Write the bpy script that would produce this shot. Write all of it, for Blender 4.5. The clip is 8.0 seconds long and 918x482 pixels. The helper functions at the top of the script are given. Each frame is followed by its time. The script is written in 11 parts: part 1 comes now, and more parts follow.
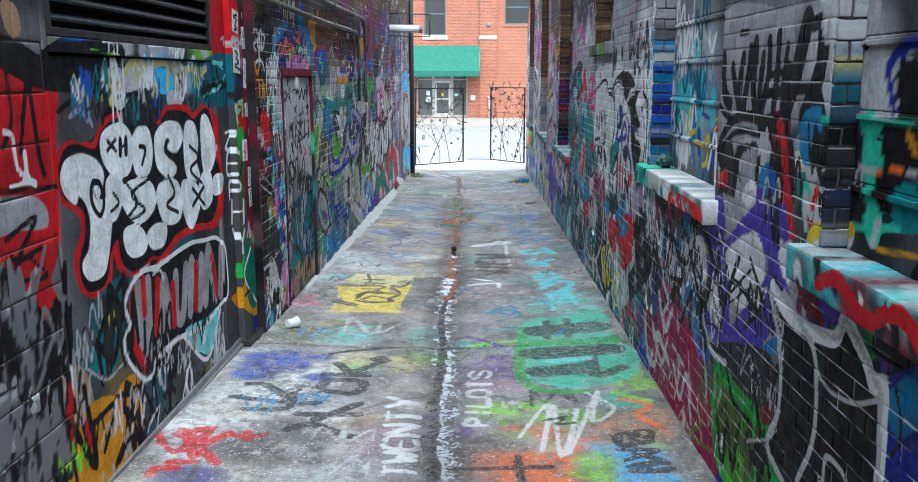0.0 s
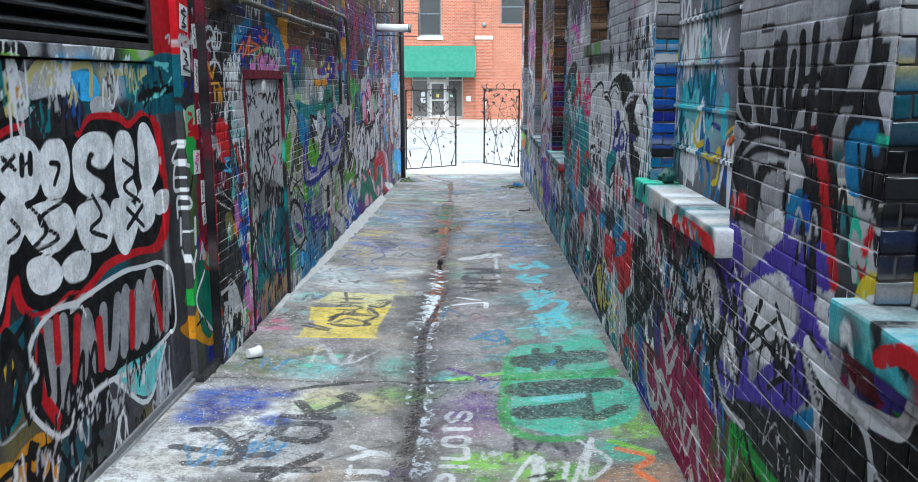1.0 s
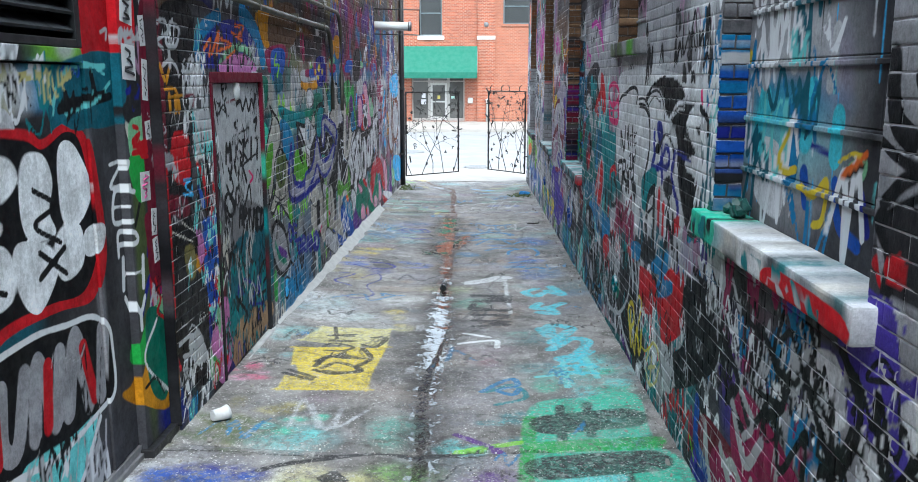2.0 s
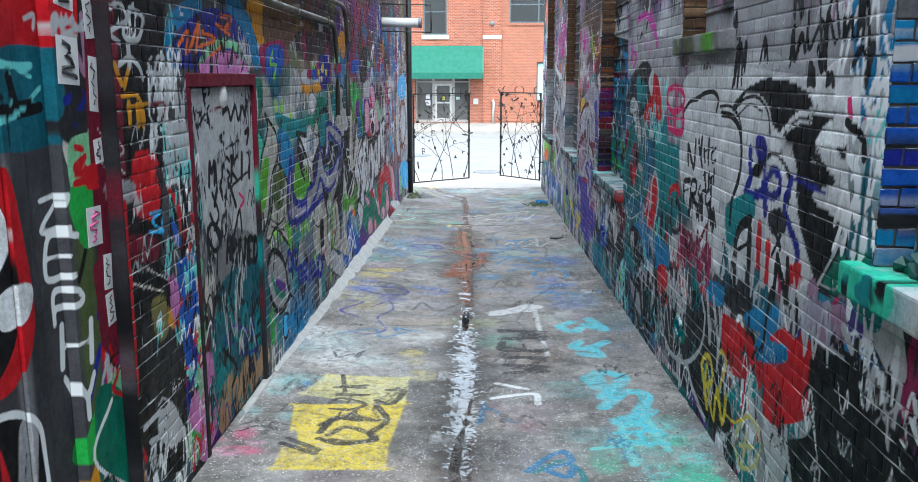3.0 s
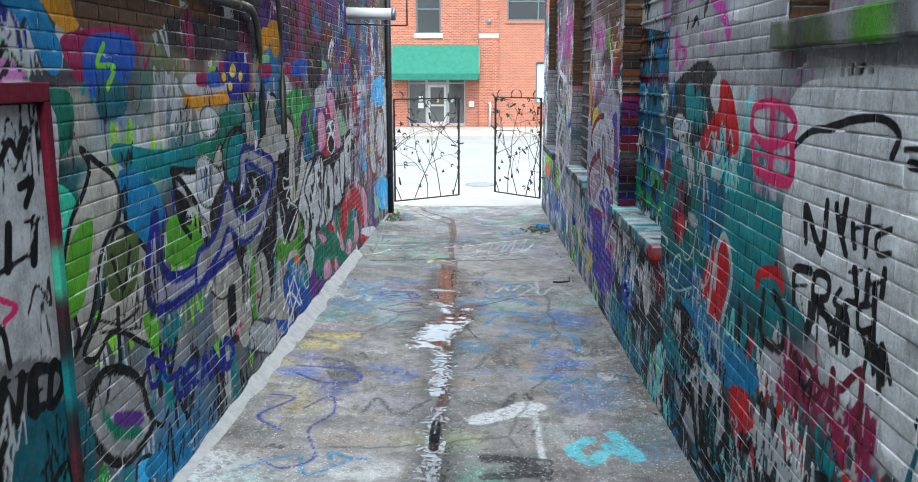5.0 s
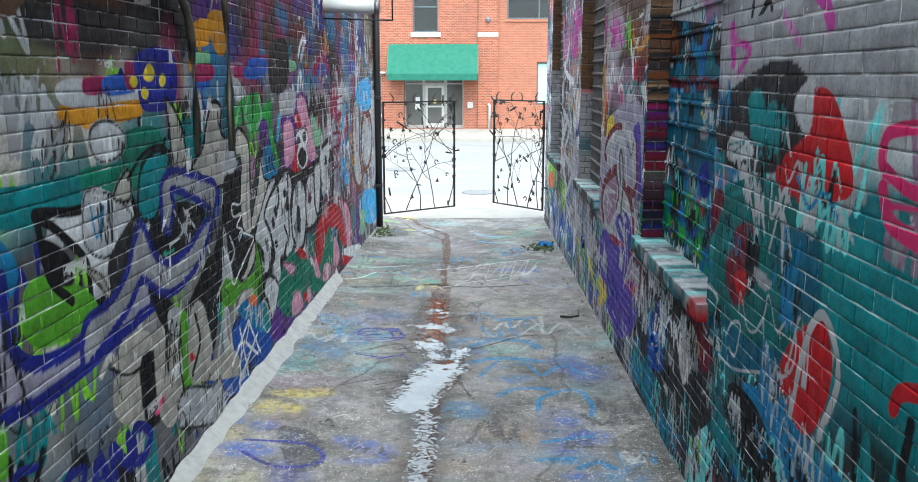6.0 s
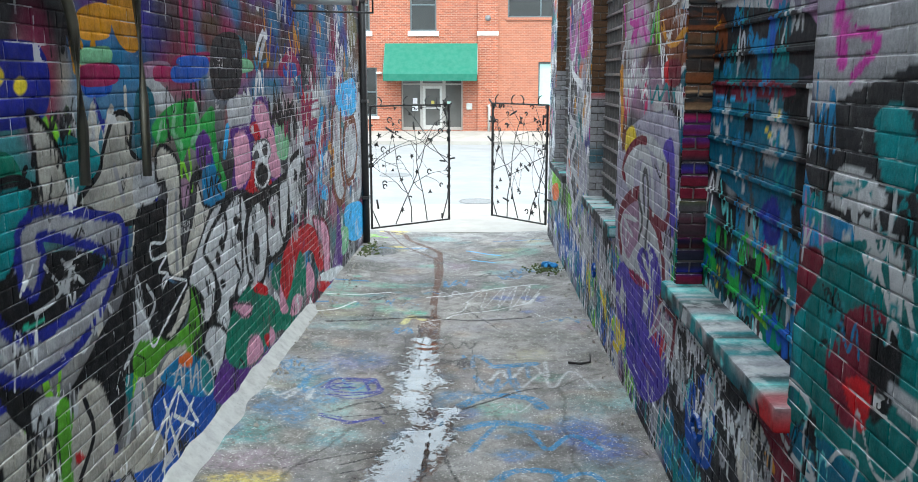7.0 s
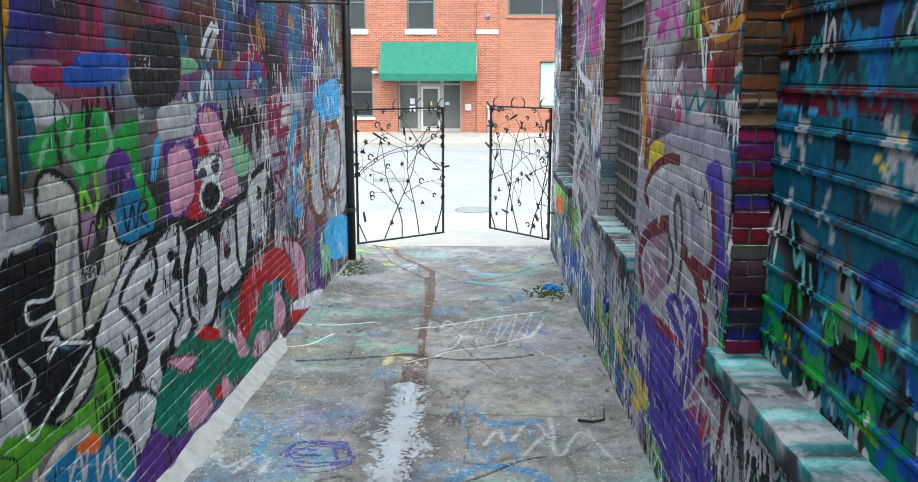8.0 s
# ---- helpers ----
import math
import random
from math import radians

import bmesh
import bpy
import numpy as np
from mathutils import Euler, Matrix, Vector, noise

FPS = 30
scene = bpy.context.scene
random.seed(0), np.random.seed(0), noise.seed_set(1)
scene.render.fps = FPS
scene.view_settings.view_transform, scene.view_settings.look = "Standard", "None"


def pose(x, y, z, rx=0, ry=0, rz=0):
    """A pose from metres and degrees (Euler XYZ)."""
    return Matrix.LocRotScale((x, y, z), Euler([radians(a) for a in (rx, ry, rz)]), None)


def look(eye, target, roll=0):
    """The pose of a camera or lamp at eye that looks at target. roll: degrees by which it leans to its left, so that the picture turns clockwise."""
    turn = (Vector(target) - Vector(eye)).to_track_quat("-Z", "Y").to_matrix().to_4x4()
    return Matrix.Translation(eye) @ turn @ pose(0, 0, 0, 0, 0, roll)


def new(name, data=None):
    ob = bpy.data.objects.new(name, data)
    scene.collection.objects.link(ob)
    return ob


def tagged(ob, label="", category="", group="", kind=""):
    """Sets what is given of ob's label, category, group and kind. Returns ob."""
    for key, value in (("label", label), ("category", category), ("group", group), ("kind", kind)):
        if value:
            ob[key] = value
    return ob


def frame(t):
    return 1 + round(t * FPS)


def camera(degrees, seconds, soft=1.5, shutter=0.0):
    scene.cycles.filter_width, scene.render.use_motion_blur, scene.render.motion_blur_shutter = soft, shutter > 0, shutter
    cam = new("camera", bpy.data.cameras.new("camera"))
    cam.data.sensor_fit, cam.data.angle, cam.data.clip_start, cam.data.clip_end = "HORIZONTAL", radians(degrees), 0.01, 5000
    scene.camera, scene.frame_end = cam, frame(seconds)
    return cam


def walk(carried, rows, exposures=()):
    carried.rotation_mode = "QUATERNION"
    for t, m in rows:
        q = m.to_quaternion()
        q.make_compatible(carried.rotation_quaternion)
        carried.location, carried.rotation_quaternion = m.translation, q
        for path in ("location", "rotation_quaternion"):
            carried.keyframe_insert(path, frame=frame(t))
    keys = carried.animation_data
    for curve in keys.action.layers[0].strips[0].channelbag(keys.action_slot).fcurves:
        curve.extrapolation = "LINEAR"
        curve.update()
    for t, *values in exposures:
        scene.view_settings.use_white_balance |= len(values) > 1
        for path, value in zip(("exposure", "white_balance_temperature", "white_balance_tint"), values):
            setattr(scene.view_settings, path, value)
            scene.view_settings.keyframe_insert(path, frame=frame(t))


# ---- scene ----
cam = camera(56.6, 8.0, 0.95)
METRES, EYE, TILT, LEAN, TURN = 9.5, 2.0, 4.9, 0.0, 1.4
ROWS = [
    (0.0, 0.0, 0.0, 0.0, -0.0, -15.86, 0.01),
    (0.5, 0.008, 0.0287, -0.002, -0.07, -15.85, 0.0),
    (1.0, 0.0143, 0.074, -0.0046, -0.14, -15.83, 0.0),
    (1.5, 0.0162, 0.1312, -0.0083, -0.14, -15.8, -0.04),
    (3.0, -0.0139, 0.3172, -0.0222, -0.05, -15.78, 0.02),
    (3.5, -0.0103, 0.3803, -0.0268, -0.07, -15.77, 0.03),
    (4.0, -0.005, 0.4462, -0.0312, -0.07, -15.77, 0.07),
    (4.5, 0.0019, 0.5115, -0.036, -0.09, -15.75, 0.05),
    (6.0, 0.0172, 0.7236, -0.0503, -0.11, -15.78, -0.0),
    (6.5, 0.0183, 0.7966, -0.0558, -0.07, -15.78, -0.02),
    (7.0, 0.0273, 0.8655, -0.0606, -0.05, -15.78, -0.02),
    (7.5, 0.0362, 0.9298, -0.0654, -0.04, -15.8, -0.05),
    (8.0, 0.0361, 0.9906, -0.0693, -0.01, -15.82, -0.07),
]
walk(cam, [(t, pose(0, 0, EYE, TILT, LEAN, TURN) @ pose(METRES * x, METRES * y, METRES * z, 90 + pitch, roll, yaw)) for t, x, y, z, yaw, pitch, roll in ROWS], [(0.0, 1.66, 5850, 3), (4.5, 1.66, 5890, 3), (6.5, 1.64, 6080, 0), (8.0, 1.58, 6060, 0)])

# ---- light: an overcast day, open sky above the alley ----
world = bpy.data.worlds.new("overcast")
scene.world = world
world.use_nodes = True
wn = world.node_tree
sky = wn.nodes.new("ShaderNodeTexSky")
sky.sky_type, sky.sun_disc = "NISHITA", False
sky.sun_elevation, sky.sun_rotation = radians(62), radians(200)
sky.air_density, sky.dust_density, sky.ozone_density = 1.0, 6.0, 1.0
veil = wn.nodes.new("ShaderNodeMixRGB")
veil.inputs[0].default_value = 0.75
veil.inputs[2].default_value = (8.9, 9.6, 10.5, 1)
wn.links.new(sky.outputs[0], veil.inputs[1])
wn.links.new(veil.outputs[0], wn.nodes["Background"].inputs["Color"])
wn.nodes["Background"].inputs["Strength"].default_value = 0.12
sun_data = bpy.data.lights.new("sun", "SUN")
sun_data.energy, sun_data.angle, sun_data.color = 1.2, radians(25), (1.0, 0.97, 0.92)
sun = new("sun", sun_data)
sun.matrix_world = look((4, -12, 26), (0, 8, 0))

# ---- small tools ----
rng = np.random.default_rng(7)


def srgb(r, g, b):
    return tuple((c / 12.92 if c <= 0.04045 else ((c + 0.055) / 1.055) ** 2.4) for c in (r / 255, g / 255, b / 255))


INK = dict(
    black=(0.006, 0.006, 0.0075), soot=(0.02, 0.02, 0.023), char=(0.055, 0.055, 0.062), grey=(0.17, 0.17, 0.185), mid=(0.28, 0.28, 0.3),
    silver=(0.42, 0.43, 0.45), pale=(0.57, 0.58, 0.6), white=(0.72, 0.74, 0.76), bone=(0.5, 0.48, 0.43), putty=(0.36, 0.345, 0.31), cream=(0.68, 0.66, 0.58),
    red=(0.44, 0.008, 0.015), maroon=(0.13, 0.01, 0.025), wine=(0.24, 0.012, 0.07), pink=(0.62, 0.3, 0.42), rose=(0.55, 0.02, 0.13), magenta=(0.45, 0.04, 0.3),
    mauve=(0.27, 0.16, 0.24), purple=(0.09, 0.025, 0.2), violet=(0.065, 0.04, 0.32), lilac=(0.3, 0.285, 0.37), navy=(0.012, 0.018, 0.21), blue=(0.015, 0.08, 0.38),
    sky=(0.06, 0.4, 0.75), cyan=(0.08, 0.52, 0.62), aqua=(0.16, 0.55, 0.55), teal=(0.012, 0.19, 0.21), petrol=(0.012, 0.1, 0.14), mint=(0.05, 0.45, 0.3),
    green=(0.03, 0.3, 0.05), lime=(0.2, 0.5, 0.03), moss=(0.07, 0.1, 0.03), bottle=(0.008, 0.12, 0.08), olive=(0.16, 0.14, 0.05),
    azure=(0.015, 0.17, 0.36), orchid=(0.45, 0.16, 0.38), celery=(0.2, 0.45, 0.25), leaf=(0.09, 0.3, 0.02), emerald=(0.008, 0.17, 0.105),
    yellow=(0.62, 0.48, 0.03), straw=(0.55, 0.5, 0.2), amber=(0.5, 0.22, 0.01), orange=(0.65, 0.13, 0.02), rust=(0.28, 0.09, 0.03), lagoon=(0.006, 0.1, 0.17), pine=(0.006, 0.115, 0.115), umber=(0.15, 0.045, 0.016), oxide=(0.075, 0.025, 0.009), brown=(0.1, 0.055, 0.03), tan=(0.34, 0.22, 0.13))


def curve(points, closed=False, n=5):
    """A smooth run through the points."""
    p = np.asarray(points, float)
    if len(p) < 3:
        return p
    q = np.vstack([p[-1:], p, p[:2]]) if closed else np.vstack([2 * p[0] - p[1], p, 2 * p[-1] - p[-2]])
    s = np.linspace(0, 1, n, endpoint=False)[:, None]
    out = []
    for a, b, c, d in zip(q, q[1:], q[2:], q[3:]):
        out.append(0.5 * (2 * b + (c - a) * s + (2 * a - 5 * b + 4 * c - d) * s**2 + (3 * b - a - 3 * c + d) * s**3))
    out = np.vstack(out)
    return out if closed else np.vstack([out, p[-1:]])


def numbers(text):
    return [tuple(float(v) for v in pair.split(",")) for pair in text.split()]


def run_distance(u, v, p, closed=False):
    """How far each (u, v) is from a run of points."""
    ends = np.roll(p, -1, 0) if closed else p[1:]
    best = np.full(u.shape, 9.0)
    for a, b in zip(p, ends):
        e = b - a
        k = np.clip(((u - a[0]) * e[0] + (v - a[1]) * e[1]) / (e @ e + 1e-12), 0, 1)
        best = np.minimum(best, np.hypot(u - a[0] - k * e[0], v - a[1] - k * e[1]))
    return best


def inside(u, v, p):
    odd = np.zeros(u.shape, bool)
    for a, b in zip(p, np.roll(p, -1, 0)):
        if a[1] != b[1]:
            odd ^= ((a[1] > v) != (b[1] > v)) & (u < (b[0] - a[0]) * (v - a[1]) / (b[1] - a[1]) + a[0])
    return odd


COATS = 10


class Paint:
    """Spray paint on one surface, in metres along it (u) and up or across it (v): soft washes, then filled shapes, then lines."""

    def __init__(self, base):
        self.base, self.washes, self.shapes, self.lines, self.wet, self.coats = INK[base], [], [], [], [], []

    def wash(self, ink, u, v, ru, rv, a=1.0, soft=0.5):
        self.washes.append((INK[ink], u, v, ru, rv, a, soft))

    def fill(self, ink, text):
        self.shapes.append((INK[ink], curve(np.array(numbers(text)), True), -0.012))

    def piece(self, ink, rim, width, text):
        """A filled shape with a sprayed outline of another colour."""
        p = curve(np.array(numbers(text)), True)
        self.shapes += [(INK[ink], p, -0.012), (INK[rim], np.vstack([p, p[:1]]), width / 2)]

    def line(self, ink, width, text):
        self.lines.append((INK[ink], curve(np.array(numbers(text))), width * 0.7))

    def stroke(self, ink, width, text):
        """A line that lies under the other lines."""
        self.shapes.append((INK[ink], curve(np.array(numbers(text))), width / 2))

    def water(self, width, text):
        self.wet.append((curve(np.array(numbers(text))), width / 2))

    def tags(self, inks, u0, u1, v0, v1, count, size, width, seed, under=False, over=False):
        """Quick loose scrawls, too many and too tangled to read."""
        r = np.random.default_rng(seed)
        names = inks.split()
        for _ in range(count):
            cu, cv, k = r.uniform(u0, u1), r.uniform(v0, v1), r.uniform(0.6, 1.4) * size
            m = r.integers(4, 9)
            pu = cu + k * np.linspace(-0.5, 0.5, m) * r.uniform(0.5, 1.2) + r.normal(0, 0.13 * k, m)
            pv = cv + k * 0.5 * r.uniform(0.4, 1.0) * np.where(np.arange(m) % 2, 1, -1) + r.normal(0, 0.12 * k, m)
            item = (INK[names[r.integers(len(names))]], curve(np.stack([pu, pv], 1)), width * r.uniform(0.7, 1.3) / 2)
            (self.shapes if under or over else self.lines).append((*item, "old") if under else item)

    def drips(self, inks, u0, u1, v0, v1, count, length, width, seed):
        """Runs of paint down the wall."""
        r = np.random.default_rng(seed)
        names = inks.split()
        for _ in range(count):
            u, v, k = r.uniform(u0, u1), r.uniform(v0, v1), length * r.uniform(0.3, 1.4)
            p = np.stack([u + r.normal(0, 0.004, 4), v - k * np.linspace(0, 1, 4)], 1)
            self.shapes.append((INK[names[r.integers(len(names))]], p, width * r.uniform(0.6, 1.3) / 2))

    def blots(self, inks, u0, u1, v0, v1, count, size, seed, a=0.8):
        r = np.random.default_rng(seed)
        names = inks.split()
        for _ in range(count):
            k = size * r.uniform(0.4, 1.3)
            self.wash(names[r.integers(len(names))], r.uniform(u0, u1), r.uniform(v0, v1), k * r.uniform(0.6, 1.4), k * r.uniform(0.5, 1.2), a, 0.35)

    def stacked(self):
        """The shapes in coats: each lies one coat above the earlier shapes of another ink that it crosses."""
        if not self.coats:
            self.coats = [[] for _ in range(COATS)]
            boxes = np.zeros((0, 8))
            for item in self.shapes:
                p, half = item[1], abs(item[2])
                lo, hi = p.min(0) - half, p.max(0) + half
                k = 0
                if item[2] <= 0 or not item[3:]:
                    hits = boxes[(boxes[:, 0] < hi[0]) & (boxes[:, 2] > lo[0]) & (boxes[:, 1] < hi[1]) & (boxes[:, 3] > lo[1])]
                    other = (abs(hits[:, 5:] - item[0]) > 1e-6).any(1)
                    k = int(min(COATS - 1, max(1, (hits[:, 4] + other).max()))) if len(hits) else 1
                    boxes = np.vstack([boxes, [*lo, *hi, k, *item[0]]])
                self.coats[k].append(item[:3])
        return self.coats

    def layer(self, items, u, v):
        """u in rising order. Later items lie on top."""
        out = np.zeros((len(u), 4))
        far = np.full(len(u), 0.25)
        for ink, p, half in items:
            lo, hi = p.min(0) - abs(half) - 0.06, p.max(0) + abs(half) + 0.06
            first, last = np.searchsorted(u, (lo[0], hi[0]))
            near = first + np.nonzero((v[first:last] > lo[1]) & (v[first:last] < hi[1]))[0]
            if not len(near):
                continue
            uu, vv = u[near], v[near]
            if half > 0:
                d = run_distance(uu, vv, p) - half
            else:
                d = run_distance(uu, vv, p, True)
                d = np.where(inside(uu, vv, p), -d, d) + half
            new_top = (d < 0) | (d < far[near])
            far[near] = np.minimum(far[near], d)
            out[near[new_top], :3] = ink
        out[:, 3] = np.clip(0.5 + far * 2, 0, 1)
        return out

    def coat(self, u, v):
        out, cover = np.tile(np.array(self.base), (len(u), 1)), np.zeros((len(u), 1))
        for ink, cu, cv, ru, rv, a, soft in self.washes:
            first, last = np.searchsorted(u, (cu - ru * 1.6, cu + ru * 1.6))
            near = first + np.nonzero(abs(v[first:last] - cv) < rv * 1.6)[0]
            if len(near):
                r = np.hypot((u[near] - cu) / ru, (v[near] - cv) / rv)
                k = (a * np.clip((1 + soft - r) / (2 * soft), 0, 1))[:, None]
                out[near] = out[near] * (1 - k) + np.array(ink) * k
                cover[near] = np.maximum(cover[near], k)
        return np.concatenate([out, cover], 1)

    def at(self, places):
        """The three coats of paint, and how far the standing water is, at rows of (u, v)."""
        order = np.argsort(places[:, 0])
        u, v = places[order, 0], places[order, 1]
        back = np.empty_like(order)
        back[order] = np.arange(len(order))
        made = {"coat": self.coat(u, v), "ink": self.layer(self.lines, u, v)}
        for k, items in enumerate(self.stacked()):
            made["shape_%d" % k] = self.layer(items, u, v)
        if self.wet:
            far = np.full(len(u), 0.25)
            for p, half in self.wet:
                far = np.minimum(far, run_distance(u, v, p) - half)
            made["wet"] = far
        return {key: value[back].astype(np.float32) for key, value in made.items()}

    def put(self, me, places=None):
        """Stores the paint on a mesh's vertices, at (u, v) of each."""
        if places is None:
            co = np.empty(len(me.vertices) * 3)
            me.vertices.foreach_get("co", co)
            places = co.reshape(-1, 3)[:, 1:]
        store(me, self.at(np.ascontiguousarray(places)))


def store(me, made):
    for key, values in made.items():
        a = me.attributes.new(key, "FLOAT" if key == "wet" else "FLOAT_COLOR", "POINT")
        a.data.foreach_set("value" if key == "wet" else "color", values.ravel())


def mesh_from(name, verts, faces, material, smooth=False):
    me = bpy.data.meshes.new(name)
    verts = np.asarray(verts, np.float32).reshape(-1, 3)
    faces = np.asarray(faces, np.int32).reshape(-1, 4)
    me.vertices.add(len(verts))
    me.vertices.foreach_set("co", verts.ravel())
    me.loops.add(faces.size)
    me.loops.foreach_set("vertex_index", faces.ravel())
    me.polygons.add(len(faces))
    me.polygons.foreach_set("loop_start", np.arange(0, faces.size, 4, dtype=np.int32))
    me.polygons.foreach_set("use_smooth", np.full(len(faces), smooth))
    me.update(calc_edges=True)
    me.validate()
    me.materials.append(material)
    return me


def bm_box(bm, x0, x1, y0, y1, z0, z1, bevel=0.0):
    made = bmesh.ops.create_cube(bm, size=1, matrix=Matrix.LocRotScale(((x0 + x1) / 2, (y0 + y1) / 2, (z0 + z1) / 2), None, (abs(x1 - x0), abs(y1 - y0), abs(z1 - z0))))
    if bevel:
        edges = list({e for q in made["verts"] for e in q.link_edges})
        bmesh.ops.bevel(bm, geom=edges, offset=bevel, segments=2, profile=0.6, affect="EDGES")
    return bm


def bm_tube(bm, points, radius, sides=10, taper=None):
    """A round bar along a run of points."""
    p = [Vector(q) for q in points]
    rings = []
    for i, q in enumerate(p):
        way = (p[min(i + 1, len(p) - 1)] - p[max(i - 1, 0)]).normalized()
        turn = way.to_track_quat("Z", "Y").to_matrix()
        r = radius if taper is None else radius + (taper - radius) * i / (len(p) - 1)
        rings.append([bm.verts.new(q + turn @ Vector((r * math.cos(2 * math.pi * k / sides), r * math.sin(2 * math.pi * k / sides), 0))) for k in range(sides)])
    for a, b in zip(rings, rings[1:]):
        for k in range(sides):
            bm.faces.new((a[k], a[(k + 1) % sides], b[(k + 1) % sides], b[k])).smooth = True
    bm.faces.new(rings[0][::-1])
    bm.faces.new(rings[-1])
    return bm


def bm_prism(bm, outline, place, depth):
    """A flat outline (a, b) pushed out along depth; place(a, b, d) gives the point."""
    front = [bm.verts.new(place(a, b, 0)) for a, b in outline]
    back = [bm.verts.new(place(a, b, depth)) for a, b in outline]
    bm.faces.new(front)
    bm.faces.new(back[::-1])
    for i in range(len(outline)):
        j = (i + 1) % len(outline)
        bm.faces.new((front[j], front[i], back[i], back[j]))
    return bm


def part(name, bm, material, parent=None, label="", paint=None, places=None):
    me = bpy.data.meshes.new(name)
    bmesh.ops.recalc_face_normals(bm, faces=bm.faces)
    bm.to_mesh(me)
    bm.free()
    me.materials.append(material)
    if paint:
        paint.put(me, places)
    ob = new(name, me)
    ob.parent = parent
    return tagged(ob, label)


def joint_of(name, parent=None, **tags):
    ob = new(name)
    ob.parent = parent
    return tagged(ob, **tags)


def grid(bm_x0, y0, y1, z0, z1, step):
    """Vertices and faces of an upright sheet at one x."""
    ny, nz = max(1, round((y1 - y0) / step)), max(1, round((z1 - z0) / step))
    yy, zz = np.meshgrid(np.linspace(y0, y1, ny + 1), np.linspace(z0, z1, nz + 1))
    verts = np.stack([np.full(yy.size, bm_x0), yy.ravel(), zz.ravel()], 1)
    i = (np.arange(nz)[:, None] * (ny + 1) + np.arange(ny)).ravel()
    return verts, np.stack([i, i + 1, i + ny + 2, i + ny + 1], 1)


def tiles(boxes, x, facing, depth, nx, nz, rim=0.006, round_off=0.0025, uneven=0.0):
    """Blocks in an upright face at x: each has a fine front, softened rims and four sides. boxes: rows of y0, y1, z0, z1."""
    b = np.asarray(boxes, float).reshape(-1, 4)
    n = len(b)
    ly, lz = (b[:, 1] - b[:, 0])[:, None], (b[:, 3] - b[:, 2])[:, None]

    def steps(length, cells):
        r = np.minimum(rim, length * 0.2)
        return np.concatenate([np.zeros((n, 1)), r + (length - 2 * r) * np.linspace(0, 1, cells + 1)[None], length], 1)

    sy, sz = b[:, :1] + steps(ly, nx), b[:, 2:3] + steps(lz, nz)
    cy, cz = sy.shape[1], sz.shape[1]
    yy = np.broadcast_to(sy[:, None, :], (n, cz, cy))
    zz = np.broadcast_to(sz[:, :, None], (n, cz, cy))
    out = np.full((n, cz, cy), 0.0)
    out[:, 0], out[:, -1], out[:, :, 0], out[:, :, -1] = -round_off, -round_off, -round_off, -round_off
    if uneven:
        r = np.random.default_rng(n)
        out = out + r.normal(0, uneven, (n, 1, 1)) + r.normal(0, uneven * 0.6, (n, 1, 1)) * np.linspace(-1, 1, cy) + r.normal(0, uneven * 0.25, (n, cz, cy))
    front = np.stack([x + facing * out, yy, zz], -1).reshape(n, -1, 3)
    at = np.arange(cz * cy).reshape(cz, cy)
    ring = np.concatenate([at[0, :], at[1:, -1], at[-1, -2::-1], at[-2:0:-1, 0]])
    back = front[:, ring].copy()
    back[:, :, 0] = x - facing * depth
    verts = np.concatenate([front, back], 1)
    quads = np.stack([at[:-1, :-1], at[:-1, 1:], at[1:, 1:], at[1:, :-1]], -1).reshape(-1, 4)
    k = len(ring)
    low = cz * cy + np.arange(k)
    sides = np.stack([ring, low, np.roll(low, -1), np.roll(ring, -1)], 1)
    quads = np.concatenate([quads, sides])
    if facing < 0:
        quads = quads[:, ::-1]
    faces = (quads[None] + (np.arange(n) * verts.shape[1])[:, None, None]).reshape(-1, 4)
    return verts.reshape(-1, 3), faces, verts.shape[1], len(quads)


def board(name, box, x, facing, depth, paint, material, parent=None, label="", step=0.02, rim=0.004, round_off=0.002):
    """One painted board or panel."""
    y0, y1, z0, z1 = box
    v, f, *_ = tiles([box], x, facing, depth, max(1, round((y1 - y0) / step)), max(1, round((z1 - z0) / step)), rim, round_off)
    me = mesh_from(name, v, f, material)
    paint.put(me)
    ob = new(name, me)
    ob.parent = parent
    return tagged(ob, label)


def painted_box(name, x0, x1, y0, y1, z0, z1, paint, material, parent=None, label="", step=0.04, bevel=0.006, wear=0.0):
    """A stone or beam with rounded edges, cut fine enough to carry paint."""
    bm = bmesh.new()
    bm_box(bm, x0, x1, y0, y1, z0, z1, bevel)
    for axis, a, b in ((0, x0, x1), (1, y0, y1), (2, z0, z1)):
        for k in np.arange(a + step, b - step / 3, step):
            co, no = [0, 0, 0], [0, 0, 0]
            co[axis], no[axis] = k, 1
            bmesh.ops.bisect_plane(bm, geom=bm.verts[:] + bm.edges[:] + bm.faces[:], plane_co=co, plane_no=no)
    if wear:
        for q in bm.verts:
            q.co += wear * noise.noise_vector(q.co * 9)
    return part(name, bm, material, parent, label, paint)

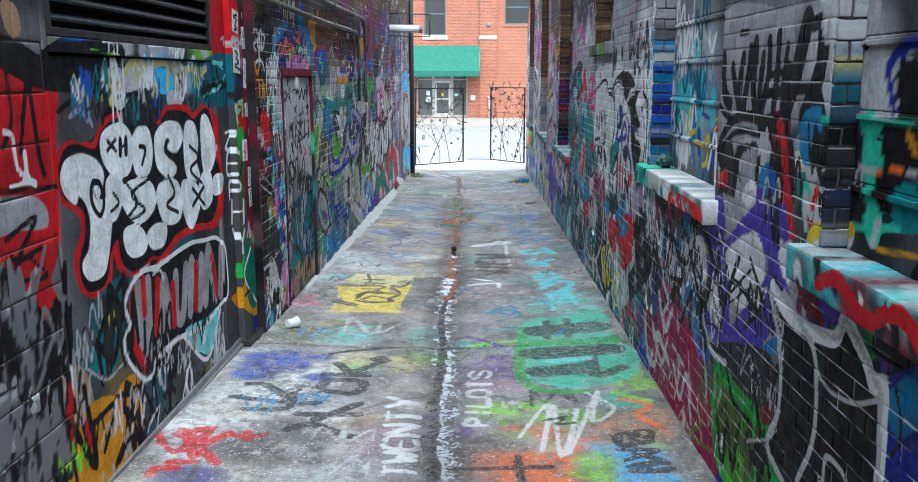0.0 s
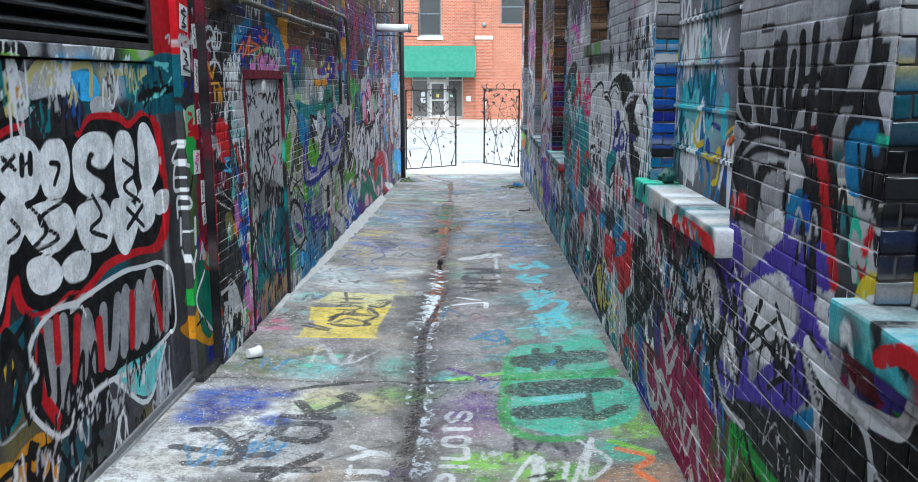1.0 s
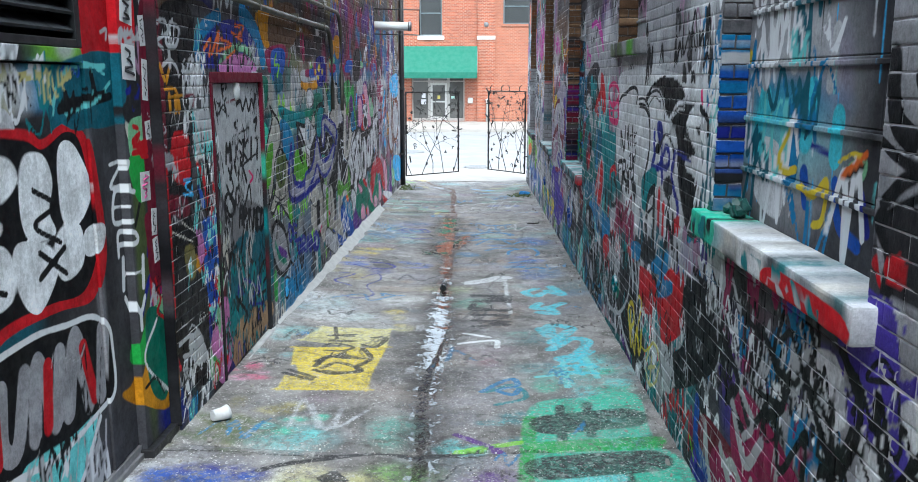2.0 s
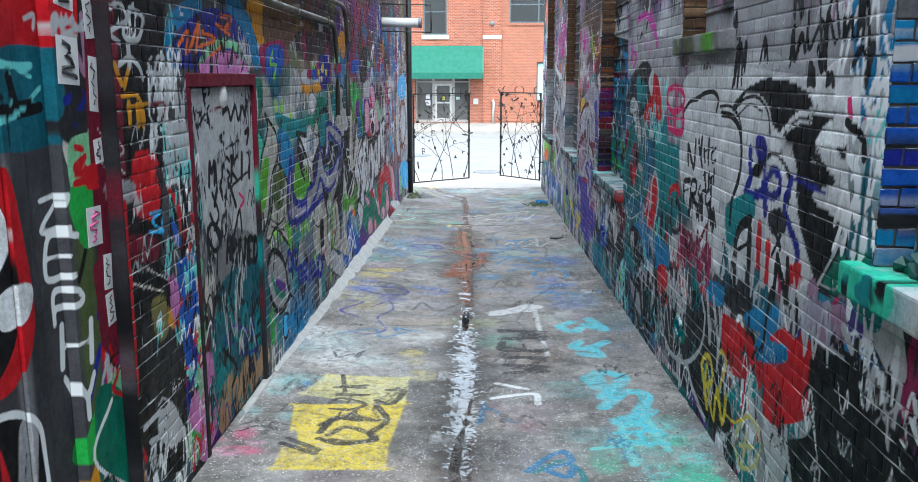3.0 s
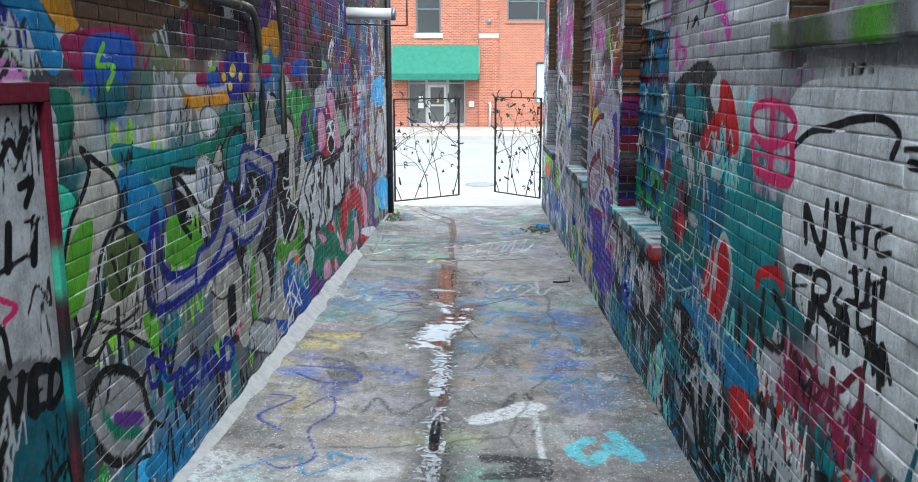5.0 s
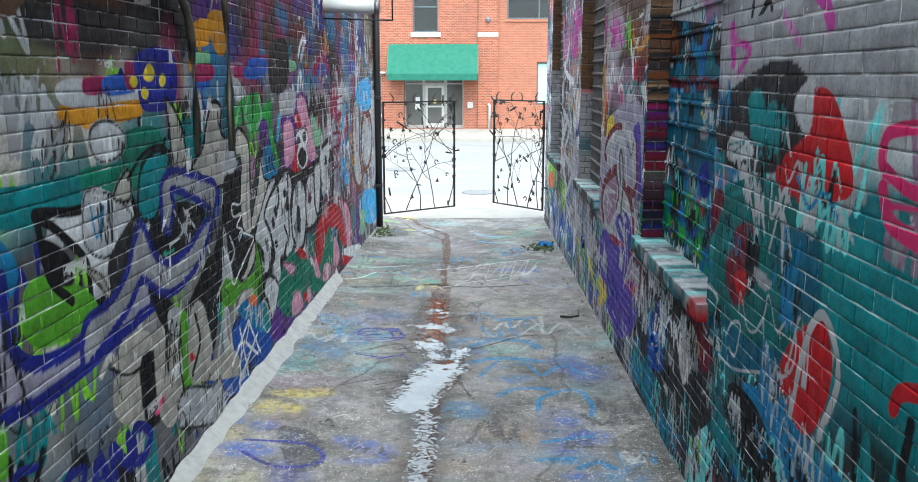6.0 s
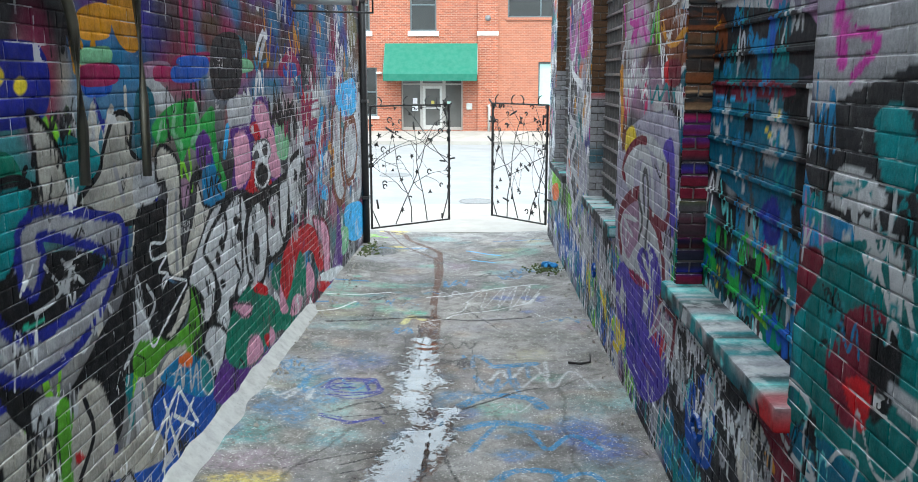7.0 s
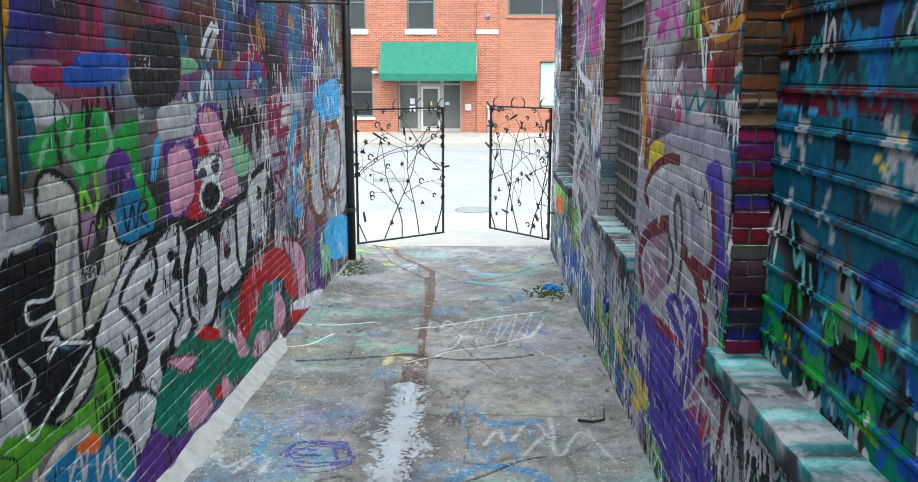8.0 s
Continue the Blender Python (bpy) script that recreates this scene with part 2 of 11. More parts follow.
# ---- materials ----
class Nodes:
    """A node material, built by short calls."""

    def __init__(self, name):
        self.m = bpy.data.materials.new(name)
        self.m.use_nodes = True
        self.t = self.m.node_tree
        self.bsdf = self.t.nodes["Principled BSDF"]

    def node(self, kind, **sockets):
        n = self.t.nodes.new(kind)
        for key, value in sockets.items():
            self.set(n.inputs[key.replace("_", " ")], value)
        return n

    def set(self, socket, value):
        if isinstance(value, bpy.types.NodeSocket):
            self.t.links.new(value, socket)
        elif isinstance(value, tuple) and len(value) == 3 and socket.type == "RGBA":
            socket.default_value = (*value, 1)
        else:
            socket.default_value = value

    def place(self):
        return self.node("ShaderNodeNewGeometry").outputs["Position"]

    def noise(self, scale, detail=4.0, rough=0.6, where=None, stretch=None):
        where = where or self.place()
        if stretch:
            n = self.t.nodes.new("ShaderNodeVectorMath")
            n.operation = "MULTIPLY"
            self.set(n.inputs[0], where)
            n.inputs[1].default_value = stretch
            where = n.outputs[0]
        return self.node("ShaderNodeTexNoise", Vector=where, Scale=scale, Detail=detail, Roughness=rough).outputs["Fac"]

    def math(self, op, a, b=0.0, c=0.0):
        n = self.t.nodes.new("ShaderNodeMath")
        n.operation = op
        for s, value in zip(n.inputs, (a, b, c)):
            self.set(s, value)
        return n.outputs[0]

    def ramp(self, value, lo, hi, a=0.0, b=1.0):
        n = self.t.nodes.new("ShaderNodeMapRange")
        n.interpolation_type = "SMOOTHSTEP"
        for s, x in zip(n.inputs, (value, lo, hi, a, b)):
            self.set(s, x)
        return n.outputs[0]

    def mix(self, k, a, b, how="MIX"):
        n = self.t.nodes.new("ShaderNodeMixRGB")
        n.blend_type = how
        for s, x in zip(n.inputs, (k, a, b)):
            self.set(s, x)
        return n.outputs[0]

    def bump(self, height, strength=0.4, distance=0.004):
        self.set(self.bsdf.inputs["Normal"], self.node("ShaderNodeBump", Height=height, Strength=strength, Distance=distance).outputs["Normal"])

    def done(self, colour, rough, metal=0.0, specular=0.5):
        for key, value in (("Base Color", colour), ("Roughness", rough), ("Metallic", metal), ("Specular IOR Level", specular)):
            self.set(self.bsdf.inputs[key], value)
        return self.m

    def attribute(self, name):
        n = self.t.nodes.new("ShaderNodeAttribute")
        n.attribute_name = name
        return n


def sprayed(name, grain=900.0, relief=0.35, chips=0.5, body=(0.2, 0.09, 0.06), gloss=0.62, ledge=0.8, bloom=0.0):
    """Layers of spray paint over a surface: worn, paled on ledges as if sky-lit, chipped here and there."""
    n = Nodes(name)
    fuzz = n.math("MULTIPLY", n.math("SUBTRACT", n.noise(60, 5, 0.7), 0.5), 0.008)
    wobble = n.math("MULTIPLY", n.math("SUBTRACT", n.noise(9, 2), 0.5), 0.014)
    off = n.math("ADD", fuzz, wobble)
    geo = n.node("ShaderNodeNewGeometry")
    cell = n.math("FRACT", n.math("ADD", geo.outputs["Random Per Island"], n.node("ShaderNodeObjectInfo").outputs["Random"]))
    colour = n.attribute("coat").outputs["Color"]
    colour = n.mix(n.ramp(n.noise(3.5, 5, 0.65), 0.4, 0.75, 0.0, 0.6), colour, n.mix(1.0, colour, (0.4, 0.4, 0.42), "MULTIPLY"))
    mist = n.ramp(n.noise(26, 6, 0.75), 0.2, 0.42, 0.9, 1.0)
    edge = n.ramp(n.noise(2.7, 3), 0.38, 0.66, 0.005, 0.018)
    inner = n.math("MULTIPLY", edge, -1.0)
    tone = n.math("ADD", n.math("MULTIPLY", n.noise(7, 5, 0.7), 0.9), n.math("MULTIPLY", n.noise(55, 7, 0.85), 0.9))
    for k in range(COATS):
        a = n.attribute("shape_%d" % k)
        d = n.math("ADD", n.math("SUBTRACT", a.outputs["Alpha"], 0.5), off)
        colour = n.mix(n.math("MULTIPLY", n.ramp(d, inner, edge, 1.0, 0.0), mist), colour, a.outputs["Color"])
    shade = n.math("MULTIPLY", n.ramp(tone, 0.58, 1.22, 0.6, 1.42), n.ramp(cell, 0, 1, 0.9, 1.08))
    colour = n.mix(1.0, colour, n.node("ShaderNodeCombineXYZ", X=shade, Y=shade, Z=shade).outputs[0], "MULTIPLY")
    a = n.attribute("ink")
    d = n.math("ADD", n.math("SUBTRACT", a.outputs["Alpha"], 0.5), n.math("MULTIPLY", off, 0.8))
    colour = n.mix(n.math("MULTIPLY", n.ramp(d, -0.008, 0.008, 1.0, 0.0), mist), colour, a.outputs["Color"])
    streak = n.noise(5, 6, 0.7, None, (1.0, 4.0, 0.5))
    colour = n.mix(n.ramp(streak, 0.5, 0.75, 0.0, 0.4), colour, n.mix(1.0, colour, (0.35, 0.34, 0.34), "MULTIPLY"))
    colour = n.mix(n.ramp(n.noise(90, 6, 0.8), 0.62, 0.72, 0.0, 0.03), colour, (0.4, 0.4, 0.41))
    bare = n.math("MULTIPLY", n.ramp(n.noise(38, 8, 0.8), 0.66, 0.70), chips)
    colour = n.mix(bare, colour, body)
    # upward faces paled in patches: skylight on ledges put into the colour
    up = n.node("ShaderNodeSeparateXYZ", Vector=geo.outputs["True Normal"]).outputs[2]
    ledge_light = n.math("MULTIPLY", n.ramp(up, 0.3, 0.75, 0.0, ledge), n.ramp(n.noise(5, 5, 0.7), 0.46, 0.58, 0.0, 1.0))
    colour = n.mix(ledge_light, colour, (0.62, 0.62, 0.63))
    if bloom:
        colour = n.mix(n.math("MULTIPLY", n.ramp(n.noise(2.1, 5, 0.75, None, (1.0, 0.5, 2.2)), 0.5, 0.58), bloom), colour, (0.66, 0.66, 0.67))
    height = n.math("ADD", n.math("MULTIPLY", n.noise(grain / 10, 6, 0.7), 1.0), n.math("MULTIPLY", n.noise(grain / 60, 3), 0.8))
    n.bump(height, relief, 0.004)
    return n.done(colour, n.ramp(n.noise(15, 4), 0.3, 0.7, gloss - 0.12, gloss + 0.14), 0.0, 0.12)


def plain(name, colour, rough=0.6, metal=0.0, vary=0.25, scale=8.0, relief=0.15, grain=120.0, dirt=(0.06, 0.055, 0.05), dirty=0.3):
    n = Nodes(name)
    c = n.mix(n.ramp(n.noise(scale, 6, 0.65), 0.35, 0.72, 0.0, vary), colour, tuple(0.55 * x for x in colour))
    c = n.mix(n.ramp(n.noise(scale * 3.1, 8, 0.75), 0.55, 0.75, 0.0, dirty), c, dirt)
    n.bump(n.noise(grain, 5, 0.7), relief, 0.003)
    return n.done(c, n.ramp(n.noise(scale * 2, 4), 0.3, 0.7, max(0.02, rough - 0.1), min(1, rough + 0.12)), metal)


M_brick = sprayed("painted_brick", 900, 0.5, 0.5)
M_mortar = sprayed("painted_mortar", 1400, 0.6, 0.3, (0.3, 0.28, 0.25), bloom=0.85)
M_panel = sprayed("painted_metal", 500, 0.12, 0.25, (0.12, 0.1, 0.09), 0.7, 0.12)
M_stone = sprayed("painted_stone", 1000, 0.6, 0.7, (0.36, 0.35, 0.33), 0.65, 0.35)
M_black_metal = plain("black_painted_iron", (0.018, 0.018, 0.02), 0.45, 0.0, 0.3, 12, 0.25, 200, (0.1, 0.06, 0.04), 0.35)
M_gate = plain("rusty_black_iron", (0.016, 0.014, 0.014), 0.5, 0.2, 0.3, 20, 0.3, 300, (0.09, 0.04, 0.02), 0.5)
M_pipe = plain("painted_conduit", (0.07, 0.066, 0.05), 0.5, 0.0, 0.5, 5, 0.2, 160, (0.3, 0.2, 0.03), 0.5)
M_louver = plain("black_louver_metal", (0.02, 0.022, 0.024), 0.4, 0.3, 0.4, 6, 0.1)
M_white_metal = plain("white_enamel", (0.62, 0.63, 0.64), 0.35, 0.0, 0.15, 10, 0.05)
M_upper = plain("weathered_upper_wall", (0.17, 0.12, 0.1), 0.85, 0, 0.6, 3, 0.5, 60)
M_wall_core = plain("wall_core", (0.1, 0.09, 0.09), 0.9, 0, 0.4, 3, 0.4, 60)
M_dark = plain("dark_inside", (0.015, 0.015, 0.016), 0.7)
M_glass_bottle = plain("dark_bottle_plastic", (0.012, 0.014, 0.016), 0.15, 0, 0.2, 10, 0.03)
M_paper = plain("sticker_paper", (0.66, 0.66, 0.67), 0.6, 0, 0.2, 30, 0.05)
M_sticker_ink = plain("sticker_ink", (0.04, 0.04, 0.045), 0.6)
M_sticker_pink = plain("sticker_pink", (0.6, 0.1, 0.3), 0.6)
M_kerb = plain("whitewashed_mortar_fillet", (0.4, 0.4, 0.39), 0.85, 0, 0.5, 9, 0.7, 90, (0.14, 0.13, 0.12), 0.6)
M_rubble = plain("rubble", (0.3, 0.28, 0.26), 0.9, 0, 0.6, 30, 0.6, 150)
M_moss = plain("moss", (0.06, 0.08, 0.02), 0.95, 0, 0.7, 30, 0.9, 200, (0.03, 0.03, 0.01), 0.6)
M_dark_teal = plain("dark_teal_wrapper", (0.01, 0.08, 0.07), 0.4, 0, 0.6, 30, 0.3)
M_blue = plain("blue_rag", (0.02, 0.2, 0.5), 0.7, 0, 0.5, 30, 0.5)


def painted_floor():
    """Concrete: aggregate, stains, worn spray paint, a wet and rusty drain line, cracks."""
    n = Nodes("painted_concrete")
    where = n.place()
    big, fine = n.noise(1.3, 6, 0.65), n.noise(45, 8, 0.75)
    c = n.mix(n.ramp(big, 0.3, 0.7), (0.085, 0.079, 0.074), (0.285, 0.27, 0.258))
    c = n.mix(n.ramp(n.noise(5, 7, 0.7), 0.48, 0.72, 0, 0.7), c, (0.085, 0.08, 0.075))
    c = n.mix(n.ramp(n.noise(2.6, 8, 0.75), 0.55, 0.7, 0, 0.6), c, (0.46, 0.45, 0.43))
    coat = n.attribute("coat")
    c = n.mix(n.math("MULTIPLY", n.ramp(n.noise(16, 9, 0.82), 0.44, 0.6, 1.0, 0.12), coat.outputs["Alpha"]), c, coat.outputs["Color"])
    off = n.math("MULTIPLY", n.math("SUBTRACT", n.noise(40, 5, 0.7), 0.5), 0.07)
    worn = n.math("MULTIPLY", n.ramp(n.noise(30, 9, 0.85), 0.47, 0.6, 1.0, 0.12), n.ramp(n.noise(3.0, 5, 0.7), 0.45, 0.75, 1.0, 0.55))
    for layer, edge, least in (*(("shape_%d" % k, 0.025, 0.0) for k in range(COATS)), ("ink", 0.012, 0.8)):
        a = n.attribute(layer)
        k = n.math("MULTIPLY", n.ramp(n.math("ADD", n.math("SUBTRACT", a.outputs["Alpha"], 0.5), off), -edge, edge, 1.0, 0.0), n.math("MAXIMUM", worn, least))
        c = n.mix(k, c, a.outputs["Color"])
    # aggregate and pits
    pits = n.node("ShaderNodeTexVoronoi", Vector=where, Scale=70.0).outputs["Distance"]
    c = n.mix(n.ramp(pits, 0.05, 0.28, 0.35, 0.0), c, (0.1, 0.09, 0.085))
    c = n.mix(n.ramp(fine, 0.56, 0.66, 0.0, 0.7), c, (0.6, 0.58, 0.55))
    chip = n.node("ShaderNodeTexVoronoi", Vector=where, Scale=26.0).outputs["Distance"]
    c = n.mix(n.math("MULTIPLY", n.ramp(chip, 0.1, 0.22, 1.0, 0.0), n.ramp(n.noise(4, 4), 0.5, 0.62)), c, (0.55, 0.54, 0.52))
    c = n.mix(n.ramp(n.noise(75, 6, 0.8), 0.56, 0.66, 0.0, 0.75), c, (0.05, 0.047, 0.045))
    blotch = n.noise(8.5, 7, 0.72)
    c = n.mix(n.ramp(blotch, 0.5, 0.64, 0.0, 0.6), c, n.mix(1.0, c, (0.42, 0.39, 0.37), "MULTIPLY"))
    c = n.mix(n.ramp(blotch, 0.44, 0.32, 0.0, 0.35), c, (0.5, 0.49, 0.48))
    # white crumbs and dark specks
    for size, cut, tint in ((55.0, 0.16, (0.72, 0.7, 0.67)), (90.0, 0.2, (0.03, 0.028, 0.026)), (30.0, 0.09, (0.75, 0.74, 0.72))):
        v = n.node("ShaderNodeTexVoronoi", Vector=where, Scale=size)
        some = n.ramp(n.math("FRACT", n.math("MULTIPLY", v.outputs["Color"], 7.31)), 0.55, 0.6)
        where_ = n.ramp(n.noise(2.3 + size * 0.01, 5, 0.7), 0.4, 0.6)
        c = n.mix(n.math("MULTIPLY", n.math("MULTIPLY", n.ramp(v.outputs["Distance"], cut, cut + 0.1, 0.9, 0.0), some), where_), c, tint)
    scuff = n.noise(22, 8, 0.8, None, (1.0, 0.45, 1.0))
    c = n.mix(n.ramp(scuff, 0.57, 0.64, 0.0, 0.55), c, (0.07, 0.065, 0.062))
    c = n.mix(n.ramp(scuff, 0.42, 0.36, 0.0, 0.5), c, (0.5, 0.49, 0.47))
    # cracks
    bent = n.node("ShaderNodeTexNoise", Vector=where, Scale=2.2, Detail=6.0).outputs["Color"]
    moved = n.mix(0.22, where, bent, "ADD")
    cell = n.node("ShaderNodeTexVoronoi", Vector=moved, Scale=0.55)
    cell.feature = "DISTANCE_TO_EDGE"
    crack = n.math("MULTIPLY", n.ramp(cell.outputs["Distance"], 0.0, 0.012, 1.0, 0.0), n.ramp(n.noise(0.7), 0.42, 0.55))
    c = n.mix(n.math("MULTIPLY", crack, 0.4), c, (0.03, 0.028, 0.025))
    wet = n.ramp(n.math("ADD", n.attribute("wet").outputs["Fac"], n.math("ADD", n.math("MULTIPLY", n.math("SUBTRACT", n.noise(9, 6, 0.8), 0.5), 0.5), n.math("MULTIPLY", n.math("SUBTRACT", n.noise(34, 6, 0.8), 0.5), 0.75))), -0.012, 0.012, 1.0, 0.0)
    damp = n.ramp(n.math("ADD", n.attribute("wet").outputs["Fac"], n.math("MULTIPLY", n.math("SUBTRACT", n.noise(7, 6, 0.7), 0.5), 0.3)), 0.0, 0.2, 0.7, 0.0)
    c = n.mix(damp, c, n.mix(1.0, c, (0.42, 0.4, 0.38), "MULTIPLY"))
    c = n.mix(wet, c, n.mix(1.0, c, (0.5, 0.49, 0.5), "MULTIPLY"))
    rough = n.math("ADD", n.math("MULTIPLY", n.ramp(fine, 0.3, 0.7, 0.65, 0.88), n.math("SUBTRACT", 1.0, wet)), n.math("MULTIPLY", wet, 0.04))
    height = n.math("ADD", n.math("MULTIPLY", fine, 0.8), n.math("ADD", n.math("MULTIPLY", pits, 0.4), n.math("MULTIPLY", crack, -2.0)))
    dry = n.math("SUBTRACT", 1.0, n.math("MULTIPLY", wet, 0.97))
    n.bump(n.math("MULTIPLY", height, dry), 0.7, 0.006)
    return n.done(c, rough, 0.0, n.math("ADD", 0.4, n.math("MULTIPLY", wet, 0.6)))


M_floor = painted_floor()
M_asphalt = plain("asphalt", (0.06, 0.06, 0.06), 0.9, 0, 0.3, 2, 0.4, 80)
M_road = plain("pale_concrete_road", (0.25, 0.25, 0.252), 0.85, 0, 0.25, 0.6, 0.3, 40, (0.25, 0.24, 0.23), 0.3)
M_pave = plain("pale_concrete_paving", (0.33, 0.305, 0.275), 0.85, 0, 0.3, 1.2, 0.3, 60, (0.25, 0.22, 0.19), 0.4)
M_steel = plain("scuffed_steel", (0.26, 0.26, 0.27), 0.45, 0.5, 0.4, 9, 0.2)
M_bar = plain("painted_bars", (0.16, 0.15, 0.15), 0.5, 0, 0.7, 14, 0.3, 200, (0.03, 0.15, 0.17), 0.7)
M_iron_grey = plain("street_iron", (0.2, 0.2, 0.2), 0.6, 0.2)
M_band = plain("pale_stone", (0.66, 0.63, 0.58), 0.8, 0, 0.2, 4)
M_window_frame = plain("slate_window_frame", (0.1, 0.13, 0.14), 0.5)
M_alu = plain("bronze_aluminium", (0.36, 0.34, 0.31), 0.4, 0.2)
M_alu_pale = plain("pale_aluminium", (0.5, 0.49, 0.46), 0.4, 0.2)
M_awning = plain("green_canvas", (0.014, 0.13, 0.085), 0.8, 0, 0.12, 2.5, 0.2, 60, (0.02, 0.12, 0.07), 0.1)
M_mint = plain("mint_board", (0.42, 0.62, 0.55), 0.5)
M_notice = plain("yellow_notice", (0.6, 0.5, 0.1), 0.6)
M_lobby = plain("dim_lobby", (0.36, 0.34, 0.31), 0.8)


def window_glass(name, dark, pale):
    n = Nodes(name)
    n.bsdf.inputs["Transmission Weight"].default_value = 0.35
    return n.done(n.mix(n.noise(0.8), dark, pale), 0.08, 0.0, 0.35)


M_window_glass = window_glass("window_glass", (0.014, 0.016, 0.016), (0.06, 0.062, 0.058))
# base colour greyed to stand in for reflections on the shop panes
M_shop_glass = window_glass("shop_glass_reflection_grey", (0.07, 0.07, 0.065), (0.22, 0.215, 0.2))


def facade_brick():
    n = Nodes("red_facade_brick")
    p = n.node("ShaderNodeSeparateXYZ", Vector=n.place())
    flat = n.node("ShaderNodeCombineXYZ", X=p.outputs[0], Y=p.outputs[2]).outputs[0]
    b = n.node("ShaderNodeTexBrick", Vector=flat, Scale=1.0)
    for key, value in (("Color1", (0.4, 0.105, 0.05, 1)), ("Color2", (0.22, 0.058, 0.03, 1)), ("Mortar", (0.4, 0.27, 0.2, 1)), ("Mortar Size", 0.009), ("Brick Width", 0.215), ("Row Height", 0.075), ("Mortar Smooth", 0.3)):
        b.inputs[key].default_value = value
    east = n.ramp(p.outputs[0], 0.86, 0.88)
    c = n.mix(n.math("MULTIPLY", east, 0.45), b.outputs["Color"], (0.36, 0.15, 0.09))
    c = n.mix(n.ramp(n.noise(0.9, 5), 0.35, 0.7, 0.0, 0.35), c, (0.24, 0.09, 0.06))
    n.bump(n.math("SUBTRACT", 1.0, b.outputs["Fac"]), 0.5, 0.01)
    return n.done(c, 0.85)


M_facade = facade_brick()

# ---- what is painted where: u along the alley, v up the wall (on the floor: across, along) ----
WL, WR, FL = Paint("char"), Paint("char"), Paint("mid")
JAMB_MAROON, SILL_A, SILL_B, SILL_C, SILL_D = Paint("maroon"), Paint("aqua"), Paint("white"), Paint("char"), Paint("char")
REV_A, REV_B, REV_GREY, REV_BROWN, REV_BLACK = Paint("grey"), Paint("blue"), Paint("mid"), Paint("brown"), Paint("black")
RIM_TEAL, RIM_BLUE = Paint("teal"), Paint("blue")
JAMB_FAR, JAMB_NEAR = Paint("maroon"), Paint("maroon")
for jamb in (JAMB_FAR, JAMB_NEAR):
    jamb.wash("soot", 8, 0.3, 3, 1.0, 1, 0.2)
    jamb.blots("soot teal soot maroon black", 7.4, 8.9, -0.1, 1.1, 14, 0.12, 31)
JAMB_FAR.wash("mint", 8.8, 1.32, 0.3, 0.1, 0.8, 0.3)
SILL_A.wash("silver", 2, 1.42, 2.2, 0.014)
SILL_A.blots("aqua teal char red aqua maroon cyan soot", 0.8, 3.1, 1.27, 1.40, 60, 0.07, 41, 0.9)
SILL_A.line("red", 0.04, "0.9,1.31 1.1,1.38 1.25,1.30 1.45,1.38 1.6,1.29 1.8,1.37 2.0,1.30 2.2,1.38 2.4,1.31 2.6,1.38 2.75,1.33")
SILL_B.blots("silver mid bone white teal char", 4.3, 6.2, 1.26, 1.37, 50, 0.09, 42, 0.9)
SILL_B.wash("aqua", 5.95, 1.33, 0.3, 0.1)
SILL_B.fill("red", "4.3,1.265 4.95,1.265 4.9,1.34 4.3,1.335")
SILL_B.fill("mint", "5.75,1.26 6.1,1.26 6.1,1.385 5.7,1.385")
SILL_B.line("silver", 0.02, "4.5,1.27 4.56,1.33 4.62,1.28 4.7,1.34 4.78,1.27 4.86,1.33 4.95,1.28")
SILL_B.tags("black teal", 4.4, 6.1, 1.25, 1.37, 10, 0.12, 0.02, 5)
SILL_C.blots("mid moss soot grey char", 7.8, 9.1, 2.19, 2.3, 14, 0.12, 4)
SILL_C.wash("leaf", 8.2, 2.24, 0.12, 0.1)
SILL_D.blots("char soot black petrol black", 11, 21, 0.8, 0.9, 60, 0.14, 6)
SILL_D.blots("aqua teal mid silver soot aqua teal char", 11, 21, 0.94, 0.985, 420, 0.05, 7, 0.9)
SILL_D.wash("red", 11.25, 0.9, 0.12, 0.08)
REV_A.blots("silver azure soot char blue mid black soot", 2.8, 3.2, 1.4, 2.9, 160, 0.07, 15, 0.9)
REV_A.tags("black soot silver navy", 2.8, 3.2, 1.4, 4.0, 60, 0.12, 0.025, 16)
REV_A.blots("azure silver soot yellow navy mid", 2.8, 3.1, 1.9, 4.2, 90, 0.09, 17, 0.95)
REV_A.wash("petrol", 3, 1.96, 0.4, 0.08, 0.7)
REV_A.wash("black", 3, 1.78, 0.4, 0.1)
REV_A.wash("silver", 3, 2.2, 0.4, 0.12)
REV_B.blots("sky silver blue navy mid azure soot", 5.9, 6.2, 1.4, 2.3, 50, 0.06, 8, 0.9)
REV_B.tags("silver navy soot azure", 5.9, 6.2, 1.4, 2.4, 24, 0.1, 0.02, 18)
REV_GREY.blots("silver soot petrol red white", 5, 22, 0.9, 4, 300, 0.15, 9)
REV_BLACK.wash("maroon", 13, 1.55, 0.4, 0.14)
REV_BLACK.wash("moss", 13, 1.42, 0.4, 0.03)
